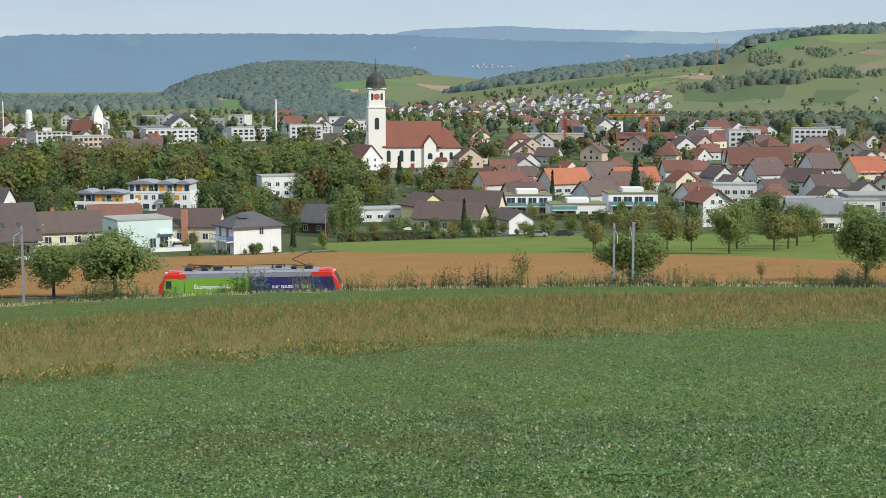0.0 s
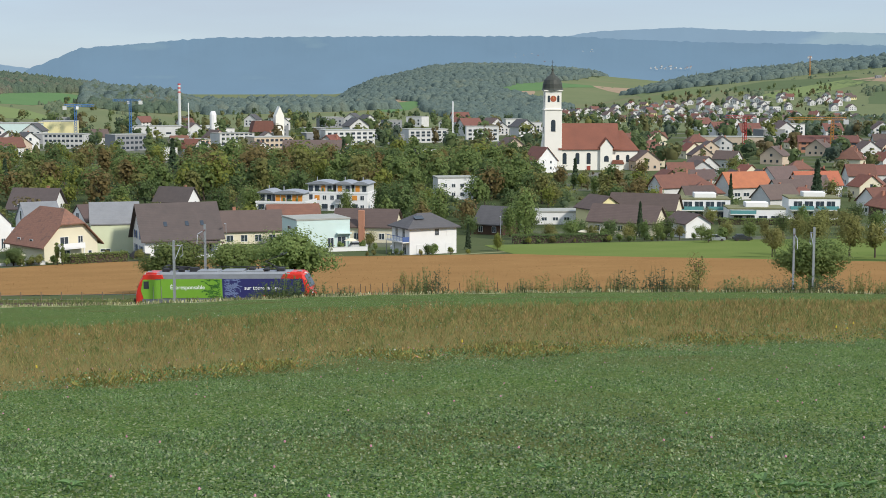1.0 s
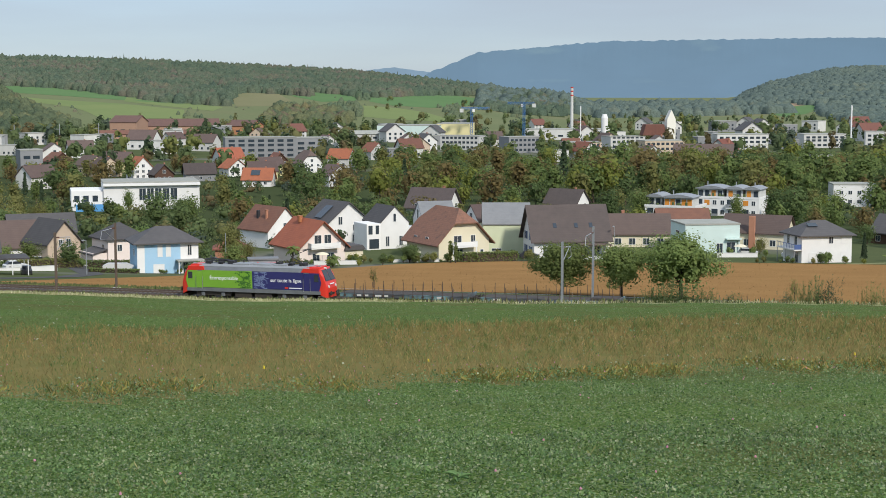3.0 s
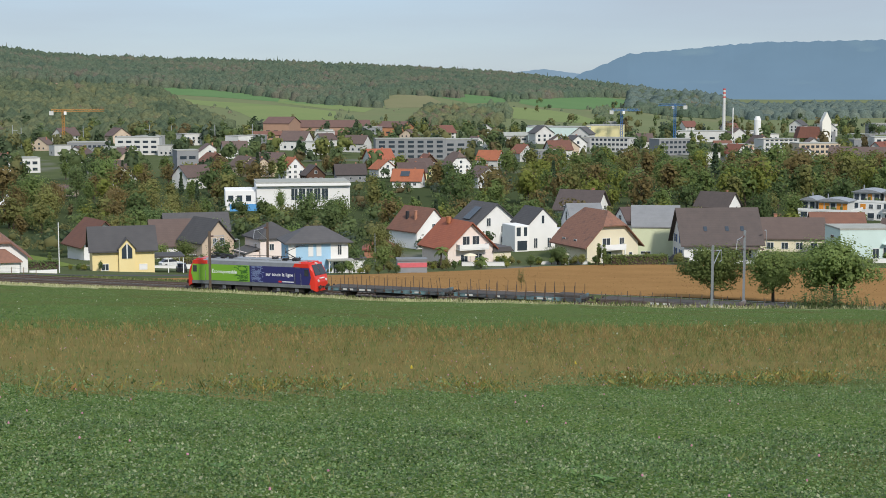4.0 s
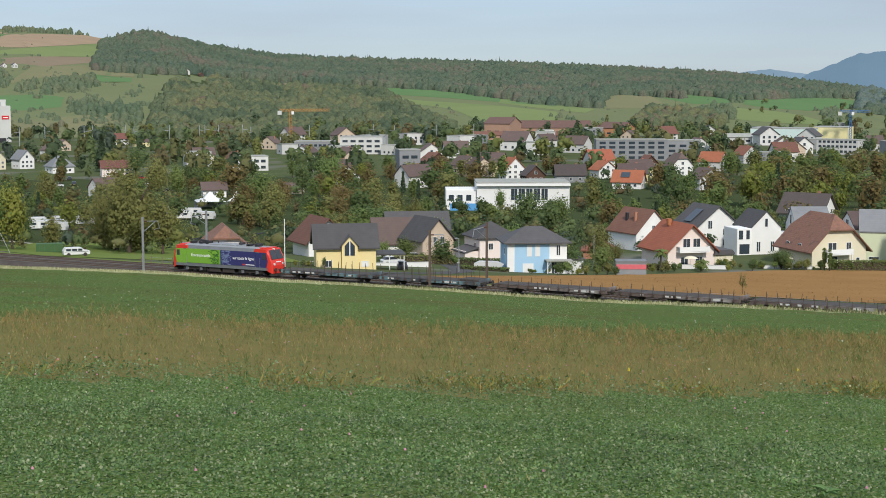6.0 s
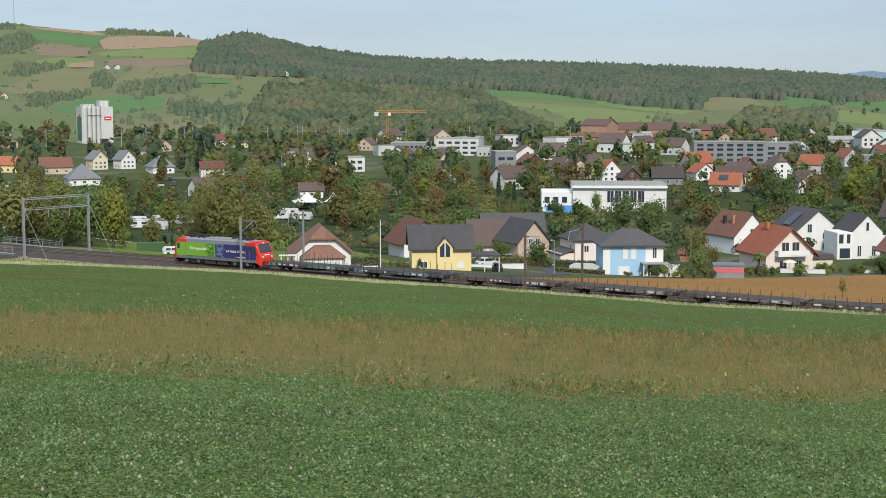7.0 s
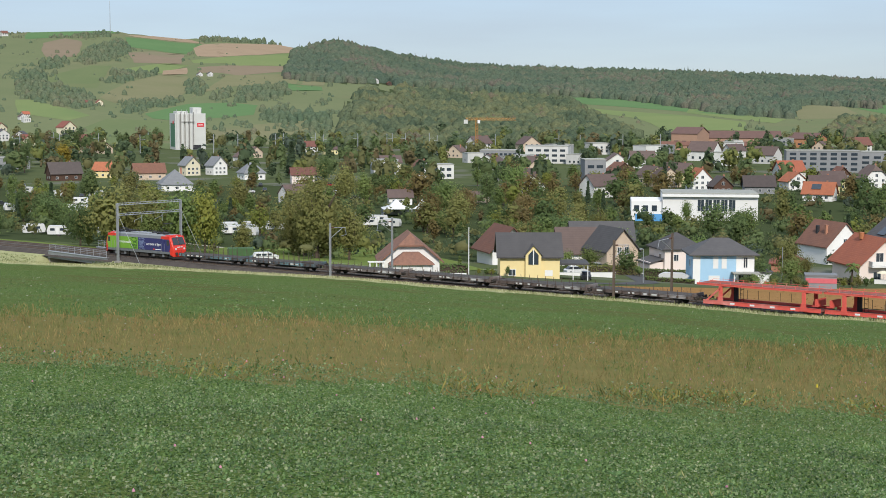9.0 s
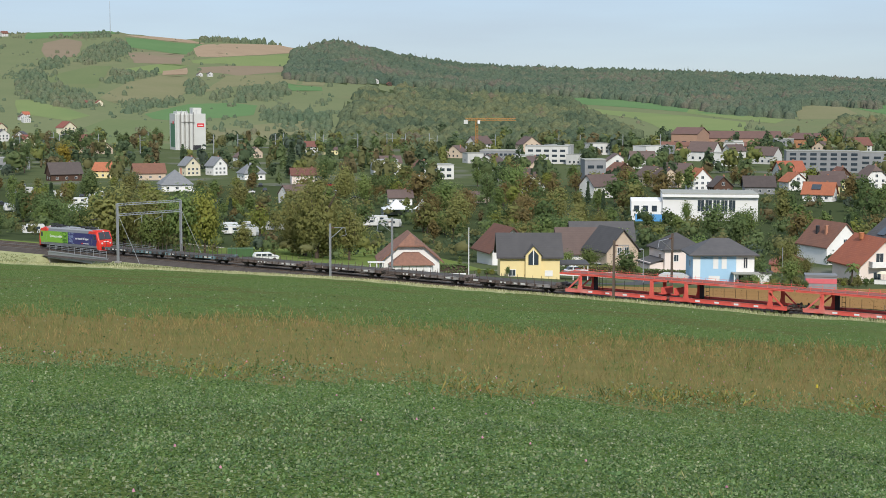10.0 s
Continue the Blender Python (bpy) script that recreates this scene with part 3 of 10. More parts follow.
WOODS = [area(p) for p in WOOD_AREAS]
azs = np.concatenate([np.arange(-60, -22, 2.0), np.arange(-22, 64, 0.4), np.arange(64, 75.1, 1.0), np.arange(81, 300, 6.0)])
azs = azs[: len(azs) // 2 * 2]
rho = np.where(azs <= 75, 1 / np.cos(np.radians(np.minimum(azs, 75))), np.interp(azs, [75, 180, 300], [3.86, 2.5, 2.0]))
ss = np.concatenate([[0.6], np.geomspace(1.5, 140, 75), [141.5, 143, 144.5, 146, 147, 148, 149.5, 157, 158.5, 160, 162, 164, 166, 168], np.geomspace(171, 400, 50), np.geomspace(406, 4900, 120)])
A, S = np.meshgrid(azs, ss)
R = S * rho[None, :]
GX, GY = -R * np.sin(np.radians(A)), R * np.cos(np.radians(A))
GZ = land(GX, GY)
rows, cols = A.shape
ii, jj = np.meshgrid(np.arange(rows - 1), np.arange(cols), indexing="ij")
j2 = (jj + 1) % cols
quads = np.stack([ii * cols + jj, ii * cols + j2, (ii + 1) * cols + j2, (ii + 1) * cols + jj], -1).reshape(-1, 4)
fan = np.arange(0, cols - 1, 2)
quads = np.concatenate([quads, np.stack([np.full(len(fan), rows * cols), (fan + 2) % cols, fan + 1, fan], 1)])
quads = quads[:, ::-1]
P = np.concatenate([np.stack([GX.ravel(), GY.ravel(), GZ.ravel()], 1), [[0, 0, float(land(0.0, 0.3))]]])
C = P[quads].mean(1)
cx, cy = C[:, 0], C[:, 1]
cr = np.hypot(cx, cy)
slot = np.full(len(quads), 6)
slot[(cr > 1150)] = 7
ca = np.degrees(np.arctan2(-cx, cy))
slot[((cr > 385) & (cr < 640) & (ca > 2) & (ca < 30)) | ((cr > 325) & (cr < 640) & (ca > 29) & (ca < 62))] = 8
slot[cy < 143] = 0
slot[(cy < 139) & (cy > strip_front(cx) + 0.8 + 1.2 * np.sin(cx * 0.9) * np.sin(cx * 2.3 + 1)) & (cy < strip_rear(cx) - 1.5 + 1.5 * np.sin(cx * 0.5)) & (cx > -80) & (cx < 60)] = 1
slot[(cy > np.interp(cx, [-300, -220, -122, -60, 0], [118, 122, 135, 141, 142.4])) & (cy < 149)] = 2
slot[(cy > 149) & (cy < 158.4)] = 5
slot[(cy > 158.4) & (cy < 172) & (cr < 400)] = 4
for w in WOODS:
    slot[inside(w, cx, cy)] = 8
ground = part("ground", raw_mesh("ground", P, quads, SLOTS, slot), SLOTS)
ground.data.polygons.foreach_set("use_smooth", np.ones(len(quads), bool))
tagged(ground, "sloping clover field, ploughed land, gardens and hills of a broad valley", "ground", kind="structure")


# ---- fields and pastures on the hills, each a thin sward on the ground ----
SWARD = {
    "stubble": (mat("stubble", (0.33, 0.245, 0.165), (0.27, 0.2, 0.135), 0.02, 0.95, spec=0.0), "pale stubble field on the hillside"),
    "lush": (mat("lush_pasture", (0.1, 0.175, 0.075), (0.12, 0.195, 0.085), 0.02, 0.95, spec=0.0), "lush green meadow on the hillside"),
    "bright": (mat("bright_pasture", (0.16, 0.205, 0.085), (0.185, 0.22, 0.095), 0.02, 0.95, c=(0.14, 0.19, 0.08), spec=0.0), "light green pasture on the hillside"),
    "fallow": (mat("fallow_field", (0.235, 0.18, 0.13), (0.2, 0.165, 0.11), 0.02, 0.95, c=(0.19, 0.18, 0.11), spec=0.0), "reddish-brown fallow field on the hillside"),
    "dry": (mat("dry_hill_grass", (0.205, 0.19, 0.11), (0.165, 0.17, 0.09), 0.025, 0.95, spec=0.0), "dry olive-brown grassland on the hillside"),
    "pasture": (mat("worn_pasture", (0.15, 0.175, 0.085), (0.125, 0.16, 0.075), 0.02, 0.95, c=(0.175, 0.17, 0.09), spec=0.0), "dull green grazed pasture on the hillside"),
    "dark": (mat("vineyard", (0.11, 0.14, 0.072), (0.095, 0.125, 0.065), 0.02, 0.95, spec=0.0), "dark green vineyard on the hillside"),
}


def field(kind, outline):
    """A field between straight boundaries given by bearing and distance, laid on the hill."""
    edges = [(a, b) if a[1] < b[1] else (b, a) for a, b in zip(outline, outline[1:] + outline[:1]) if a[1] != b[1]]
    cuts = sorted({d for _, d in outline})
    rows_ = [cuts[0]]
    for d in cuts[1:]:
        n = max(1, int((d - rows_[-1]) / 12))
        rows_ += [rows_[-1] + (d - rows_[-1]) * (i + 1) / n for i in range(n)]
    at = lambda e, d: e[0][0] + (e[1][0] - e[0][0]) * (d - e[0][1]) / (e[1][1] - e[0][1])
    wave = lambda d: 0.035 * math.sin(d * 0.021 + outline[0][0]) + 0.02 * math.sin(d * 0.067)
    v, q = [], []
    for d0, d1 in zip(rows_, rows_[1:]):
        mid = (d0 + d1) / 2
        across = sorted((e for e in edges if e[0][1] <= mid <= e[1][1]), key=lambda e: at(e, mid))
        for le, ri in zip(across[::2], across[1::2]):
            n = max(1, int((at(ri, mid) - at(le, mid)) / 0.3))
            for i in range(n + 1):
                for d in (d0, d1):
                    b0, b1 = at(le, d), at(ri, d)
                    v.append((b0 + (b1 - b0) * i / n + wave(d), d))
            k = len(v) - 2 * (n + 1)
            q += [(k + 2 * i, k + 2 * i + 1, k + 2 * i + 3, k + 2 * i + 2) for i in range(n)]
    v = np.array(v)
    x, y = plan_at(v[:, 0], v[:, 1])
    m, label = SWARD[kind]
    return tagged(part("field", raw_mesh("field", np.stack([x, y, land(x, y) + 0.12], 1), np.array(q), [m]), m), label, "field", kind="structure")


for kind, outline in FIELDS:
    field(kind, outline)


def near_field(outline, material, label, up):
    """A field below the railway, cut to its boundary and laid on the ground."""
    edges = [(a, b) if a[1] < b[1] else (b, a) for a, b in zip(outline, outline[1:] + outline[:1]) if a[1] != b[1]]
    cuts = sorted({float(y) for _, y in outline})
    rows_ = [cuts[0]]
    for y in cuts[1:]:
        n = max(1, int((y - rows_[-1]) / 3))
        rows_ += [rows_[-1] + (y - rows_[-1]) * (i + 1) / n for i in range(n)]
    at = lambda e, y: e[0][0] + (e[1][0] - e[0][0]) * (y - e[0][1]) / (e[1][1] - e[0][1])
    v, q = [], []
    for y0, y1 in zip(rows_, rows_[1:]):
        mid = (y0 + y1) / 2
        across = sorted((e for e in edges if e[0][1] <= mid <= e[1][1]), key=lambda e: at(e, mid))
        for le, ri in zip(across[::2], across[1::2]):
            n = max(1, int((at(ri, mid) - at(le, mid)) / 4))
            k = len(v)
            for i in range(n + 1):
                v += [(at(le, y) + (at(ri, y) - at(le, y)) * i / n, y) for y in (y0, y1)]
            q += [(k + 2 * i + 2, k + 2 * i + 3, k + 2 * i + 1, k + 2 * i) for i in range(n)]
    v = np.array(v)
    return tagged(part("field", raw_mesh("field", np.stack([v[:, 0], v[:, 1], land(v[:, 0], v[:, 1]) + up], 1), np.array(q), [material]), material), label, "field", kind="structure")


near_field(PLOUGHED, PLOUGH, "freshly ploughed brown field beside the railway", 0.07)
near_field(MEADOW, GRASS, "green orchard meadow behind the ploughed field", 0.07)
near_field(LAWN, GRASS, "green meadow below the railway bank", 0.07)


# ---- the blue mountain ridges at the end of the valley: a glowing backdrop with haze painted in ----
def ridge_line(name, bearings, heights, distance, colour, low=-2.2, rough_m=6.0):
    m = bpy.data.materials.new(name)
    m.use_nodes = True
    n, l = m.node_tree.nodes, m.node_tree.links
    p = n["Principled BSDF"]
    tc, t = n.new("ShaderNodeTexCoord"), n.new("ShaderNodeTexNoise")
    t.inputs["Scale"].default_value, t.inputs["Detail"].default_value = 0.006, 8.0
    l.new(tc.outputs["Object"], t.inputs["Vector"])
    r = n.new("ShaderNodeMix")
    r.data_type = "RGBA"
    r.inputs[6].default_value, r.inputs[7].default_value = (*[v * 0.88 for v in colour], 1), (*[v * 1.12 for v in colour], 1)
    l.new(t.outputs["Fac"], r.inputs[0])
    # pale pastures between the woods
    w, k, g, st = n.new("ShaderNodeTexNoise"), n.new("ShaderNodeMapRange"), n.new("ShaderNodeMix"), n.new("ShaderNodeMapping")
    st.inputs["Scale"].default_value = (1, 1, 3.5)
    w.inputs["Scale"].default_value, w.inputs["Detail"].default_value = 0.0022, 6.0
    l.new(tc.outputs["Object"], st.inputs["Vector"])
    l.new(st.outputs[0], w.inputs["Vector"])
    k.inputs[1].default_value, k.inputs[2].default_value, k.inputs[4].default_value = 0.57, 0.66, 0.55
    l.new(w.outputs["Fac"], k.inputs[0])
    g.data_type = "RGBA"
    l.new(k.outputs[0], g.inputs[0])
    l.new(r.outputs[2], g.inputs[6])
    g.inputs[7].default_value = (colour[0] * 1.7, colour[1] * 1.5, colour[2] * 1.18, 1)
    # the ridge glows in its own colour; the blue of distance haze is part of it
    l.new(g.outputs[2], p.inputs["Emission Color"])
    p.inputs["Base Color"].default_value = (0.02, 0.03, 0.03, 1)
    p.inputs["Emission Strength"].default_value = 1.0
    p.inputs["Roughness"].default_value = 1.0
    b = np.arange(bearings[0], bearings[-1], 0.06)
    e = np.interp(b, bearings, heights)
    rng = np.random.RandomState(int(distance))
    jag = np.convolve(rng.rand(len(b)), np.ones(3) / 3, "same") - 0.5
    top = distance * np.tan(np.radians(e))
    verts, steps = [], 9
    for k in range(steps):
        f = k / (steps - 1)
        d = distance - 700 * (1 - f)
        x, y = plan_at(b, d)
        verts.append(np.stack([x, y, (d * math.tan(radians(low))) * (1 - f) ** 0.8 + top * (1 - (1 - f) ** 0.8) + (jag * rough_m if k == steps - 1 else 0)], 1))
    verts = np.concatenate(verts)
    nb = len(b)
    i, j = np.meshgrid(np.arange(steps - 1), np.arange(nb - 1), indexing="ij")
    q = np.stack([i * nb + j, (i + 1) * nb + j, (i + 1) * nb + j + 1, i * nb + j + 1], -1).reshape(-1, 4)
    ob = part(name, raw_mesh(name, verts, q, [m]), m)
    return tagged(ob, "wooded mountain ridge closing the valley, blue haze painted into its glow", "mountain", kind="structure")


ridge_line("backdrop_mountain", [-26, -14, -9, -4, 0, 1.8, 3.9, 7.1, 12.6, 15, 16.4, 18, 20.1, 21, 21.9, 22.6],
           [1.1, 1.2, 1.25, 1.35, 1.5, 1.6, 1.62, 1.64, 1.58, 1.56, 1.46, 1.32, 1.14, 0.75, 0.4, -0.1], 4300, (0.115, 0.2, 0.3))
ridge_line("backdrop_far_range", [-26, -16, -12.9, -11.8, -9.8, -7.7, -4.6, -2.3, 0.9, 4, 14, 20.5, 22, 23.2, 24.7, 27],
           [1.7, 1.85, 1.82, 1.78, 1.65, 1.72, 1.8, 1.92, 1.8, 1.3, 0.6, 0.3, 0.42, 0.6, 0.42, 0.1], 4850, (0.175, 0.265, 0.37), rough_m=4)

# ---- the railway: two tracks falling to the left ----
RAIL_TOP = -22.8
X0, X1 = -330.0, 130.0
lift = lambda v: [(x, y, z + rail_z(x)) for x, y, z in v]


def along(outline, x0=X0, x1=X1, n=24):
    """A cross-section in (y, z) drawn along the falling line."""
    s, k = Shape(), len(outline)
    xs = [x0 + (x1 - x0) * i / n for i in range(n + 1)]
    v = [(x, y, z) for x in xs for y, z in outline]
    f = [(i * k + j, i * k + (j + 1) % k, (i + 1) * k + (j + 1) % k, (i + 1) * k + j) for i in range(n) for j in range(k)]
    return s.add(lift(v), f)


bed = part("track_bed", along([(147.6, -0.95), (149.2, -0.22), (157.2, -0.22), (158.9, -0.95)]), BALLAST)
tagged(bed, "dark brown ballast bed carrying two railway tracks", "track bed", kind="structure")
RAIL = mat("rail_steel", (0.16, 0.11, 0.08), (0.09, 0.065, 0.05), 2.0, 0.5, 0.5)
SLEEPER = mat("concrete_sleepers", (0.16, 0.145, 0.13), (0.10, 0.09, 0.08), 1.0, 0.9, rnd=0.1)
for yc in (151.0, 155.2):
    track = tagged(new("railway_track"), "steel rails on sleepers in dark ballast", "railway track", "tracks")
    for side in (-0.75, 0.75):
        part("rail", along([(yc + side - 0.07, -0.17), (yc + side - 0.035, 0.0), (yc + side + 0.035, 0.0), (yc + side + 0.07, -0.17)]), RAIL, track)
    s = Shape()
    x = X0
    while x < X1:
        z = float(rail_z(x))
        s.box(x - 0.13, x + 0.13, yc - 1.3, yc + 1.3, z - 0.35, z - 0.165)
        x += 0.62
    tagged(part("sleeper_bed", s, SLEEPER, track), kind="stuff")

# overhead line masts
CONCRETE = PLASTER["concrete"]
OLDCONCRETE = mat("stained_concrete", (0.3, 0.285, 0.25), (0.2, 0.19, 0.165), 0.5, 0.95, bump=0.3)


def mast(x, y, height, arm, rusty=False):
    z = float(rail_z(x))
    steel = mat("rusty_mast_steel", (0.16, 0.12, 0.09), (0.1, 0.075, 0.06), 1.5, 0.8) if rusty else METAL
    t = thing("catenary_mast", "grey steel overhead-line mast with a bracket arm beside the track", "mast", Matrix.Translation((x, y, z - 0.9)), "overhead line masts")
    s = Shape()
    s.box(-0.105, 0.105, -0.13, -0.105, 0.3, height + 0.9).box(-0.105, 0.105, 0.105, 0.13, 0.3, height + 0.9).box(-0.01, 0.01, -0.105, 0.105, 0.3, height + 0.9)
    part("post", s, steel, t)
    part("footing", Shape().bevelled(-0.45, 0.45, -0.45, 0.45, -0.6, 0.35, 0.06), CONCRETE, t)
    if arm:
        d = arm
        s = Shape().tube((0, 0.15 * d, height + 0.3), (0, 3.0 * d, height + 0.1), 0.045).tube((0, 0.15 * d, height - 1.2), (0, 2.4 * d, height + 0.1), 0.04)
        s.tube((0, 2.9 * d, height + 0.1), (0, 3.2 * d, height - 0.9), 0.035).tube((0, 3.2 * d, height - 0.9), (0, 2.2 * d, height - 1.05), 0.03)
        part("bracket_arm", s, METAL, t)
        part("insulator", Shape().tube((0, 0.2 * d, height + 0.28), (0, 0.75 * d, height + 0.25), 0.09), mat("brown_insulator", (0.12, 0.05, 0.03), rough=0.3), t)
    return t


for x, hn, hf in ((18.6, 8.4, 7.0), (-44.5, 7.6, 8.0), (-106.3, 7.6, 7.6), (-155.8, 7.7, 7.8)):
    mast(x, 147.0, hn, 1, x == -106.3)
    mast(x - 0.4, 160.0, hf, -1, x == -106.3)
mast(-262.0, 147.0, 7.7, 1)

# the portal over both tracks near the bridge
gx, gz = -206.7, float(rail_z(-206.7))
portal = thing("catenary_portal", "grey steel portal frame spanning both tracks, with guy wires", "portal frame", Matrix.Translation((gx, 0, gz)))
for y in (147.0, 160.0):
    s = Shape()
    for dx in (-0.16, 0.16):
        s.box(dx - 0.05, dx + 0.05, y - 0.13, y + 0.13, -0.5, 9.0)
    for k in range(12):
        s.tube((-0.16, y, 0.1 + k * 0.72), (0.16, y, 0.46 + k * 0.72), 0.02, n=4)
    part("post", s, METAL, portal)
    part("footing", Shape().bevelled(-0.45, 0.45, y - 0.45, y + 0.45, -1.6, -0.5, 0.06), OLDCONCRETE, portal)
    part("guy_wire", Shape().tube((0.1, y, 7.4), (6.2, y - 0.2, -0.5), 0.03, n=5), METAL, portal)
for z in (8.7, 7.0):
    s = Shape()
    for dx, dz in ((-0.14, 0), (0.14, 0), (0, 0.3)):
        s.tube((dx, 146.9, z + dz), (dx, 160.1, z + dz), 0.05, n=6)
    for k in range(18):
        y = 147.2 + k * 0.71
        s.tube((-0.14, y, z), (0, y + 0.35, z + 0.3), 0.018, n=4).tube((0.14, y, z), (0, y + 0.35, z + 0.3), 0.018, n=4)
    part("cross_beam", s, METAL, portal)
for y in (151.0, 155.2):
    part("drop_bracket", Shape().tube((0, y + 0.9, 7.0), (0, y + 0.9, 5.6), 0.05).tube((0, y + 0.9, 6.5), (0, y - 0.6, 6.0), 0.03).tube((0, y - 0.6, 6.0), (0, y - 0.6, 5.7), 0.03), METAL, portal)

# a small girder bridge with railings where a lane passes below
bx0, bx1 = -229.0, -211.5
bridge = thing("railway_bridge", "small grey steel girder bridge with tubular railings over a lane", "bridge", Matrix.Identity(4))
for y in (148.3, 158.4):
    z = float(rail_z((bx0 + bx1) / 2))
    part("girder", Shape().box(bx0, bx1, y - 0.15, y + 0.15, z - 1.35, z - 0.25).box(bx0, bx1, y - 0.3, y + 0.3, z - 0.3, z - 0.2).box(bx0, bx1, y - 0.3, y + 0.3, z - 1.42, z - 1.33), METAL, bridge)
    s = Shape()
    for k in range(10):
        x = bx0 + 0.3 + k * (bx1 - bx0 - 0.6) / 9
        s.tube((x, y, z - 0.25), (x, y, z + 0.95), 0.035, n=6)
    for h in (0.35, 0.65, 0.95):
        s.tube((bx0 + 0.3, y, z + h), (bx1 - 0.3, y, z + h), 0.03, n=6)
    part("railing", s, METAL, bridge)
part("deck", Shape().box(bx0, bx1, 148.5, 158.2, float(rail_z(-220)) - 1.1, float(rail_z(-220)) - 0.62), CONCRETE, bridge)
for x in (bx0 - 0.8, bx1 + 0.8):
    z = float(rail_z(x))
    part("abutment", Shape().bevelled(x - 1.1, x + 1.1, 148.2, 158.5, z - 5.0, z - 0.75, 0.1), OLDCONCRETE, bridge)


# ---- houses ----
WINDOWS, TAKEN = {}, []


def window(parent, face, u, z, w, h, size, shut=False, pane=None):
    """A window on a wall: frame, and a pane or closed shutter in it. face: f, b, l or r."""
    key = (round(w, 2), round(h, 2), shut, pane.name if pane else "")
    if key not in WINDOWS:
        t, m_ = 0.09, 0.04
        xs = [-w / 2, -w / 2 + t, -m_, m_, w / 2 - t, w / 2] if w > 0.9 and not shut else [-w / 2, -w / 2 + t, w / 2 - t, w / 2]
        zs = [0, t, h - t, h]
        nx = len(xs)
        v = [(x, -0.05, z) for z in zs for x in xs]
        f = [(j * nx + i, j * nx + i + 1, (j + 1) * nx + i + 1, (j + 1) * nx + i) for j in range(3) for i in range(nx - 1) if not (j == 1 and i % 2 == 1)]
        k = len(v)
        v += [(x, 0.02, z) for x, z in ((xs[0], 0), (xs[-1], 0), (xs[-1], h), (xs[0], h))]
        c = (0, nx - 1, 4 * nx - 1, 3 * nx)
        f += [(c[(i + 1) % 4], c[i], k + i, k + (i + 1) % 4) for i in range(4)]
        fr = Shape().add(v, f)
        pn = Shape().box(-w / 2 + t, w / 2 - t, -0.02, 0.02, t, h - t)
        a, b = fr.mesh("window"), pn.mesh("pane")
        a.materials.append(FRAME)
        b.materials.append(SHUTTER if shut else (pane or PANE))
        WINDOWS[key] = (a, b)
    a, b = WINDOWS[key]
    W, D = size
    x, y, r = {"f": (u, -D / 2 - 0.02, 0), "b": (-u, D / 2 + 0.02, 180), "l": (-W / 2 - 0.02, -u, -90), "r": (W / 2 + 0.02, u, 90)}[face]
    win = part("window", a, FRAME, parent)
    win.matrix_local = pose(x, y, z, 0, 0, r)
    part("shutter" if shut else "pane", b, PANE, win)
    return win


def plain_window(parent, face, u, z, w, h, size):
    """A window as one dark pane, for houses farther off."""
    key = (round(w, 2), round(h, 2))
    if key not in WINDOWS:
        WINDOWS[key] = Shape().box(-w / 2, w / 2, -0.04, 0.03, 0, h).mesh("window")
        WINDOWS[key].materials.append(PANE)
    W, D = size
    x, y, r = {"f": (u, -D / 2 - 0.02, 0), "b": (-u, D / 2 + 0.02, 180), "l": (-W / 2 - 0.02, -u, -90), "r": (W / 2 + 0.02, u, 90)}[face]
    win = part("window", WINDOWS[key], PANE, parent)
    win.matrix_local = pose(x, y, z, 0, 0, r)


def wall_shape(W, D, eave, ridge, style, along_x, base=-2.5):
    s = Shape()
    if style == "gable" and along_x:
        v = [(-W / 2, -D / 2), (W / 2, -D / 2), (W / 2, D / 2), (-W / 2, D / 2)]
        P = [(x, y, base) for x, y in v] + [(x, y, eave) for x, y in v] + [(-W / 2, 0, ridge), (W / 2, 0, ridge)]
        s.add(P, [(3, 2, 1, 0), (0, 1, 5, 4), (2, 3, 7, 6), (1, 2, 6, 9, 5), (3, 0, 4, 8, 7), (4, 5, 9, 8), (6, 7, 8, 9)])
    elif style == "gable":
        v = [(-W / 2, -D / 2), (W / 2, -D / 2), (W / 2, D / 2), (-W / 2, D / 2)]
        P = [(x, y, base) for x, y in v] + [(x, y, eave) for x, y in v] + [(0, -D / 2, ridge), (0, D / 2, ridge)]
        s.add(P, [(3, 2, 1, 0), (0, 1, 5, 8, 4), (1, 2, 6, 5), (2, 3, 7, 9, 6), (3, 0, 4, 7), (5, 6, 9, 8), (7, 4, 8, 9)])
    elif style == "halfhip":
        a, b = (W / 2, D / 2) if along_x else (D / 2, W / 2)
        zc, yc = eave + (ridge - eave) * 0.55 - 0.02, b * 0.45
        o = [(-b, base), (b, base), (b, eave), (yc, zc), (-yc, zc), (-b, eave)]
        q = (lambda x, y, z: (x, y, z)) if along_x else (lambda x, y, z: (-y, x, z))
        s.add([q(x, y, z) for x in (-a, a) for y, z in o], [(5, 4, 3, 2, 1, 0), (6, 7, 8, 9, 10, 11)] + [(i, (i + 1) % 6, (i + 1) % 6 + 6, i + 6) for i in range(6)])
    else:
        s.box(-W / 2, W / 2, -D / 2, D / 2, base, eave)
    return s


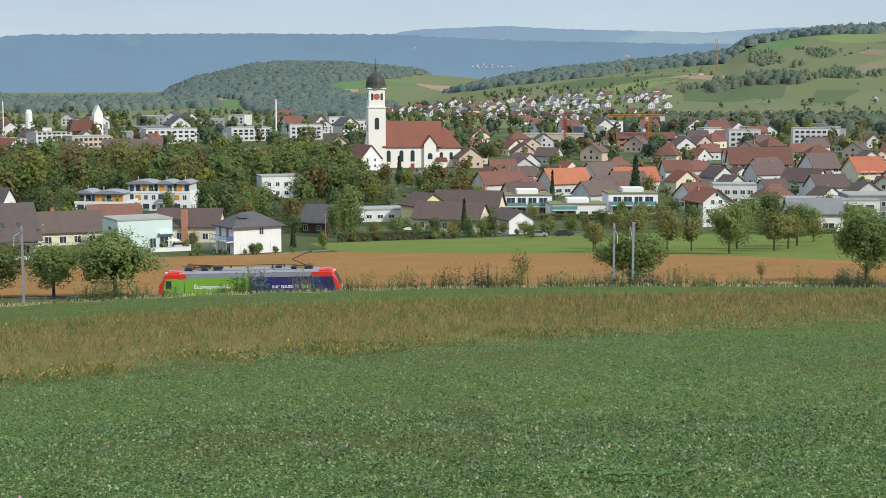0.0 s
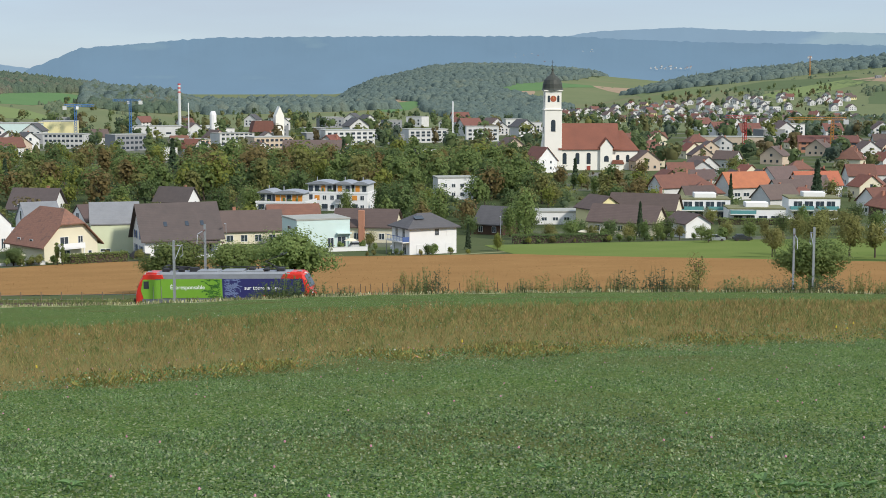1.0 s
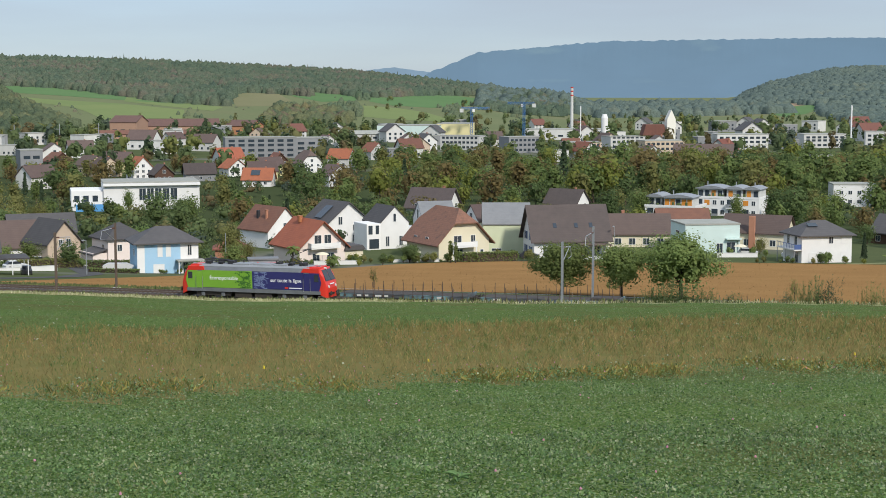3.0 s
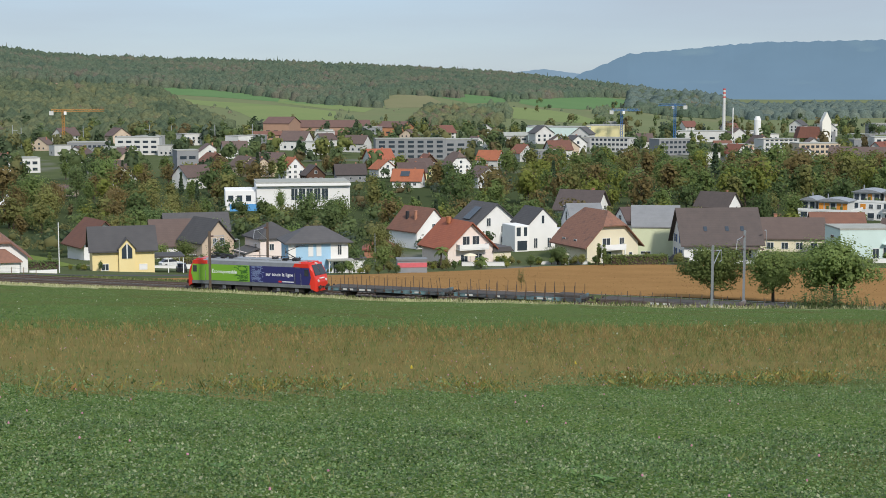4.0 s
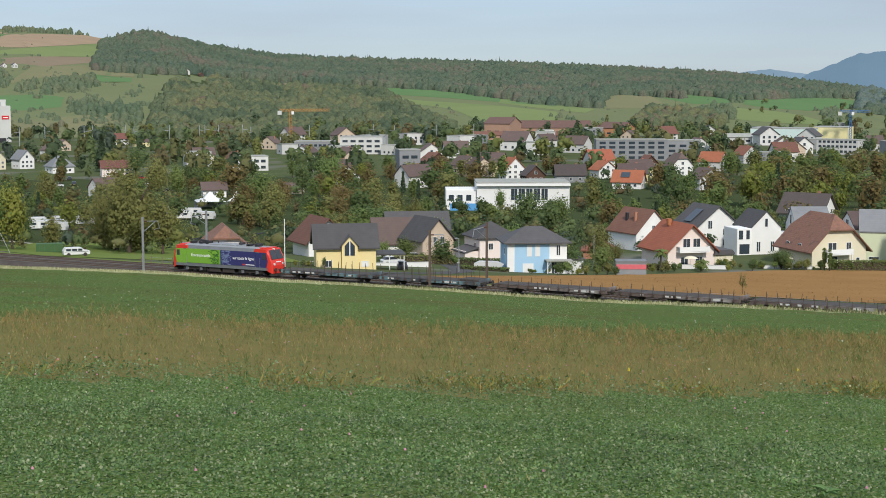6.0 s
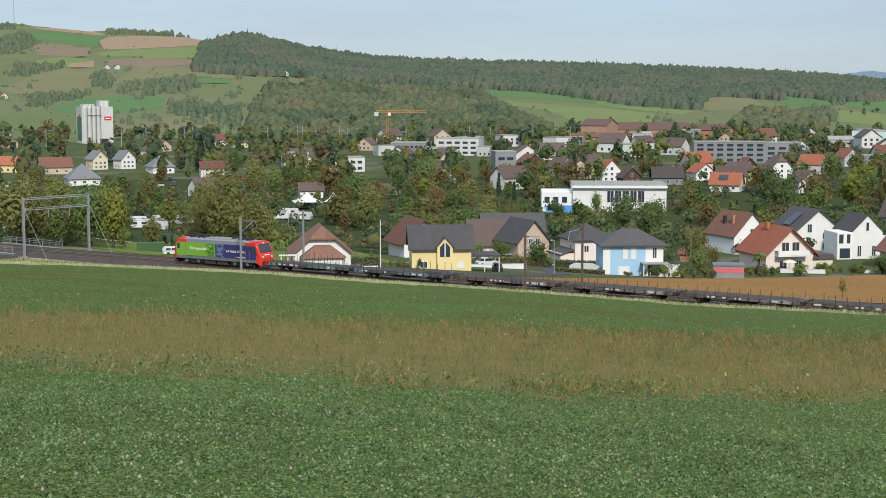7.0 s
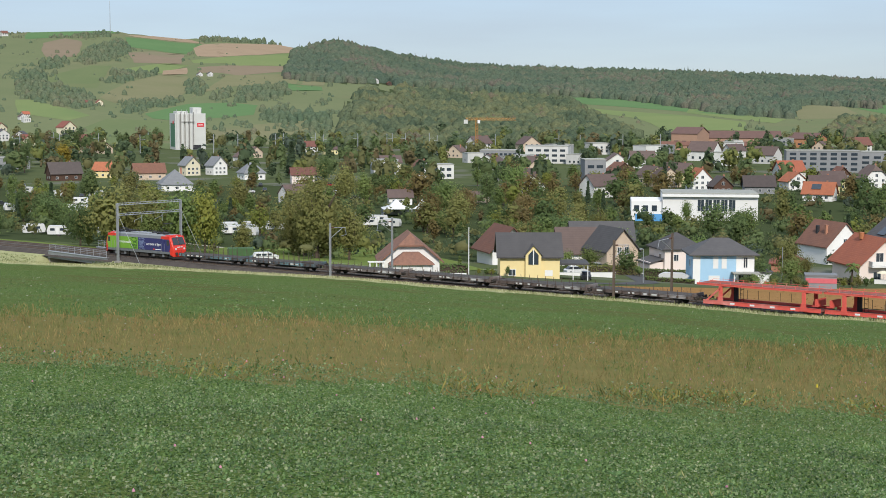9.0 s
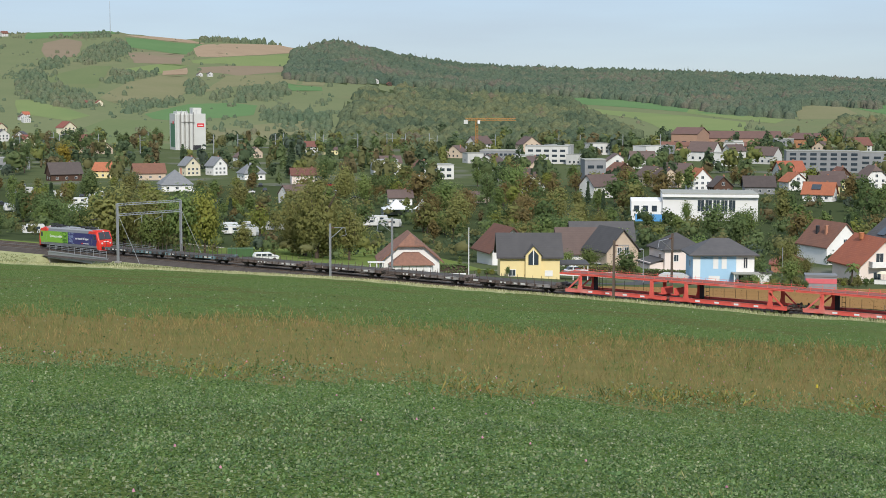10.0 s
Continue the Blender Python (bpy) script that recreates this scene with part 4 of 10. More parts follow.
def roof_shape(W, D, eave, ridge, style, along_x, over=0.55, thick=0.24):
    s = Shape()
    if style == "flat":
        s.box(-W / 2 - 0.12, W / 2 + 0.12, -D / 2 - 0.12, D / 2 + 0.12, eave + 0.003, eave + 0.35)
        return s
    a, b = (W / 2, D / 2) if along_x else (D / 2, W / 2)
    rise = (ridge - eave) / b
    lo = eave - over * rise
    q = (lambda x, y, z: (x, y, z)) if along_x else (lambda x, y, z: (-y, x, z))
    if style == "gable":
        for sgn in (1, -1):
            o = [(sgn * (b + over), lo), (0, ridge), (0, ridge + thick), (sgn * (b + over), lo + thick)]
            v = [q(x, y, z + 0.01) for x in (-a - over, a + over) for y, z in o]
            s.add(v, [(0, 1, 2, 3), (7, 6, 5, 4), (0, 4, 5, 1), (1, 5, 6, 2), (2, 6, 7, 3), (3, 7, 4, 0)])
    else:
        r = max(a - b, 0.05) if style == "hip" else a * 0.72
        A, B = a + over, b + over
        top = [(-r, 0, ridge), (r, 0, ridge)]
        if style == "halfhip":
            zc, yc = eave + (ridge - eave) * 0.55, b * 0.45
            top_v = [(-A, -B, lo), (A, -B, lo), (A, B, lo), (-A, B, lo), (-A, -yc, zc), (A, -yc, zc), (A, yc, zc), (-A, yc, zc), *top]
            v = [q(x, y, z + thick) for x, y, z in top_v] + [q(*p) for p in top_v]
            f = [(0, 1, 5, 9, 8, 4), (2, 3, 7, 8, 9, 6), (5, 6, 9), (7, 4, 8)]
            f += [tuple(i + 10 for i in reversed(k)) for k in f]
            rim = [0, 1, 5, 6, 2, 3, 7, 4]
            f += [(rim[i], rim[i] + 10, rim[(i + 1) % 8] + 10, rim[(i + 1) % 8]) for i in range(8)]
        else:
            v = [q(*p) for p in [(-A, -B, lo), (A, -B, lo), (A, B, lo), (-A, B, lo), *top]]
            f = [(0, 1, 5, 4), (2, 3, 4, 5), (1, 2, 5), (3, 0, 4), (3, 2, 1, 0)]
            k = len(v)
            v += [(x, y, z - thick) for x, y, z in v[:4]]
            f = f[:4] + [(0, k, k + 1, 1), (1, k + 1, k + 2, 2), (2, k + 2, k + 3, 3), (3, k + 3, k, 0), (k + 3, k + 2, k + 1, k)]
        s.add(v, f)
    return s


def house(x, y, bearing, turn, W, D, eave, ridge, wall, roof, style="gable", along_x=True, label="", wins=(), chimney=None, name="house", category="house",
          group="houses", over=0.55, z=None, low=-2.5, far=False):
    """A house whose front looks back along its bearing, turned by turn degrees; wins are (face, u, z, w, h[, shut])."""
    z = float(land(x, y)) if z is None else z
    TAKEN.append((x, y, 0.5 * max(W, D)))
    h = thing(name, label, category, pose(x, y, z, 0, 0, bearing + turn), group)
    part("wall", wall_shape(W, D, eave, ridge, style, along_x, low), PLASTER[wall] if isinstance(wall, str) else wall, h)
    part("roof", roof_shape(W, D, eave, ridge, style, along_x, over), ROOFS[roof] if isinstance(roof, str) else roof, h)
    for w in wins:
        if far:
            plain_window(h, *w[:5], (W, D))
        else:
            window(h, w[0], w[1], w[2], w[3], w[4], (W, D), len(w) > 5 and w[5])
    if chimney:
        cx, cy, top = chimney
        part("chimney", Shape().bevelled(cx - 0.35, cx + 0.35, cy - 0.35, cy + 0.35, eave, top, 0.05).box(cx - 0.42, cx + 0.42, cy - 0.42, cy + 0.42, top + 0.004, top + 0.12), PLASTER["brick"], h)
    return h


def grid(face, n, width, rows, w=1.1, h=1.3, shut=()):
    """Evenly spaced windows on one wall."""
    out = []
    for k, z in enumerate(rows):
        for i in range(n):
            out.append((face, (i + 0.5) / n * width - width / 2, z, w, h, (k * n + i) in shut))
    return out


def dormer(parent, x, y, z, w, h, depth, wall, roof, turn=0):
    """A gabled dormer standing in a roof."""
    d = part("dormer", Shape().prism([(-w / 2, 0), (w / 2, 0), (w / 2, h * 0.55), (0, h), (-w / 2, h * 0.55)], 0, depth), PLASTER[wall], parent)
    d.matrix_local = pose(x, y, z, 0, 0, turn)
    s = Shape()
    for sg in (1, -1):
        o = [(sg * (w / 2 + 0.25), h * 0.55 - 0.2), (0, h + 0.02), (0, h + 0.2), (sg * (w / 2 + 0.25), h * 0.55 - 0.02)]
        s.prism(o if sg < 0 else o[::-1], -0.3, depth)
    part("dormer_roof", s, ROOFS[roof], d)
    part("pane", Shape().box(-w * 0.28, w * 0.28, -0.03, 0.0, 0.25, h * 0.55), PANE, d)
    return d


def balcony(parent, face_y, x, z, w, depth, rail=None, name="balcony"):
    b = part(name, Shape().box(x - w / 2, x + w / 2, face_y - depth, face_y + 0.0, z - 0.2, z), PLASTER["white"], parent)
    s = Shape()
    for x0, x1, y0, y1 in ((x - w / 2, x + w / 2, face_y - depth, face_y - depth + 0.06), (x - w / 2, x - w / 2 + 0.06, face_y - depth + 0.06, face_y), (x + w / 2 - 0.06, x + w / 2, face_y - depth + 0.06, face_y)):
        s.box(x0, x1, y0, y1, z + 0.05, z + 1.0)
    part("railing", s, rail or METAL, b)
    return b


def skylight(parent, x, y, z, tilt, w=0.8, h=1.2):
    s = part("skylight", Shape().box(-w / 2, w / 2, -h / 2, h / 2, 0, 0.12), PANE, parent)
    s.matrix_local = pose(x, y, z, tilt, 0, 0)
    return s


# -- the near row, from the orchard round to the lane --
TEALGLASS = mat("teal_balcony_glass", (0.12, 0.30, 0.30), (0.1, 0.26, 0.26), 0.5, 0.15, spec=0.6)
ORANGE_BLIND = mat("orange_blinds", (0.65, 0.26, 0.04), (0.58, 0.23, 0.04), 1.0, 0.8)
BLUEWOOD = mat("blue_painted_wood", (0.07, 0.12, 0.28), (0.06, 0.1, 0.24), 1.0, 0.7)

h = house(66.5, 379, -10, 26, 8.6, 12, 7.2, 10.2, "white", "red", along_x=False, label="white three-storey gabled farmhouse with a red tiled roof", over=1.0,
          wins=grid("f", 3, 8.0, (1.2, 3.9), 1.2, 1.2) + grid("f", 2, 5.0, (6.3,), 1.2, 1.2) + [("f", 0, 8.3, 0.9, 0.9)] + grid("l", 3, 10, (1.2, 3.9), 1.2, 1.2), chimney=(-1.5, 3, 10.6))
h.scale = (0.86, 0.86, 0.92)
part("barn_boards", Shape().box(-4.5, -4.34, -3, 5.8, 2.5, 6.6), PLASTER["brown"], h)
h = house(82, 334, -13.9, 12, 11.5, 9, 4.6, 7.4, "white", "grey", label="white modern house with a grey metal roof and large windows",
          wins=[("f", 2.6, 0.2, 2.6, 2.3), ("f", -2.8, 0.2, 2.0, 2.2), ("r", 0, 0.6, 1.6, 1.6)])
h = house(16.5, 364, -2.6, 28, 6.6, 10, 3.6, 5.6, "white", "brown", along_x=False, label="small white gabled house with a low brown roof", wins=[("f", 0.6, 1.3, 1.6, 1.2)])
house(2, 372, -0.5, -20, 17, 9, 3.4, 7.0, "cream", "brown", label="long low house with a brown tiled roof and cream walls", wins=grid("f", 5, 15, (0.9,), 1.4, 1.5))
for x, y, W, e in ((23, 424, 14, 5.6), (36, 411, 15, 4.0), (53, 428, 14, 5.8)):
    h = house(x, y, -5, 8, W, 11, e, e, "white", "green", "flat", label="white flat-roofed terrace house with teal glass balconies", category="terrace house", group="terrace houses",
              wins=grid("f", 4, W - 2, (0.4,) if e < 5 else (0.4, 3.2), 2.4, 2.0))
    balcony(h, -5.5, -W * 0.25, 2.9, W * 0.45, 1.8, TEALGLASS)
    if e > 5:
        balcony(h, -5.5, W * 0.25, 2.9, W * 0.4, 1.8, TEALGLASS)
    part("penthouse", Shape().bevelled(-2.5, 3.5, -2, 3, e + 0.36, e + 1.6, 0.1), PLASTER["white"], h)
h = house(-40.6, 313, 7.4, 27, 12.6, 9.0, 6.2, 8.5, "white", "dark", "hip", label="white two-storey villa with a black hipped roof and a blue balcony", over=0.8,
          wins=[("f", 1.0, 4.0, 1.2, 1.5), ("f", 4.3, 4.0, 1.5, 1.5, True), ("f", -3.6, 0.1, 1.8, 2.2, True), ("f", 4.2, 0.1, 1.6, 2.2, True), ("l", 1.6, 3.5, 1.3, 2.1), ("l", -2.0, 3.5, 1.3, 2.1), ("l", 2.0, 0.2, 1.8, 2.2)])
h.scale = (0.87, 0.92, 1)
b = part("balcony", Shape().box(-8.1, -6.31, -4.4, 4.4, 2.75, 3.0), PLASTER["white"], h)
s = Shape()
for k in range(12):
    s.box(-8.1, -8.05, -4.4 + k * 0.78, -4.34 + k * 0.78, 3.0, 4.0)
part("railing", s.box(-8.12, -8.03, -4.4, 4.4, 3.95, 4.05).box(-8.1, -6.35, -4.42, -4.36, 3.0, 4.0), BLUEWOOD, b)
for y in (-4.2, 0, 4.2):
    part("post", Shape().tube((-8.0, y, -1), (-8.0, y, 2.75), 0.09), METAL, h)
part("solar_panel", Shape().box(-1.2, 1.2, -0.7, 0.7, 0, 0.08), PANE, h).matrix_local = pose(-2.6, -2.0, 7.72, 24, 0, 0)
h = house(-58.5, 348, 9.4, -14, 14.5, 9, 3.9, 7.4, "cream", "brown", label="house with a brown tiled roof and a tall brick chimney", wins=grid("f", 4, 12, (0.8,), 1.4, 1.5))
part("brick_chimney", Shape().bevelled(-0.9, 0.5, -5.3, -4.55, -2, 7.6, 0.06), PLASTER["brick"], h)
h = house(-68, 334, 11.6, 18, 13.5, 11, 6.4, 6.4, "teal", "gravel", "flat", label="mint-coloured flat-roofed house with a glazed corner", wins=[("f", 4.6, 0.2, 2.2, 2.4), ("f", 1.8, 0.2, 1.6, 2.2), ("l", 0, 4.0, 2.5, 0.9)])
h.scale = (0.92, 1, 1)
part("corner_post", Shape().box(6.3, 6.7, -5.9, -5.52, -1, 3.2), PLASTER["teal"], h)
part("canopy", Shape().box(3.2, 6.9, -6.6, -5.53, 3.2, 3.45), PLASTER["teal"], h)
h = house(-86.5, 345, 14.2, 8, 15, 11, 3.2, 7.2, "cream", "brown", label="low house with a wide brown tiled roof", wins=grid("f", 4, 13, (0.6,), 1.6, 1.6), chimney=(-3, 1, 8))
house(-79, 360, 13, 8, 12, 10, 4.0, 7.6, "white", "redbrown", label="house with a red-brown roof behind the brown one", wins=grid("f", 3, 10, (1.0,)))

# the terraced flats with orange blinds: two wings, set-back top storeys under low curved roofs
ZINC = ribbed(mat("grey_zinc_roof", (0.33, 0.34, 0.35), (0.27, 0.28, 0.29), 0.4, 0.5, 0.3), 0.6, axis="X")


def curved_roof(parent, x0, x1, y0, y1, z, rise):
    n, s = 10, Shape()
    top = [(x0 + (x1 - x0) * k / n, z + rise * math.sin(math.pi * k / n)) for k in range(n + 1)]
    part("curved_roof", s.prism([(x0, z - 0.18), (x1, z - 0.18)] + top[::-1], y0, y1), ZINC, parent)


def flats(bearing, distance, turn, W, D, storeys, sunk, label, blinds, tops):
    x, y = (float(v) for v in plan_at(bearing, distance))
    e = 2.75 * storeys
    TAKEN.append((x, y, W / 2))
    z = float(land(x, y)) - sunk
    h = thing("apartment_building", label, "apartment building", pose(x, y, z, 0, 0, bearing + turn), "apartment buildings")
    part("wall", Shape().bevelled(-W / 2, W / 2, -D / 2, D / 2, -2.5, e, 0.08), PLASTER["white"], h)
    part("parapet", Shape().box(-W / 2 - 0.1, W / 2 + 0.1, -D / 2 - 0.1, -D / 2 + 0.12, e - 0.1, e + 0.5).box(-W / 2 - 0.1, -W / 2 + 0.12, -D / 2 + 0.13, D / 2, e - 0.1, e + 0.5).box(W / 2 - 0.12, W / 2 + 0.1, -D / 2 + 0.13, D / 2, e - 0.1, e + 0.5), PLASTER["white"], h)
    part("roof", Shape().box(-W / 2 + 0.13, W / 2 - 0.13, -D / 2 + 0.13, D / 2, e + 0.004, e + 0.15), ROOFS["gravel"], h)
    n = int(W / 2.3)
    for k in range(storeys):
        for i in range(n):
            u = (i + 0.5) / n * (W - 1) - W / 2 + 0.5
            if (i + 2 * k) % 4 == 2:
                part("loggia", Shape().box(u - 0.9, u + 0.9, -D / 2 - 0.02, -D / 2 + 0.03, 2.75 * k + 0.1, 2.75 * k + 2.4), PANE, h)
                balcony(h, -D / 2, u, 2.75 * k + 0.1, 2.0, 1.1, METAL)
            elif (i, k) in blinds:
                part("blind", Shape().box(u - 0.75, u + 0.75, -D / 2 - 0.09, -D / 2 - 0.02, 2.75 * k + 0.8, 2.75 * k + 2.2), ORANGE_BLIND, h)
            else:
                window(h, "f", u, 2.75 * k + 0.8, 1.2, 1.4, (W, D))
    for k in range(storeys):
        for u in (-D * 0.3, 0.0, D * 0.3):
            window(h, "l", u, 2.75 * k + 0.8, 0.9, 1.3, (W, D))
    for x0, x1, y0, y1, orange in tops:
        p = part("set_back_storey", Shape().bevelled(x0, x1, y0, y1, e + 0.16, e + 2.5, 0.06), PLASTER["concrete"], h)
        curved_roof(p, x0 - 0.5, x1 + 0.5, y0 - 0.9, y1 + 0.4, e + 2.7, 0.75)
        m = max(2, int((x1 - x0) / 1.6))
        for i in range(m):
            u = x0 + (x1 - x0) * (i + 0.5) / m
            part("blind" if i % 3 in orange else "pane", Shape().box(u - 0.62, u + 0.62, y0 - 0.06, y0 - 0.004, e + 0.4, e + 2.1), ORANGE_BLIND if i % 3 in orange else PANE, p)
        part("vent", Shape().tube((x0 + 1.0, y1 - 1, e + 2.6), (x0 + 1.0, y1 - 1, e + 4.2), 0.16, n=8), METAL, p)
    r = random.Random(int(distance))
    for i in range(6):
        u = r.uniform(-W / 2 + 0.6, W / 2 - 0.6)
        part("planter", Shape().bevelled(u - 0.35, u + 0.35, -D / 2 + 0.25, -D / 2 + 0.7, e + 0.15, e + 0.9 + r.uniform(0, 0.7), 0.15), LEAF_BOX, h)
    return h


LEAF_BOX = mat("potted_evergreen", (0.07, 0.1, 0.04), (0.1, 0.13, 0.05), 6.0, 0.9, bump=1.0)
flats(12.6, 424, -16, 14.2, 12, 2, 1.4, "white terraced flats with a curved grey roof and orange blinds", {(1, 1), (4, 1)}, [(-2.0, 6.0, -4.6, 2.0, (0, 1)), (-7.0, -3.2, -3.0, 4.5, ())])
flats(10.55, 446, -14, 19.0, 12, 2, 0.4, "long white block of flats with set-back top storey and orange blinds", {(1, 1), (6, 1), (0, 0)}, [(-9.0, -1.5, -3.8, 4.5, (2,)), (-0.5, 4.2, -3.8, 4.5, (0,)), (5.0, 9.0, -3.8, 4.5, (0, 2))])
house(-53, 487, 6.3, 10, 13, 10, 6.8, 6.8, "white", "gravel", "flat", label="white flat-roofed apartment house among trees", wins=grid("f", 4, 11, (1.0, 3.8), 1.3, 1.3), name="apartment_building", category="apartment building", group="apartment buildings")
h = house(-30, 371, 4.8, -30, 9.5, 9.5, 2.8, 6.6, "brown", "dark", "gable", label="dark-roofed house with red painted woodwork", wins=[("f", -2.5, 0.6, 1.4, 1.5), ("f", 2, 0.6, 1.4, 1.5)], along_x=True)
h.scale = (0.85, 0.9, 1)
part("gable_boards", Shape().box(-4.98, -4.78, -2.0, 1.2, 3.2, 4.6), mat("crimson_boards", (0.30, 0.02, 0.06), rough=0.7), h)
house(-19, 404, 3.5, 6, 20, 10, 3.2, 3.2, "white", "gravel", "flat", label="long white flat-roofed building", wins=grid("f", 6, 18, (1.0,), 1.5, 1.0), name="hall", category="building")
house(7, 410, -1, -14, 18, 9, 3.8, 7.6, "cream", "brown", label="long house with a wide dark brown roof", wins=grid("f", 6, 20, (1.0,), 1.4, 1.3), chimney=(4, 1, 9.4))
house(-5, 395, 0.8, 32, 9, 9, 5, 8.0, "pale_yellow", "brown", label="pale yellow gabled house with a brown roof", along_x=False, wins=grid("f", 2, 7, (1.0, 3.4)))

# the big dark roof and its neighbours
h = house(-95, 316, 16.7, 14, 17.5, 11, 4.4, 10.9, "white", "umber", label="white farmhouse under a huge dark brown roof, with blue shutters", over=0.9,
          wins=[("l", -2.4, 3.6, 1.2, 1.7), ("l", 2.4, 3.6, 1.2, 1.7), ("l", -2.4, 0.6, 1.2, 1.7), ("l", 2.4, 0.6, 1.2, 1.7), ("l", 0, 6.6, 1.4, 1.4)] + grid("f", 5, 15, (0.9,), 1.4, 1.6))
h.scale = (0.94, 1, 1)
for u in (-3.4, -1.4, 1.4, 3.4):
    for z in (0.6, 3.6):
        part("shutter", Shape().box(-8.86, -8.79, -u - 0.33, -u + 0.33, z, z + 1.7), BLUEWOOD, h)
for x in (-3.5, 1.5, 5.0):
    skylight(h, x, -3.6, 6.85, 50)
part("porch_roof", Shape().prism([(1.0, 3.1), (8.6, 2.9), (8.6, 3.1), (1.0, 3.3)], -9.2, -5.5), ROOFS["brown"], h)
for x in (1.6, 5.0, 8.2):
    part("post", Shape().box(x - 0.09, x + 0.09, -9.0, -8.8, -1, 3.0), WOOD, h)
h = house(-110.5, 321, 18.9, 2, 10.4, 9, 6.6, 10.8, "pale_green", "grey", along_x=True, label="pale green gabled house with a grey metal roof", wins=[("f", -2.2, 0.5, 2.2, 0.7), ("l", 1.5, 6.4, 0.8, 2.2), ("l", -0.2, 6.4, 0.8, 2.2), ("l", 2, 1, 1.4, 1.4)], over=0.25)
part("terrace", Shape().box(-9.2, -4.72, -4.5, 3.5, -2, 4.2), PLASTER["pale_green"], h)
h = house(-118.5, 328, 20.0, 24, 6, 9, 6.4, 9.8, "white", "brown", along_x=True, label="narrow house with a dark roof joined to the green one", wins=[("l", 0, 6.2, 1.6, 2.0), ("f", 0, 1, 2, 1.6)], over=0.25)
h = house(-118, 304, 21.4, 30, 12.5, 14, 4.3, 10.8, "cream", "rust", "halfhip", along_x=False, label="cream house with a red-brown half-hipped roof and an arched porch", over=1.0,
          wins=[("f", -1.6, 3.4, 2.0, 2.0), ("f", 2.2, 3.4, 1.2, 2.0), ("f", -1.2, 0.3, 1.8, 2.2), ("f", 4.4, 1.0, 0.9, 1.2), ("l", 2, 3.4, 1.3, 1.5), ("l", -3, 3.4, 1.3, 1.5)])
balcony(h, -7.0, -0.6, 3.1, 6.0, 1.6, PLASTER["white"])
for x in (-3.4, 2.2):
    part("column", Shape().tube((x, -8.4, -0.6), (x, -8.4, 2.9), 0.14), PLASTER["white"], h)
h = house(-140.5, 322, 23.9, 24, 7.2, 10, 6.0, 9.6, "white", "dark", along_x=False, label="white modern twin-gabled house with roof terraces", wins=[("f", -1.8, 0.6, 1.0, 2.4), ("f", 1.6, 0.6, 1.0, 2.4), ("f", 0, 6.2, 0.8, 2.0), ("l", 0, 3.4, 1.5, 1.5)], over=0.2)
part("annex", Shape().bevelled(-7.2, -3.62, -5.5, 2.0, -2, 6.0, 0.1), PLASTER["white"], h)
for x, z, w, t_ in ((-6.3, 3.6, 1.0, 2.0), (-4.6, 3.6, 0.8, 2.0), (-5.4, 0.3, 2.4, 2.2)):
    part("pane", Shape().box(x - w / 2, x + w / 2, -5.56, -5.49, z, z + t_), PANE, h)
for x, z, w, t_ in ((5.6, 0.3, 2.6, 2.2), (4.6, 2.9, 1.2, 1.2)):
    part("pane", Shape().box(x - w / 2, x + w / 2, -6.56, -6.49, z, z + t_), PANE, h)
part("annex", Shape().bevelled(3.62, 7.6, -6.5, 2.0, -2, 4.6, 0.1), PLASTER["white"], h)
house(-131, 329, 22.2, 14, 8, 10, 6.2, 10.2, "white", "grey", along_x=True, label="white gabled house with a grey roof beside its twin", wins=[("l", 0, 6.4, 1.4, 2.2), ("f", 0, 1.5, 1.4, 2)], over=0.2)
h = house(-156, 328, 25.8, 30, 12.5, 11, 4.8, 9.8, "white", "dark", along_x=False, label="white gabled house with a dark roof and solar panels", over=0.7,
          wins=[("f", -2.2, 4.6, 1.2, 2.0), ("f", 2.2, 3.0, 2.0, 1.6), ("f", 2.2, 0.5, 2.0, 1.6)])
part("solar_panel", Shape().box(-2.2, 2.2, -1.6, 1.6, 0, 0.08), PANE, h).matrix_local = pose(-3.5, 0, 7.5, 0, -38.7, 0)
h = house(-142.5, 286, 26.6, 26, 14.0, 12, 3.9, 8.9, "pink", "orange", along_x=False, label="pale pink house with an orange roof and recessed balcony", over=1.0,
          wins=[("f", -2, 0.3, 2.2, 2.1), ("f", 2.4, 0.3, 2.2, 2.1)] + [("f", -1.4, 4.2, 2.2, 2.0), ("f", 1.6, 4.2, 2.2, 2.0)])
h.scale = (0.76, 1.05, 1)
balcony(h, -6.0, 0, 3.6, 9.0, 1.7, PLASTER["white"])
part("vent_cowl", Shape().tube((-1.4, 2, 8.2), (-1.4, 2, 9.6), 0.5, 0.75, 12), mat("orange_chimney_pot", (0.5, 0.2, 0.09), rough=0.8), h)
part("garage", Shape().box(7.02, 12.6, -6.0, 1.0, -2, 2.6), PLASTER["cream"], h)
part("garage_roof", Shape().prism([(6.6, 2.6), (13.2, 2.6), (12.2, 3.6), (7.03, 3.6)], -6.5, 1.5), ROOFS["dark"], h)
h = house(-167, 315, 28.4, 34, 12, 13, 4.2, 9.2, "white", "redbrown", along_x=False, label="house with a large red-brown roof and white gable", wins=[("f", 0, 4.6, 1.2, 1.2), ("f", -2.5, 1, 1.2, 1.4), ("f", 2.5, 1, 1.6, 1.4)], chimney=(-3.2, -2.4, 8.6))
h.scale = (0.8, 0.9, 1)
part("chimney_pot", Shape().bevelled(-3.6, -2.8, 1.0, 1.8, 4.2, 8.4, 0.05), DARKMETAL, h)

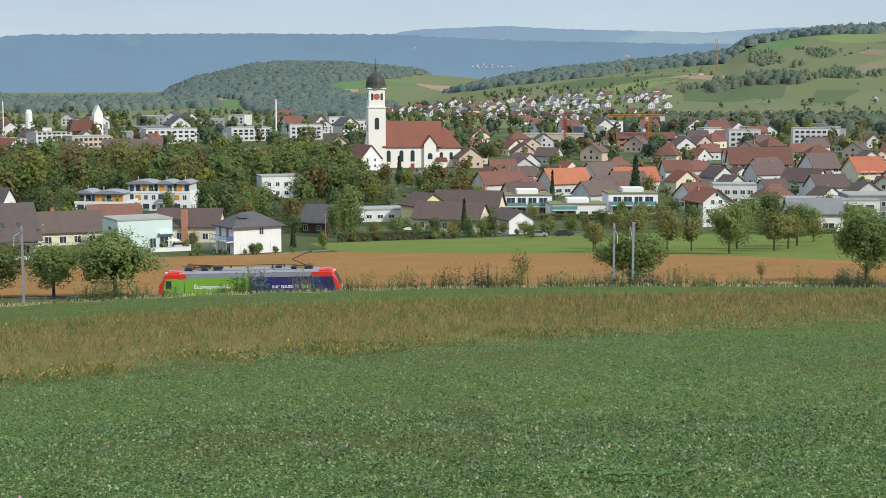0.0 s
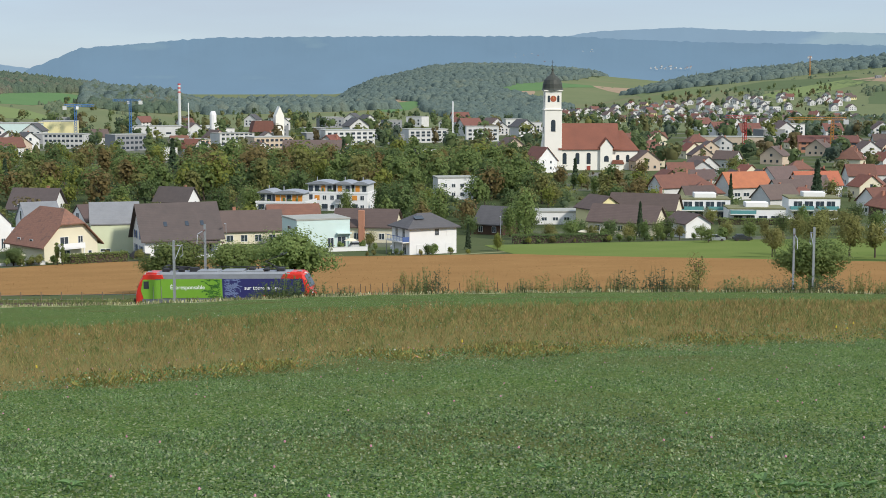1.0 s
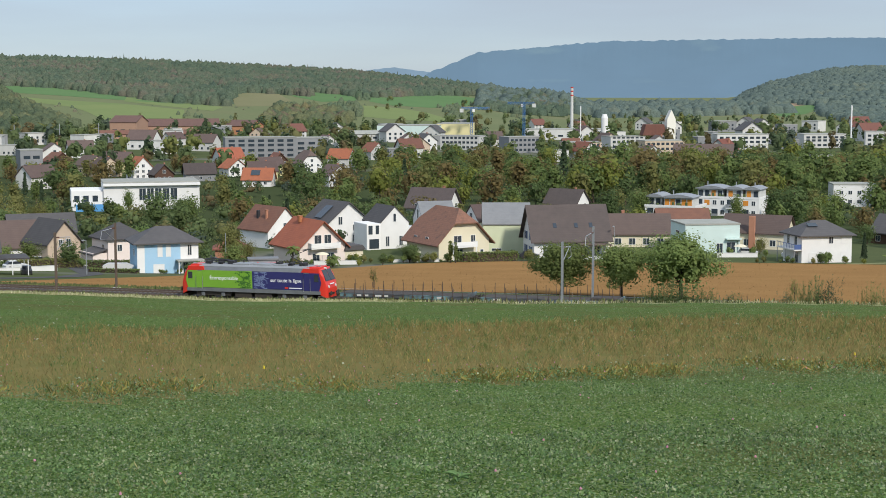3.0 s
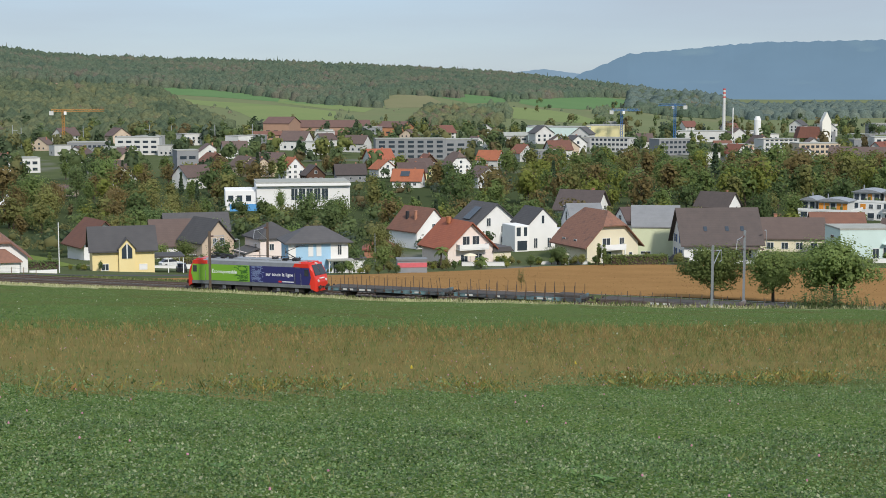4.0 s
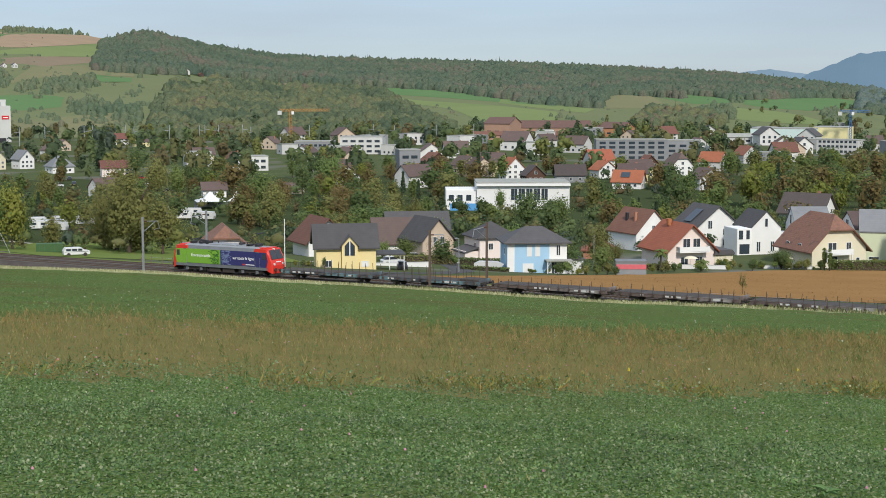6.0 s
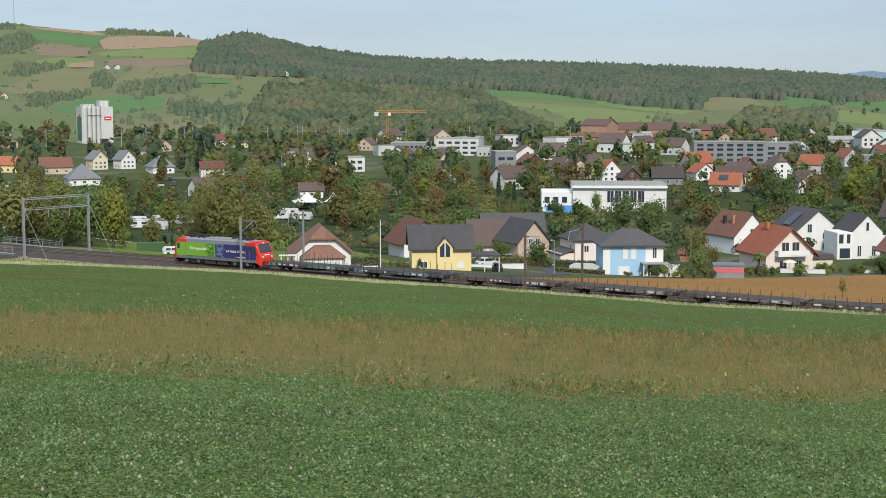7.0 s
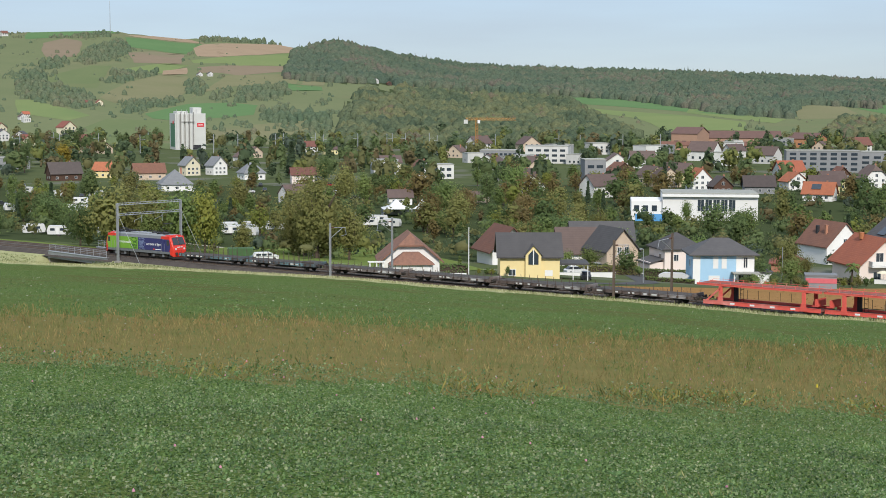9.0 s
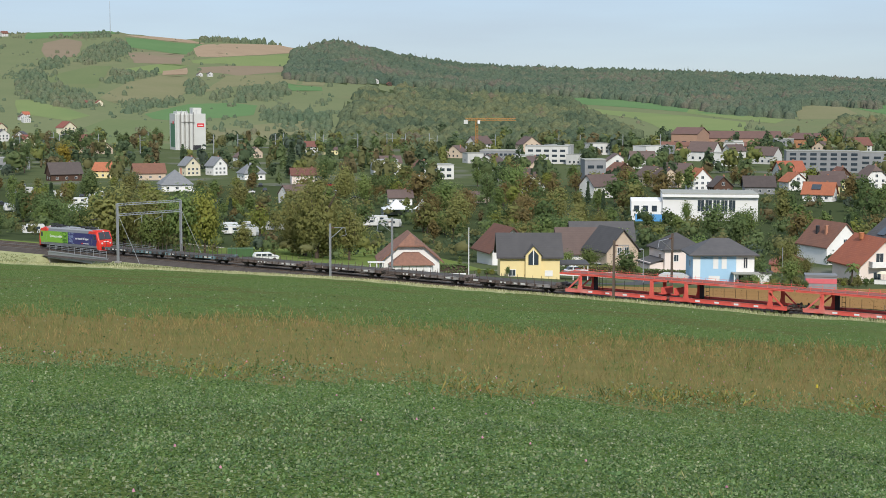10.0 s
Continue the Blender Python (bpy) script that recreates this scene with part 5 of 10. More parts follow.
# the sky-blue house and its pale neighbour
h = house(-150.1, 240.9, 31.8, 10, 13.2, 9.5, 6.5, 8.7, "white", "dark", "hip", label="sky-blue and white two-storey house with a dark hipped roof", over=1.0,
          wins=[("f", -1.7, 3.4, 1.1, 2.2, True), ("f", 0.1, 3.4, 1.1, 2.2, True), ("f", 4.7, 3.5, 0.95, 2.0), ("f", -2.0, 0.1, 2.4, 2.0, True), ("f", 3.8, 0.1, 1.2, 2.2), ("f", 5.4, 0.1, 1.0, 2.2), ("l", 1, 3.4, 1.2, 1.4)])
h.scale = (0.85, 0.9, 1)
part("blue_front", Shape().box(-5.0, 2.7, -4.768, -4.752, -2, 6.3), PLASTER["blue"], h)
part("blue_side", Shape().box(-6.618, -6.602, -4.7, 4.7, -2, 6.3), PLASTER["blue"], h)
part("porch_roof", Shape().prism([(1.6, 2.65), (7.4, 2.65), (7.4, 2.85), (1.6, 2.85)], -7.4, -4.82), ROOFS["gravel"], h)
for x in (1.9, 7.0):
    part("post", Shape().box(x - 0.1, x + 0.1, -7.2, -7.0, -1.5, 2.65).tube((x, -7.1, 1.7), (x + (0.8 if x < 3 else -0.8), -7.1, 2.6), 0.06, n=6), FRAME, h)
part("annex", Shape().box(6.62, 10.8, -3.0, 3.0, -2, 2.4), PLASTER["white"], h)
part("annex_roof", Shape().box(6.62, 11.1, -3.3, 3.3, 2.41, 2.7), ROOFS["dark"], h)
h = house(-172.5, 260, 33.8, 22, 10, 9.5, 6.1, 8.7, "pink", "dark", "hip", label="pale pink two-storey house with a grey hipped roof", over=0.7, wins=[("f", 2.2, 3.2, 1.7, 1.5), ("f", -2, 3.2, 1.3, 1.4), ("f", 2, 0.4, 1.7, 1.6), ("l", 2, 3.2, 1.2, 1.4)])
h.scale = (0.82, 0.9, 1)
part("lean_to", Shape().box(-8.6, -5.02, -4.0, 3.5, -2, 3.0), PLASTER["pink"], h)
part("lean_to_roof", Shape().prism([(-9.0, 2.6), (-5.02, 3.6), (-5.02, 3.8), (-9.0, 2.8)], -4.4, 4.0), ROOFS["dark"], h)
h = house(-163, 289, 29.5, 0, 7, 6, 2.4, 4.2, "brick", "red", "hip", label="small red-roofed pavilion in a garden", wins=[], name="garden_pavilion", category="pavilion")
h = house(-134.5, 250.5, 28.3, 4, 5.6, 3.5, 2.4, 2.4, mat("grey_container", (0.26, 0.27, 0.28), (0.21, 0.22, 0.23), 1, 0.7), "grey", "flat", label="grey garden shed with a pink stripe", name="garden_shed", category="shed")
part("stripe", Shape().box(-2.79, 2.79, -1.81, -1.76, 1.2, 2.1), mat("pink_stripe", (0.62, 0.14, 0.16), rough=0.6), h)

# the yellow house, the brown one behind it and the garage house by the lane
h = house(-165.5, 203.5, 39.2, 4, 11.4, 9, 4.2, 7.5, "yellow", "dark", label="yellow house with a dark grey roof and a gabled dormer", over=0.7, wins=[("f", 3.6, 0.6, 1.5, 1.0, True), ("f", -3.4, 0.6, 1.4, 1.2), ("r", 0, 3.8, 1.3, 1.3)])
h.scale = (0.9, 0.95, 1)
dormer(h, 0.6, -5.3, 2.4, 3.0, 3.5, 5.0, "yellow", "dark")
part("bay_wall", Shape().box(-0.9, 2.1, -5.3, -4.52, -1.5, 2.4), PLASTER["yellow"], h)
part("mullion", Shape().box(0.5, 0.7, -5.4, -5.34, 2.6, 5.3), FRAME, h)
for x in (0.06, 1.14):
    part("pane", Shape().prism([(x - 0.42, 2.65), (x + 0.42, 2.65), (x + 0.42, 5.15 if x < 0.6 else 4.3), (x - 0.42, 4.3 if x < 0.6 else 5.15)], -5.38, -5.335), PANE, h)
part("carport_roof", Shape().box(5.65, 11.4, -4.5, 2.5, 2.5, 2.75), ROOFS["dark"], h)
for x, y in ((11.1, -4.2), (11.1, 2.2), (8.3, -4.2)):
    part("post", Shape().box(x - 0.08, x + 0.08, y - 0.08, y + 0.08, -1.5, 2.5), FRAME, h)
h = house(-206.0, 245.0, 40.1, 20, 8.6, 10, 4.0, 8.2, "white", "redbrown", along_x=False, label="white house with a brown gabled roof and blue shutters", over=1.1, wins=[("f", 1.2, 4.2, 1.2, 1.5), ("f", -1.5, 1.0, 1.3, 1.5)])
part("shutter", Shape().box(2.2, 2.8, -5.6, -5.53, 4.2, 5.8), BLUEWOOD, h)
h = house(-188, 259, 36.0, 28, 9.5, 11, 4.6, 8.8, "beige", "dark", along_x=False, label="beige gabled house with a dark roof", over=0.7, wins=[("f", -1.0, 3.6, 1.1, 1.6), ("f", 1.2, 3.6, 1.3, 1.6), ("f", 0, 0.6, 2, 1.6)])
h.scale = (0.78, 0.9, 1)
h = house(-198, 262, 37.3, 6, 11, 10, 3.4, 8.2, "white", "brown", label="house under a steep dark brown roof with a white chimney", over=0.6, wins=grid("f", 3, 9, (0.8,), 1.4, 1.2))
part("chimney", Shape().bevelled(4.0, 4.9, -3.4, -2.6, 4, 8.6, 0.05), PLASTER["white"], h)
part("awning", Shape().prism([(1.0, 3.2), (4.6, 3.2), (4.6, 3.3), (1.0, 3.3)], -7.2, -5.1), PLASTER["cream"], h)
house(-207, 281, 36.4, 6, 14, 9, 5.0, 8.6, "white", "dark", label="house with a black ridge roof behind", wins=[])
h = house(-168.5, 176.5, 43.7, 4, 10.4, 10, 2.6, 6.5, "white", "rust", "halfhip", along_x=False, label="white bungalow with a red-brown hipped roof and a front garage", over=0.8, wins=[("l", 0, 0.8, 1.4, 1.3)])
h.scale = (0.88, 0.92, 1)
part("garage", Shape().box(-3.5, 3.5, -8.2, -5.02, -2, 2.3), PLASTER["white"], h)
s = Shape().add([(-4.1, -8.8, 2.1), (4.1, -8.8, 2.1), (4.1, -5.0, 2.1), (-4.1, -5.0, 2.1), (-1.4, -6.2, 3.9), (1.4, -6.2, 3.9), (1.4, -5.0, 3.9), (-1.4, -5.0, 3.9)],
                [(3, 2, 1, 0), (0, 1, 5, 4), (1, 2, 6, 5), (3, 0, 4, 7), (4, 5, 6, 7), (2, 3, 7, 6)])
part("garage_roof", s, ROOFS["rust"], h)
s = Shape()
for k in range(5):
    s.box(-2.9, 2.9, -8.26, -8.21, -0.1 + k * 0.46, 0.33 + k * 0.46)
part("garage_door", s, SHUTTER, h)
s = Shape()
for k in range(3):
    s.box(-7.6 + k * 1.2, -7.4 + k * 1.2, -7.0, -6.8, -1.5, 2.4)
part("pergola", s.box(-7.9, -4.81, -7.2, -6.6, 2.4, 2.6), FRAME, h)
part("garden_wall", Shape().box(5.3, 10.0, -6.2, -5.9, -1.5, 0.5), PLASTER["white"], h)

# houses standing back among the trees
for x, y, b, turn, W, D, e, r, wall, roof, style, alx, label in (
        (-328.7, 511, 32.8, 22, 11, 10, 5.6, 11.0, "white", "orange", "gable", False, "white gabled house with a bright orange roof and dormer"),
        (-312, 500, 32.0, 20, 10, 9, 3.8, 8.2, "brown", "umber", "gable", False, "brown wooden chalet with a dark roof"),
        (-300, 508, 30.7, 8, 15, 10, 4.0, 8.4, "grey", "umber", "gable", True, "long house with a dark weathered roof"),
        (-302, 538, 29.3, 30, 11, 10, 4.6, 8.6, "white", "orange", "gable", False, "white gabled house with a pale orange roof"),
        (-262.7, 487, 28.4, -14, 14, 9, 3.6, 8.2, "white", "orange", "gable", True, "orange-roofed house with solar panels"),
        (-308, 588, 27.7, 24, 9, 9, 5.0, 9.2, "brown", "redbrown", "gable", False, "dark red wooden chalet with white balconies"),
        (-285, 571, 26.5, 28, 13, 11, 5.4, 11.5, "white", "brown", "halfhip", False, "large white house with a broad brown half-hipped roof"),
        (-166, 416, 21.8, -24, 13, 10, 1.6, 6.6, "white", "umber", "gable", True, "white house under a long dark brown roof among trees"),
        (-131, 437, 16.6, -28, 14, 11, 2.6, 7.4, "white", "umber", "gable", True, "white gabled house with a dark roof and blue shutters"),
        (-483.6, 371.8, 52.46, 8, 16, 16, 4.0, 10.5, "white", "grey", "hip", True, "white house under a steep grey pyramid roof"),
        (-574.5, 450.4, 51.9, 26, 10, 10, 6.4, 11.0, "cream", "grey", "gable", False, "cream three-storey house with a grey gabled roof"),
        (-570.5, 463.5, 50.9, 30, 10, 10, 6.0, 10.8, "white", "grey", "gable", False, "white house with a steep grey roof beside its twin"),
        (-529, 450, 49.6, 20, 13, 13, 4.5, 10.5, "white", "grey", "hip", True, "house under a grey pyramid roof with dormers"),
        (-559, 415, 53.4, 10, 18, 12, 4.2, 9.0, "beige", "redbrown", "gable", True, "wide house with a red-brown hipped roof"),
        (-488, 446, 47.6, 6, 17, 11, 5.0, 8.4, "pink", "redbrown", "gable", True, "long pale pink house with a low brown roof"),
        (-363.3, 376, 44.0, 6, 10.5, 8, 3.6, 6.4, "white", "brown", "gable", True, "white house with a wide brown roof and dark windows"),
        (-575, 381, 56.5, 16, 18, 11, 4.4, 10.0, "brown", "umber", "gable", True, "large brown chalet with a white chimney"),
        (-583, 409, 54.9, -24, 13, 10, 4.6, 8.8, "yellow", "orange", "gable", True, "yellow house with an orange-brown roof"),
        (-553, 565, 44.4, 12, 14, 10, 4.6, 8.6, "cream", "brown", "gable", True, "cream house with a brown roof at the edge of town"),
        (-496, 528, 43.2, 20, 11, 10, 5.0, 9.4, "white", "redbrown", "gable", False, "white gabled house with a red-brown roof in town"),
        (-352, 404, 41.0, -10, 10, 8, 2.8, 4.6, "beige", "brown", "gable", True, "low timber playground shelter with a brown roof")):
    h = house(x, y, b, turn, W, D, e, r, wall, roof, style, alx, label, wins=grid("f", 3, W - 1.5, (1.0,) if e < 4.6 else (0.9, 3.3), 1.5, 1.4) + [("f", 0, e + 0.3, 1.6, 1.6)] * (not alx) + grid("r", 2, D - 3, (1.0,), 1.3, 1.3) + grid("l", 2, D - 3, (1.0,), 1.3, 1.3),
              chimney=(W * 0.22, D * 0.14, r + 0.6), over=0.8)
    if math.hypot(x, y) > 450:
        h.scale = (0.76, 0.76, 0.8)
    if "solar" in label:
        part("solar_panel", Shape().box(-3.2, 1.2, -1.5, 1.5, 0, 0.08), PANE, h).matrix_local = pose(0, -D * 0.27, (e + r) / 2 + 0.4, 45, 0, 0)

# the white sports hall
h = house(-251.8, 396.8, 32.4, 4, 33, 18, 8.0, 8.0, "white", "gravel", "flat", label="large white sports hall with a strip of tall windows", name="sports_hall", category="hall", group="", wins=[("f", -3.2 + 2.7 * k, 2.8, 2.4, 3.6) for k in range(5)])
h.scale = (0.86, 1, 1)
part("canopy", Shape().box(-16.7, 16.7, -10.2, -9.02, 7.2, 7.9), PLASTER["white"], h)
part("annex", Shape().bevelled(-27.5, -16.52, -8, 6, -2, 6.0, 0.2), PLASTER["white"], h)
for k in range(3):
    part("pane", Shape().box(-26.4 + k * 3.1, -24.6 + k * 3.1, -8.06, -7.99, 2.6, 4.4), PANE, h)
part("blue_wall", Shape().box(-26, -15, -11.2, -10.9, -1, 2.0), mat("blue_boards", (0.1, 0.32, 0.62), rough=0.6), h)


# ---- landmarks of the town ----
def place(bearing, distance):
    x, y = plan_at(bearing, distance)
    return float(x), float(y), float(land(x, y))


COPPER = mat("dark_copper_dome", (0.06, 0.065, 0.05), (0.035, 0.038, 0.033), 0.8, 0.6)
STONE = mat("church_white_walls", (0.80, 0.77, 0.68), (0.74, 0.71, 0.62), 0.3, 0.9)


def arched(parent, x, y, z, w, h, side="f"):
    n = 8
    o = [(-w / 2, 0), (w / 2, 0)] + [(w / 2 * math.cos(math.pi * k / n), h - w / 2 + w / 2 * math.sin(math.pi * k / n)) for k in range(n + 1)]
    p = part("window", Shape().prism(o, -0.06, 0.02), PANE, parent)
    p.matrix_local = pose(x, y, z, 0, 0, 0 if side == "f" else -90)
    return p


def church():
    x, y, z = place(1.24, 652)
    c = thing("church", "white baroque church with red tiled roofs and a domed bell tower", "church", pose(x, y, z, 0, 0, 10))
    nave = part("nave", Shape().box(-15, 10, -7, 7, -3, 9.6), STONE, c)
    part("nave_roof", roof_shape(25, 14, 9.6, 19.4, "gable", True, 0.7, 0.3), ROOFS["church"], c)
    part("choir", Shape().box(10.01, 21.0, -5.6, 5.6, -3, 9.2), STONE, c)
    p = part("choir_roof", roof_shape(13.4, 11.2, 9.2, 16.6, "hip", True, 0.6), ROOFS["church"], c)
    p.matrix_local = pose(14.4, 0, 0)
    p = part("transept", Shape().prism([(-2.6, -3), (2.6, -3), (2.6, 9.8), (0, 13.2), (-2.6, 9.8)], -8.2, -5.0), STONE, c)
    p.matrix_local = pose(7.2, 0, 0)
    p = part("transept_roof", Shape().prism([(-3.2, 9.4), (0, 13.4), (3.2, 9.4), (3.2, 9.7), (0, 13.8), (-3.2, 9.7)][::-1], -8.6, -2.0), ROOFS["church"], c)
    p.matrix_local = pose(7.2, 0, 0)
    for u in (-10.5, -5.0, -0.2):
        arched(c, u, -7.03, 2.6, 1.7, 4.8)
    arched(c, 7.2, -8.23, 3.6, 2.0, 2.6)
    for u in (12.5, 16.8):
        arched(c, u, -5.63, 3.4, 1.4, 3.0)
    part("porch_door", Shape().box(-1.0, 0.6, -7.1, -7.0, -1, 1.8), mat("red_door", (0.3, 0.06, 0.04), rough=0.7), c)
    part("sacristy", Shape().box(9.5, 14.5, -8.6, -5.62, -3, 2.6), STONE, c)
    part("sacristy_roof", Shape().prism([(9.2, 2.6), (14.8, 2.6), (14.2, 4.2), (9.8, 4.2)], -9.0, -5.62), ROOFS["church"], c)
    tower = part("tower", Shape().bevelled(-19.2, -11.8, -7.4, -0.2, -3, 25.6, 0.1).bevelled(-18.95, -12.05, -7.15, -0.45, 25.5, 33.6, 0.1), STONE, c)
    for zz in (25.4, 33.4):
        part("cornice", Shape().box(-19.5, -11.5, -7.7, 0.1, zz, zz + 0.5), STONE, tower)
    dome = Shape().lathe([(4.7, 33.9), (4.3, 34.5), (4.1, 36.4), (3.5, 38.2), (2.3, 39.5), (1.1, 40.3), (0.55, 41.2), (0.35, 42.0), (0.6, 42.5), (0.12, 43.1), (0.08, 44.6)], 16)
    d = part("dome", dome, COPPER, tower, "dark copper onion dome")
    d.matrix_local = pose(-15.5, -3.8, 0)
    part("cross", Shape().box(-15.57, -15.43, -3.87, -3.73, 44.4, 46.4).box(-16.0, -15.0, -3.86, -3.74, 45.5, 45.7), COPPER, tower)
    clock = part("clock_face", Shape().tube((-15.5, -7.25, 30.2), (-15.5, -7.13, 30.2), 1.3, n=20), mat("clock_red", (0.42, 0.12, 0.06), rough=0.5), tower, "red clock face with gilt hands")
    part("clock_hand", Shape().box(-15.56, -15.44, -7.29, -7.25, 30.2, 31.2).box(-15.5, -14.8, -7.29, -7.25, 30.15, 30.25), mat("gilt", (0.7, 0.5, 0.15), rough=0.4, metal=0.6), clock)
    arched(c, -15.5, -7.43, 16.4, 1.9, 5.0)
    arched(c, -19.25, -3.8, 14.4, 1.5, 4.0, "l")
    for u in (-17.4, -13.4):
        arched(c, u, -7.18, 28.8, 0.95, 2.8)
    arched(c, -18.98, -3.8, 28.8, 1.0, 2.8, "l")
    part("buttress", Shape().prism([(-22.0, -3), (-19.21, -3), (-19.21, 16.0)], -6.4, -2.0), STONE, c)
    x, y, z = place(3.0, 630)
    house(x, y, 3.0, 30, 9.5, 12, 5.2, 10.4, "white", "redbrown", along_x=False, label="white gabled parish house with a brown roof beside the church", wins=grid("f", 2, 7, (1.4, 3.8), 0.9, 1.2))


church()

# slim white church tower, chimney stack, silo
x, y, z = place(12.86, 905)
t = thing("white_church_tower", "slim white church tower with a pointed saddle roof", "church tower", pose(x, y, z, 0, 0, 30))
part("shaft", Shape().box(-2.6, 2.6, -2.6, 2.6, -1, 17.5), STONE, t)
part("spire", Shape().prism([(-2.6, 17.5), (2.6, 17.5), (0, 23.0)], -2.6, 2.6), STONE, t)
part("nave_roof", Shape().prism([(-17, 8), (-2.7, 8), (-4, 14.5), (-15, 14.5)], -1.5, 6), ROOFS["redbrown"], t)
x, y, z = place(16.53, 1060)
t = thing("chimney_stack", "tall industrial chimney with red and white bands", "chimney", pose(x, y, z))
part("shaft", Shape().lathe([(1.25, -2), (1.0, 26), (0.95, 34.5), (0, 34.5)], 16), PLASTER["concrete"], t)
for z0 in (29.2, 32.0, 34.6):
    part("band", Shape().tube((0, 0, z0), (0, 0, z0 + 0.9), 1.02, n=16), RED_PAINT, t)
for b, h, r in ((16.2, 24, 0.35), (15.3, 17, 2.2), (6.3, 24, 0.45)):
    x, y, z = place(b, 960)
    t = thing("steel_stack", "slender pale steel stack above the roofs", "chimney", pose(x, y, z), "steel stacks")
    part("shaft", Shape().lathe([(r, -2), (r, h), (r * 0.6, h + r), (0, h + r)], 12), PLASTER["white"], t)
x, y, z = place(51.95, 1050)
t = thing("grain_silo", "pale concrete grain silo tower with a small red sign", "silo", pose(x, y, z, 0, 0, 51.95 + 14))
s = Shape().box(-10.5, 10.5, -8, 8, -2, 24.5)
part("tower", s, PLASTER["concrete"], t)
for k in range(4):
    part("silo_cell", Shape().tube((-8.6 + k * 3.0, -8.0, 0), (-8.6 + k * 3.0, -8.0, 24.0), 1.2, n=12), PLASTER["concrete"], t)
    part("downpipe", Shape().tube((-7.1 + k * 3.0, -8.9, 1), (-7.1 + k * 3.0, -8.9, 25.6), 0.22, n=6), mat("weathered_pipe", (0.2, 0.19, 0.18), rough=0.7), t)
part("gantry", Shape().box(-6.5, 2.5, -9.4, -8.0, 18.6, 19.1), mat("weathered_pipe", (0.2, 0.19, 0.18)), t)
part("small_sign", Shape().box(-10.75, -10.62, -4, -1.5, 17.5, 19.5), mat("red_sign", (0.62, 0.03, 0.04), rough=0.5), t, "small red sign panel")
part("loading_bay", Shape().box(-3.0, 7.0, -8.25, -8.01, 0.2, 3.2), DARKMETAL, t)
part("head_house", Shape().bevelled(2.5, 8.5, -5, 4, 24.51, 28.5, 0.2).bevelled(-9, -1, -5, 3, 24.51, 26.0, 0.2), PLASTER["concrete"], t)
for k in range(6):
    part("roof_mast", Shape().tube((-9 + k * 3.4, -6, 24.4), (-9 + k * 3.4, -6, 27.2), 0.14, n=6), METAL, t)
part("green_stripe", Shape().box(-10.62, -10.51, -7, 5, 2, 18), mat("green_cladding", (0.10, 0.22, 0.13), rough=0.7), t)
part("sign", Shape().box(4.6, 9.4, -8.15, -8.01, 15.5, 18.0), mat("red_sign", (0.62, 0.03, 0.04), rough=0.5), t, "red sign panel")
part("lettering_bar", Shape().box(5.3, 8.7, -8.2, -8.16, 16.5, 17.0), PLASTER["white"], t)


def crane(bearing, distance, height, jib, colour, turn, name="tower_crane"):
    x, y, z = place(bearing, distance)
    t = thing(name, "tower crane with a long horizontal jib above the town", "crane", pose(x, y, z, 0, 0, turn), "tower cranes")
    s = Shape()
    for dx in (-0.7, 0.7):
        for dy in (-0.7, 0.7):
            s.tube((dx, dy, -1), (dx, dy, height), 0.16, n=5)
    k = 0.0
    while k < height:
        s.tube((-0.7, -0.7, k), (0.7, -0.7, k + 1.6), 0.1, n=4).tube((0.7, 0.7, k), (-0.7, 0.7, k + 1.6), 0.1, n=4).tube((-0.7, 0.7, k), (-0.7, -0.7, k + 1.6), 0.1, n=4)
        k += 1.6
    part("mast", s, colour, t)
    s = Shape()
    for dy, dz in ((-0.6, 0), (0.6, 0), (0, 1.2)):
        s.tube((-7, dy, height + dz), (jib, dy, height + dz), 0.16, n=5)
    k = -7.0
    while k < jib - 1:
        s.tube((k, -0.6, height), (k + 1, 0, height + 1.2), 0.09, n=4).tube((k + 1, 0, height + 1.2), (k + 2, -0.6, height), 0.09, n=4)
        k += 2
    part("jib", s, colour, t)
    part("counterweight", Shape().box(-8, -5.5, -0.8, 0.8, height - 2.2, height + 0.2), PLASTER["concrete"], t)
    part("cab", Shape().bevelled(0.4, 2.0, -1.6, -0.4, height - 2.0, height - 0.1, 0.1), PLASTER["white"], t)


BLUEC = mat("blue_crane_paint", (0.05, 0.17, 0.42), rough=0.5)
YELLOWC = mat("ochre_crane_paint", (0.48, 0.22, 0.05), rough=0.5)
REDC = mat("red_crane_paint", (0.55, 0.06, 0.05), rough=0.5)
crane(18.33, 1010, 24.5, 11, BLUEC, 18.3 + 178)
crane(20.3, 1010, 21.0, 12, BLUEC, 20)
crane(41.1, 930, 22.5, 24, YELLOWC, 41)
crane(-4.6, 800, 17.5, 12, REDC, 140)
crane(-7.75, 800, 17.0, 22, YELLOWC, 178)
crane(-6.9, 2150, 26, 3, YELLOWC, 60)
crane(-10.2, 2050, 40, 3, YELLOWC, 60)

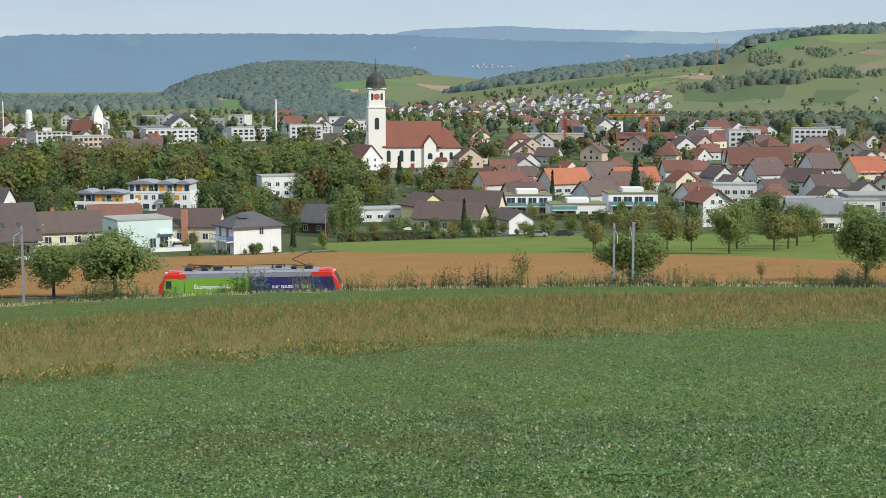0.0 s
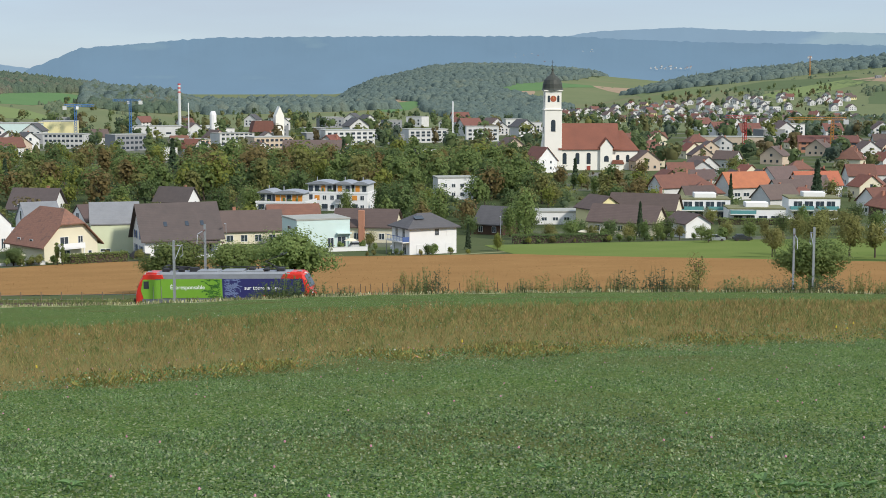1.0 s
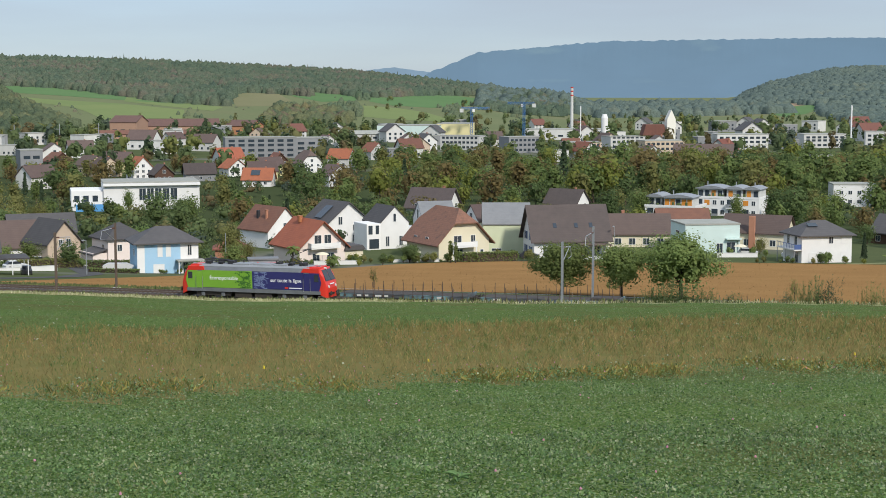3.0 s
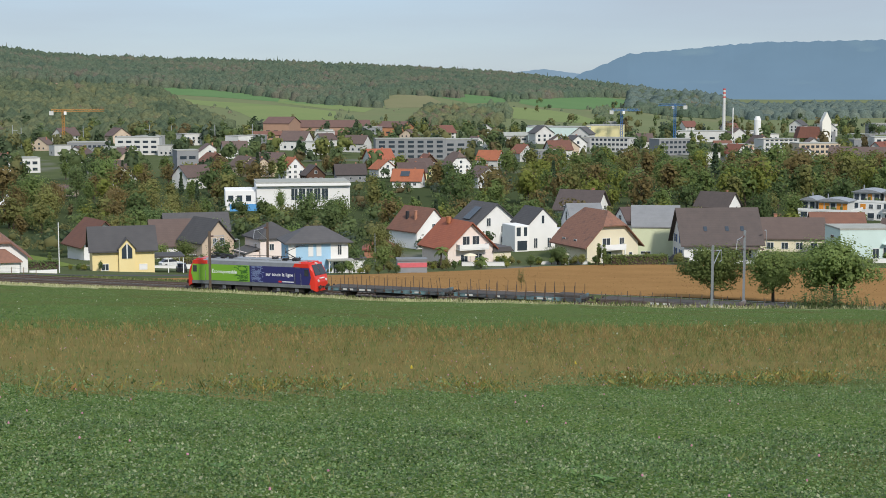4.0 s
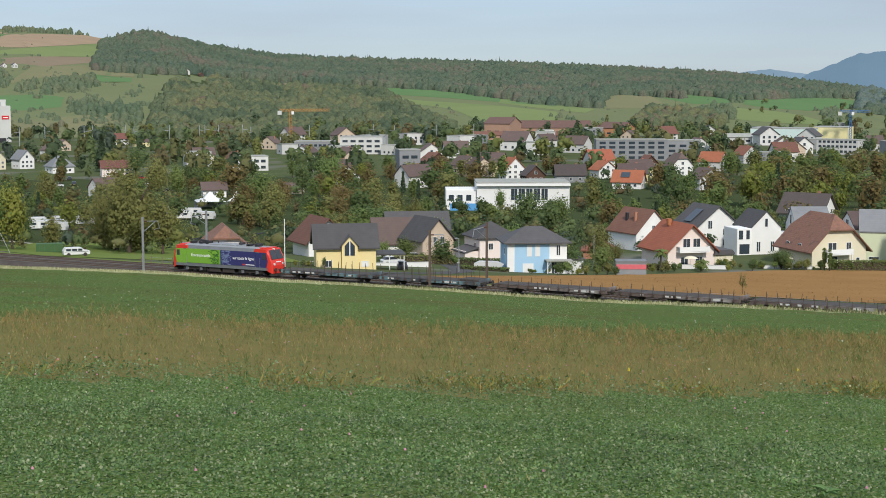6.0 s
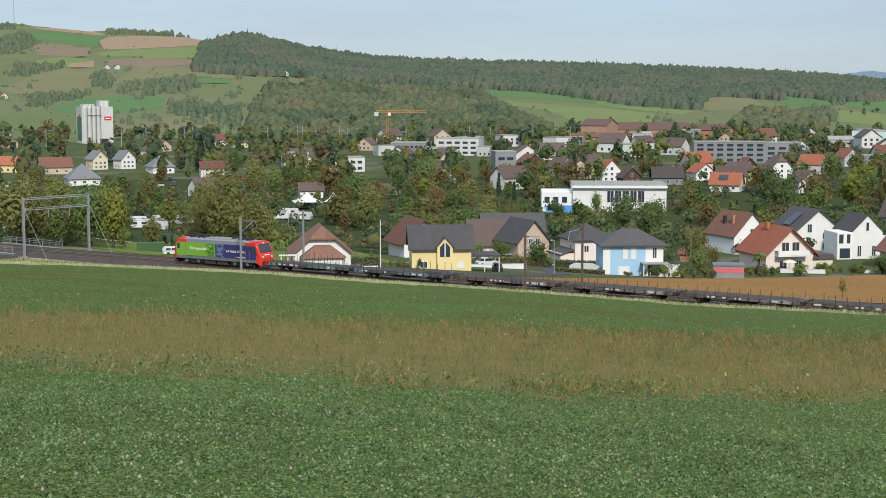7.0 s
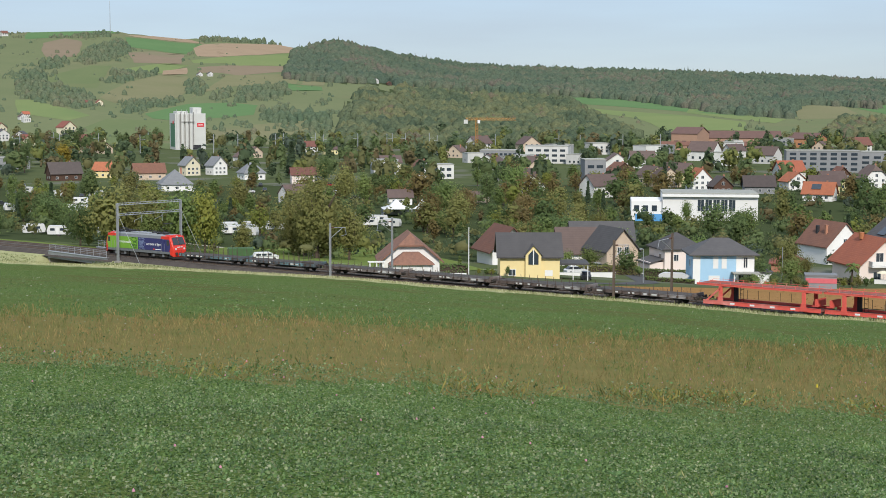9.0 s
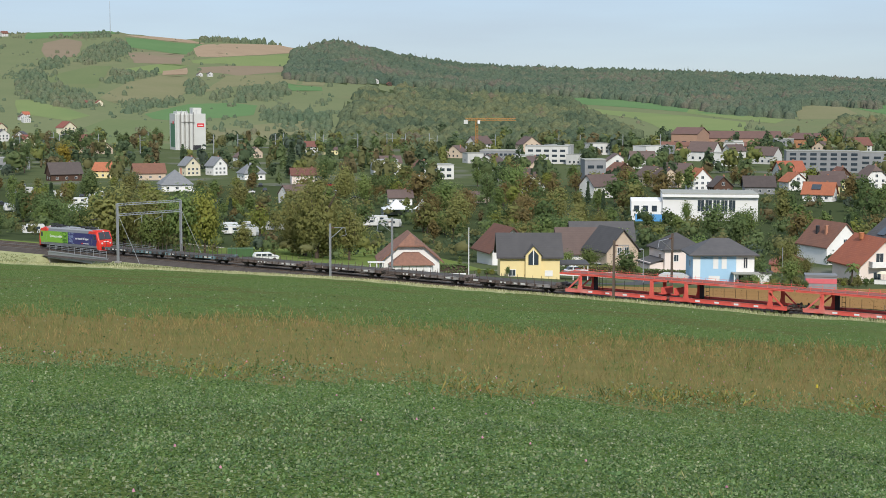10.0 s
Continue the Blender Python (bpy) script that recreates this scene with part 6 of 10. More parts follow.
# big sheds, offices and blocks that can be told apart: bearing, distance, turn, width, depth, eave, ridge, wall, roof, style, windows across, rows
for b, d, turn, W, D, e, r, wall, roof, style, n, rows, label in (
        (22.6, 1030, -8, 42, 30, 9.5, 9.5, "teal", "gravel", "flat", 0, (), "pale mint factory hall with a flat roof"),
        (20.9, 1040, -8, 22, 30, 10.5, 10.5, "pale_yellow", "gravel", "flat", 0, (), "pale yellow end of a factory hall"),
        (24.6, 1000, 6, 26, 16, 4.5, 6.5, "offwhite", "gravel", "gable", 6, (1.5,), "low white workshop with a shallow roof"),
        (16.8, 1040, 4, 54, 20, 7.0, 7.0, "offwhite", "gravel", "flat", 8, (2,), "long white factory building"),
        (33.1, 1140, -20, 20, 26, 9.5, 14, "worksbrick", "works", "gable", 3, (3,), "brick factory hall with a gabled roof"),
        (31.2, 1160, 4, 56, 18, 6.0, 11, "worksbrick", "works", "gable", 10, (2,), "long brickworks shed with a red-brown roof"),
        (28.85, 1130, -24, 20, 24, 6.5, 10.5, "orange", "works", "gable", 3, (2,), "orange brick hall with a rounded gable"),
        (32.3, 1050, 2, 74, 12, 3.2, 5.5, "worksbrick", "redbrown", "gable", 12, (1.2,), "low red-roofed drying shed of a brickworks"),
        (28.3, 778, 6, 36, 14, 10.5, 10.5, "grey", "gravel", "flat", 7, (1, 3.6, 6.2, 8.4), "grey apartment block with rows of windows"),
        (26.6, 800, 6, 24, 14, 9.5, 9.5, "grey", "gravel", "flat", 4, (1, 3.6, 6.2), "grey apartment block beside its twin"),
        (38.4, 856, -6, 24, 18, 9.5, 9.5, "offwhite", "gravel", "flat", 5, (1, 3.8, 6.6), "white office block with window bands"),
        (40.2, 870, -6, 22, 18, 6.5, 6.5, "grey", "gravel", "flat", 8, (1, 3.8), "low grey office building"),
        (36.7, 640, 12, 9, 9, 11, 11, "grey", "gravel", "flat", 2, (1, 4, 7.5), "small grey concrete tower house"),
        (42.6, 700, 8, 14, 12, 6.5, 6.5, "offwhite", "gravel", "flat", 4, (1, 3.8), "white flat-roofed house"),
        (44.6, 740, 8, 12, 12, 7.0, 7.0, "offwhite", "gravel", "flat", 4, (1, 3.8), "white flat-roofed house with dark windows"),
        (-7.6, 810, 4, 30, 14, 5.5, 8.5, "brick", "redbrown", "gable", 8, (1.5, 4.2), "long building under repair with a red roof"),
        (-4.4, 860, 0, 44, 14, 5.5, 5.5, "beige", "gravel", "flat", 10, (1.2,), "long low beige hall"),
        (-11.2, 840, 10, 17, 12, 9.5, 9.5, "concrete", "gravel", "flat", 5, (1, 3.8, 6.6), "unfinished concrete shell of a house"),
        (-13.8, 900, 6, 26, 12, 9.0, 9.0, "offwhite", "gravel", "flat", 8, (1, 3.8, 6.4), "white terraced apartment building"),
        (-14.4, 395, 14, 22, 12, 5.4, 5.4, "offwhite", "gravel", "flat", 6, (0.6, 3.2), "white flat-roofed house with a roof terrace"),
        (-16.4, 402, 14, 22, 12, 5.8, 5.8, "grey", "gravel", "flat", 6, (0.6, 3.2), "grey flat-roofed modern house"),
        (-10.9, 470, 6, 13, 9, 6.0, 6.0, "offwhite", "gravel", "flat", 5, (0.6, 3.2), "white flat-roofed apartment house"),
        (-14.0, 575, 30, 11, 12, 5.5, 10.5, "offwhite", "brown", "gable", 3, (1, 4), "tall white house with a steep brown roof"),
        (-11.8, 610, 8, 24, 12, 5.0, 11, "cream", "redbrown", "gable", 8, (1, 3.4), "long old building under a great red-brown roof"),
        (-15.6, 560, 28, 12, 13, 5.0, 10, "cream", "orange", "gable", 3, (1, 4), "large gabled house with an orange roof"),
        (-7.2, 520, 24, 15, 9, 4.2, 8.2, "offwhite", "orange", "gable", 5, (1,), "long white house with an orange roof and dormers"),
        (-4.6, 505, 30, 15, 10, 4.2, 8.6, "offwhite", "orange", "gable", 4, (1,), "white house with a broad orange roof"),
        (10.3, 905, 14, 30, 16, 8.6, 8.6, "offwhite", "gravel", "flat", 8, (1, 3.8, 6.2), "long white apartment block with balconies"),
        (7.4, 930, 22, 26, 16, 8, 8, "offwhite", "gravel", "flat", 7, (1, 3.8, 5.6), "white apartment block with a stepped roof"),
        (5.2, 940, 4, 20, 14, 9, 9, "offwhite", "gravel", "flat", 6, (1, 3.8, 6.2), "white apartment block"),
        (14.6, 830, 22, 20, 14, 9.6, 9.6, "offwhite", "gravel", "flat", 7, (1, 3.8, 6.4, 8.8), "white apartment building with balconies"),
        (13.2, 800, 20, 22, 14, 8.5, 8.5, "beige", "gravel", "flat", 8, (1, 3.8, 6.4), "cream apartment block with wide balconies"),
        (18.4, 850, 24, 22, 14, 8.6, 8.6, "grey", "gravel", "flat", 8, (1, 3.8, 6.4), "white terraced block of flats"),
        (20.6, 880, -20, 24, 14, 8, 8, "offwhite", "gravel", "flat", 9, (1, 3.8, 6.4), "white terraced block of flats with loggias"),
        (16.2, 800, 26, 18, 14, 7.5, 7.5, "beige", "gravel", "flat", 7, (1, 3.8, 5.6), "pale yellow apartment house"),
        (11.6, 690, -4, 26, 11, 6.5, 10.5, "offwhite", "brown", "gable", 7, (1, 3.8), "long white house with a brown roof"),
        (58.6, 800, 0, 26, 14, 5.5, 5.5, "grey", "gravel", "flat", 0, (), "pale shed at the town's edge")):
    x, y, z = place(b, d)
    house(x, y, b, turn, W, D, e, r, wall, roof, style, label=label if len(label.split()) > 3 else label + " in the town", name="building", category="building", group="", far=d > 620,
          wins=grid("f", n, W - 1.5, rows, min(3.4, W / max(n, 1) * 0.6), 1.3) if n else ())

# ---- ordinary houses, a few patterns copied over the town ----
PATTERN, SIZES, FAR = [], [], []
for k, (wall, roof, W, D, e, r, alx, style) in enumerate((
        ("offwhite", "redbrown", 11, 9, 4.8, 8.8, True, "gable"), ("offwhite", "brown", 12, 9.5, 4.6, 8.8, False, "gable"), ("cream", "red", 11, 9, 4.8, 9.0, False, "gable"),
        ("pale_yellow", "brown", 12, 9, 4.6, 8.4, True, "gable"), ("offwhite", "orange", 11, 10, 4.8, 9.0, True, "gable"), ("offwhite", "dark", 10, 9, 5.4, 9.0, False, "gable"),
        ("cream", "redbrown", 13, 10, 5.0, 9.0, True, "hip"), ("offwhite", "brown", 14, 10, 5.2, 9.6, True, "gable"), ("offwhite", "gravel", 11, 10, 6.2, 6.2, True, "flat"),
        ("grey", "gravel", 13, 10, 6.2, 6.2, True, "flat"), ("offwhite", "red", 10, 11, 5.0, 9.6, False, "gable"), ("beige", "brown", 12, 10, 4.6, 9.0, False, "gable"), ("brown", "redbrown", 11, 9, 4.4, 8.2, False, "gable"))):
    what = {"redbrown": "red-brown tiled roof", "brown": "brown tiled roof", "red": "red tiled roof", "orange": "orange tiled roof", "dark": "dark grey roof", "gravel": "flat gravel roof"}[roof]
    PATTERN.append(house(0, 0, 0, 0, W, D, e, r, wall, roof, style, alx, wall.replace("_", " ").replace("off", "") + " two-storey house with a " + what, far=True,
                         wins=grid("f", 3, W - 2, (1.0,), 1.2, 1.3) + ([("f", 0, e - 0.6, 1.3, 1.4)] if not alx else []) + [("l", 0, 1.2, 1.2, 1.3)],
                         chimney=(W * 0.2, D * 0.12, r + 0.5) if style != "flat" else None, z=-200))
    SIZES.append((W, D, e, r, style, alx, PLASTER[wall], ROOFS[roof]))
TAKEN = [t for t in TAKEN if abs(t[0]) + abs(t[1]) > 1]
rng = np.random.RandomState(11)


def free(x, y, gap):
    return all((x - a) ** 2 + (y - b) ** 2 > (r + gap) ** 2 for a, b, r in TAKEN)


for b0, b1, d0, d1, number, kinds, lo, hi in (
        (-17, -1.5, 445, 620, 46, (0, 1, 7, 3, 1, 7, 6, 12, 11, 1, 2), 0.66, 0.92), (-17, 0.0, 640, 900, 46, (0, 1, 2, 7, 6, 7, 10, 11, 6, 1), 0.7, 0.95), (-17, -2, 900, 1250, 30, (8, 9, 0, 1, 5), 0.9, 1.3),
        (-8.5, 2.4, 1330, 1760, 190, (5, 1, 0, 8, 5, 10, 5, 3), 0.5, 0.8), (-13.5, -7, 1350, 1560, 9, (0, 1, 5, 8, 0), 0.6, 0.85),
        (3, 25, 700, 960, 22, (5, 0, 1, 8, 9, 10, 7, 11), 0.85, 1.1), (3, 25, 960, 1250, 34, (8, 8, 9, 0, 5, 1), 0.9, 1.4),
        (25, 40, 520, 760, 13, (1, 3, 7, 11, 12, 6, 4, 1), 0.85, 1.05), (25, 44, 760, 1130, 26, (8, 9, 5, 0, 1, 7, 8, 11), 0.8, 1.15),
        (40, 59, 520, 640, 2, (7, 3, 7), 0.6, 0.7), (44, 60, 760, 1000, 7, (0, 1, 3, 11, 7), 0.7, 0.85), (55, 60, 1080, 1250, 10, (5, 0, 2), 0.9, 1.1)):
    made = tries = 0
    while made < number and tries < number * 12:
        tries += 1
        b, d = rng.uniform(b0, b1), math.sqrt(rng.uniform(d0 ** 2, d1 ** 2))
        x, y = (float(v) for v in plan_at(b, d))
        if not free(x, y, 8.5):
            continue
        k, size = kinds[rng.randint(len(kinds))], rng.uniform(lo, hi)
        TAKEN.append((x, y, 7 * size))
        m = pose(x, y, float(land(x, y)), 0, 0, b + rng.choice([-24, 16, 26, 34, 40]) + rng.uniform(-6, 6)) @ Matrix.Diagonal((size, size, size, 1))
        if d < 960:
            copy_thing(PATTERN[k], m)
        else:
            FAR.append((k, m))
        made += 1
for x, y, k, size in ((-1165, 811, 2, 0.55), (-1172, 800, 0, 0.55), (-1326, 1070, 5, 0.55), (-1334, 1062, 1, 0.5), (-1226, 1229, 5, 0.6), (-1215, 1240, 12, 0.5), (-1863, 1144, 0, 0.8), (-1125, 706, 1, 0.55), (-1136, 716, 4, 0.55), (-1110, 700, 8, 0.55), (306, 1477, 8, 0.5), (437, 1535, 5, 0.5), (323, 1970, 9, 0.55), (335, 1975, 3, 0.5)):
    FAR.append((k, pose(x, y, float(land(x, y)), 0, 0, math.degrees(math.atan2(-x, y)) + 20) @ Matrix.Diagonal((size, size, size, 1))))
# two villages on the far mountain slope
for b0, b1, e0, e1, number in ((2.8, 4.0, 0.62, 0.98, 46), (0.9, 1.8, 0.98, 1.1, 16), (-1.0, -2.6, 0.38, 0.5, 22)):
    for k in range(number):
        b, e = rng.uniform(b0, b1), math.tan(radians(rng.uniform(e0, e1)))
        d = 4300 - 700 * (1 - np.linspace(0.02, 1, 90))
        f = (d - 3600) / 700
        top = 4300 * math.tan(radians(1.5))
        slope = d * math.tan(radians(-2.2)) * (1 - f) ** 0.8 + top * (1 - (1 - f) ** 0.8)
        d = float(d[int(np.argmax(slope / d >= e))]) - 12
        x, y = (float(v) for v in plan_at(b, d))
        w = rng.uniform(0.22, 0.42)
        FAR.append(((5, 8, 0, 1, 5)[rng.randint(5)], pose(x, y, d * e, 0, 0, b + rng.uniform(-30, 30)) @ Matrix.Diagonal((w, w, w, 1))))
for p in PATTERN:
    for o in (*p.children_recursive, p):
        bpy.data.objects.remove(o)

# the farthest houses, too small to tell their parts: one mesh
MATLIST = list(dict.fromkeys(m for z in SIZES for m in z[6:8])) + [PANE]
s, slots = Shape(), []
for k, m in FAR:
    W, D, e, r, style, alx, wm, rm = SIZES[k]
    wins = Shape()
    for u in (-W * 0.3, 0, W * 0.3):
        wins.box(u - 0.6, u + 0.6, -D / 2 - 0.05, -D / 2 + 0.03, 1.2, 2.6).box(u - 0.6, u + 0.6, -D / 2 - 0.05, -D / 2 + 0.03, 3.4, 4.6)
    for q, mt in ((wall_shape(W, D, e, r, style, alx), wm), (roof_shape(W, D, e, r, style, alx), rm), (wins, PANE)):
        s.add([m @ Vector(p) for p in q.v], q.f)
        slots += [MATLIST.index(mt)] * len(q.f)
far_town = part("far_houses", s, MATLIST)
far_town.data.polygons.foreach_set("material_index", np.array(slots, np.int32))
tagged(far_town, "white and cream houses of the far village under brown and red roofs", "houses", kind="stuff")
# the overhead-line masts of the station beyond the town
for b in (34.2, 35.6, 37.2, 38.0, 40.4, 42.6, 42.9, 43.8, 44.3, 44.5, 45.6, 46.9, 47.2, 48.4, 48.7, 50.1, 51.0, 53.4, 53.7, 55.2, 56.6, 56.8, 58.0):
    x, y, z = place(b, 985 + 35 * math.sin(b * 9.1))
    t = thing("station_mast", "tall pale overhead-line mast of the distant station", "mast", pose(x, y, z, 0, 0, b), "station masts")
    part("post", Shape().tube((0, 0, -1), (0, 0, 12.5), 0.28, 0.2, 6), METAL, t)
    part("arm", Shape().tube((0, 0, 9.0), (3.2 if int(b * 10) % 2 else -3.2, 0, 9.3), 0.1, n=5), METAL, t)
x, y, z = place(54.7, 2230)
t = thing("radio_mast", "slender radio mast standing on the ridge", "mast", pose(x, y, z))
part("lattice", Shape().tube((0, 0, -2), (0, 0, 44), 0.55, 0.25, 6), METAL, t)


# ---- trees ----
def leaf_mat(name, a, b):
    return leafy_light(mat(name, a, b, 0.6, 0.8, rnd=0.2, island=0.09, spec=0.05), 0.5)


LEAF = {
    "green": leaf_mat("green_leaves", (0.165, 0.224, 0.076), (0.221, 0.270, 0.094)),
    "fresh": leaf_mat("fresh_green_leaves", (0.207, 0.297, 0.084), (0.252, 0.330, 0.101)),
    "dark": leaf_mat("dark_leaves", (0.118, 0.167, 0.066), (0.155, 0.201, 0.078)),
    "olive": leaf_mat("olive_leaves", (0.213, 0.217, 0.078), (0.267, 0.254, 0.094)),
    "lime": leaf_mat("yellow_green_leaves", (0.213, 0.254, 0.063), (0.283, 0.278, 0.071)),
    "russet": leaf_mat("russet_leaves", (0.243, 0.170, 0.075), (0.216, 0.182, 0.078)),
    "gold": leaf_mat("golden_leaves", (0.393, 0.294, 0.055), (0.315, 0.231, 0.055)),
    "fir": leaf_mat("fir_needles", (0.078, 0.116, 0.066), (0.101, 0.140, 0.078)),
}


def leaf_quads(rng, centres, normals, size):
    """A small four-cornered spray of leaves at each centre."""
    n = normals / np.linalg.norm(normals, axis=1, keepdims=True)
    a = np.cross(n, rng.normal(size=n.shape))
    a /= np.linalg.norm(a, axis=1, keepdims=True) + 1e-9
    b = np.cross(n, a)
    s = size[:, None]
    k = rng.uniform(0.5, 1.0, (len(n), 1))
    v = np.stack([centres - a * s, centres - b * s * k + n * s * 0.25, centres + a * s, centres + b * s * k - n * s * 0.2], 1)
    return v.reshape(-1, 3), np.arange(len(n) * 4).reshape(-1, 4)


def crown_points(rng, kind, count):
    """Leaf places and outward directions for a crown of a tree 10 m high."""
    if kind == "fir":
        h = rng.uniform(0, 1, count) ** 0.8
        tier = np.abs(((h * 9) % 1) - 0.15)
        r = (1 - h) * (2.0 - 0.75 * tier) * rng.uniform(0.6, 1.05, count) + 0.08
        t = rng.uniform(0, 2 * np.pi, count)
        p = np.stack([r * np.cos(t), r * np.sin(t), 1.0 + h * 9.0 - 0.25 * r], 1)
        return p, np.stack([np.cos(t), np.sin(t), np.full(count, 0.7)], 1) + rng.normal(size=(count, 3)) * 0.4
    spec = {"broad": (4.7, 4.6, 5.2, 38, 1.75), "tall": (3.0, 4.7, 5.2, 34, 1.4), "poplar": (1.0, 4.8, 5.1, 16, 0.8), "bush": (4.6, 4.6, 5.0, 14, 2.1), "droop": (4.6, 4.6, 5.0, 30, 1.1), "orchard": (4.8, 4.7, 5.3, 32, 1.25), "cherry": (5.2, 4.7, 5.3, 58, 1.4)}
    R, H, zc, lobes, lr = spec[kind]
    d = rng.normal(size=(lobes, 3))
    d /= np.linalg.norm(d, axis=1, keepdims=True)
    c = d * np.array([R - lr * 0.7, R - lr * 0.7, H - lr * 0.8]) * rng.uniform(0.45, 1.0, (lobes, 1)) + np.array([0, 0, zc])
    rad = lr * rng.uniform(0.65, 1.25, lobes)
    k = rng.randint(0, lobes, count)
    u = rng.normal(size=(count, 3))
    u /= np.linalg.norm(u, axis=1, keepdims=True)
    p = c[k] + u * (rad[k] * rng.uniform(0.55, 1.08, count))[:, None] * np.array([1, 1, 1.5 if kind == "droop" else 0.85])
    if kind in ("broad", "tall", "droop"):
        p[:, 2] = 10 - (10 - p[:, 2]) * 1.13
    p[:, 2] = np.maximum(p[:, 2], 0.25 + 0.5 * rng.rand(count))
    out = u + (p - np.array([0, 0, zc])) * 0.2 + np.array([0, 0, 0.45]) + rng.normal(size=(count, 3)) * 0.11
    return p, out


def tree_kind(name, kind, colour, seed, count, size, label):
    """A tree 10 m high, to be copied: trunk with limbs, and a crown of leaf sprays."""
    rng = np.random.RandomState(seed)
    t = thing(name, label + ("" if len(label.split()) > 3 else " in the valley"), "bush" if kind == "bush" else "tree", Matrix.Translation((0, -40 - seed, -300)), "trees")
    s = Shape()
    if kind == "fir":
        s.tube((0, 0, -0.6), (0, 0, 9.6), 0.2, 0.03, 6)
    else:
        top = 4.0 if kind != "bush" else 1.5
        s.tube((0, 0, -0.6), (0.1, 0, top * 0.55), 0.26, 0.2, 7).tube((0.1, 0, top * 0.55), (0, 0.1, top + 3), 0.2, 0.06, 7)
        for k in range(6):
            a = k * 1.05 + rng.rand()
            r = {"poplar": 0.5, "tall": 1.4}.get(kind, 2.2)
            s.tube((0, 0, top * (0.5 + 0.08 * k)), (r * math.cos(a), r * math.sin(a), top + 1.4 + 0.35 * k), 0.1, 0.03, 5)
    part("trunk", s, BARK, t)
    p, n = crown_points(rng, kind, count)
    fill = count // 3
    p2, n2 = crown_points(rng, kind, fill)
    axis = np.array([0, 0, 5.2])
    p2 = axis + (p2 - axis) * (np.array([0.62, 0.62, 0.76]) if kind != "fir" else np.array([0.6, 0.6, 0.95]))
    p, n = np.concatenate([p, p2]), np.concatenate([n, n2])
    v, q = leaf_quads(rng, p, n, np.concatenate([size * rng.uniform(0.55, 1.2, count), size * 1.8 * rng.uniform(0.7, 1.2, fill)]))
    part("crown", raw_mesh("crown", v, q, [LEAF[colour]]), LEAF[colour], t)
    return t


KINDS = {}
for i, (key, kind, colour, count, size, label) in enumerate((
        ("oak", "broad", "green", 1500, 0.205, "broad-crowned green tree in full leaf"),
        ("oak2", "broad", "dark", 1500, 0.205, "dense dark green tree"),
        ("oak3", "broad", "olive", 1500, 0.205, "broad tree with olive early-autumn leaves"),
        ("lime", "broad", "lime", 1500, 0.21, "bright yellow-green tree"),
        ("beech", "broad", "russet", 1600, 0.21, "broad tree turning russet brown"),
        ("ash", "tall", "green", 1300, 0.2, "tall green tree"),
        ("ash2", "tall", "olive", 1300, 0.2, "tall tree with olive leaves"),
        ("ash3", "tall", "dark", 1300, 0.2, "tall dark green tree"),
        ("gold", "tall", "gold", 600, 0.30, "slender tree turning yellow"),
        ("poplar", "poplar", "green", 800, 0.28, "columnar green poplar"),
        ("fir", "fir", "fir", 1000, 0.36, "dark conical fir"),
        ("willow", "droop", "olive", 4200, 0.135, "drooping olive-green willow"),
        ("shrub", "bush", "green", 380, 0.5, "rounded green garden shrub"),
        ("shrub2", "bush", "dark", 420, 0.48, "dark clipped evergreen shrub"),
        ("shrub3", "bush", "olive", 380, 0.48, "loose olive shrub"),
        ("round", "bush", "dark", 2600, 0.2, "dense round clipped tree in a front garden"),
        ("shrub4", "bush", "lime", 380, 0.48, "yellow-green garden shrub in the sun"),
        ("cherry", "cherry", "green", 6400, 0.16, "leafy green cherry tree standing at the edge of the ploughed field"),
        ("apple", "orchard", "olive", 1700, 0.2, "old orchard tree with thinning leaves"),
        ("sapling", "orchard", "olive", 420, 0.2, "thin young tree with sparse leaves"))):
    KINDS[key] = tree_kind("bush" if kind == "bush" else "tree", kind, colour, 100 + i, count, size, label)
# plainer trees for the belts farther off
BELTKINDS = []
for i, (kind, colour, share) in enumerate((("broad", "green", 3), ("broad", "olive", 3), ("broad", "dark", 2), ("tall", "green", 2), ("tall", "dark", 2), ("tall", "olive", 2), ("broad", "russet", 2), ("tall", "russet", 1), ("broad", "lime", 2), ("fir", "fir", 1))):
    KINDS["belt" + str(i)] = tree_kind("tree", kind, colour, 140 + i, 350, 0.36, {"green": "full green", "olive": "olive early-autumn", "dark": "dark green", "russet": "russet-brown autumn", "lime": "yellow-green", "fir": "dark conical fir"}[colour] + " tree in the belt across the valley")
    BELTKINDS += ["belt" + str(i)] * share
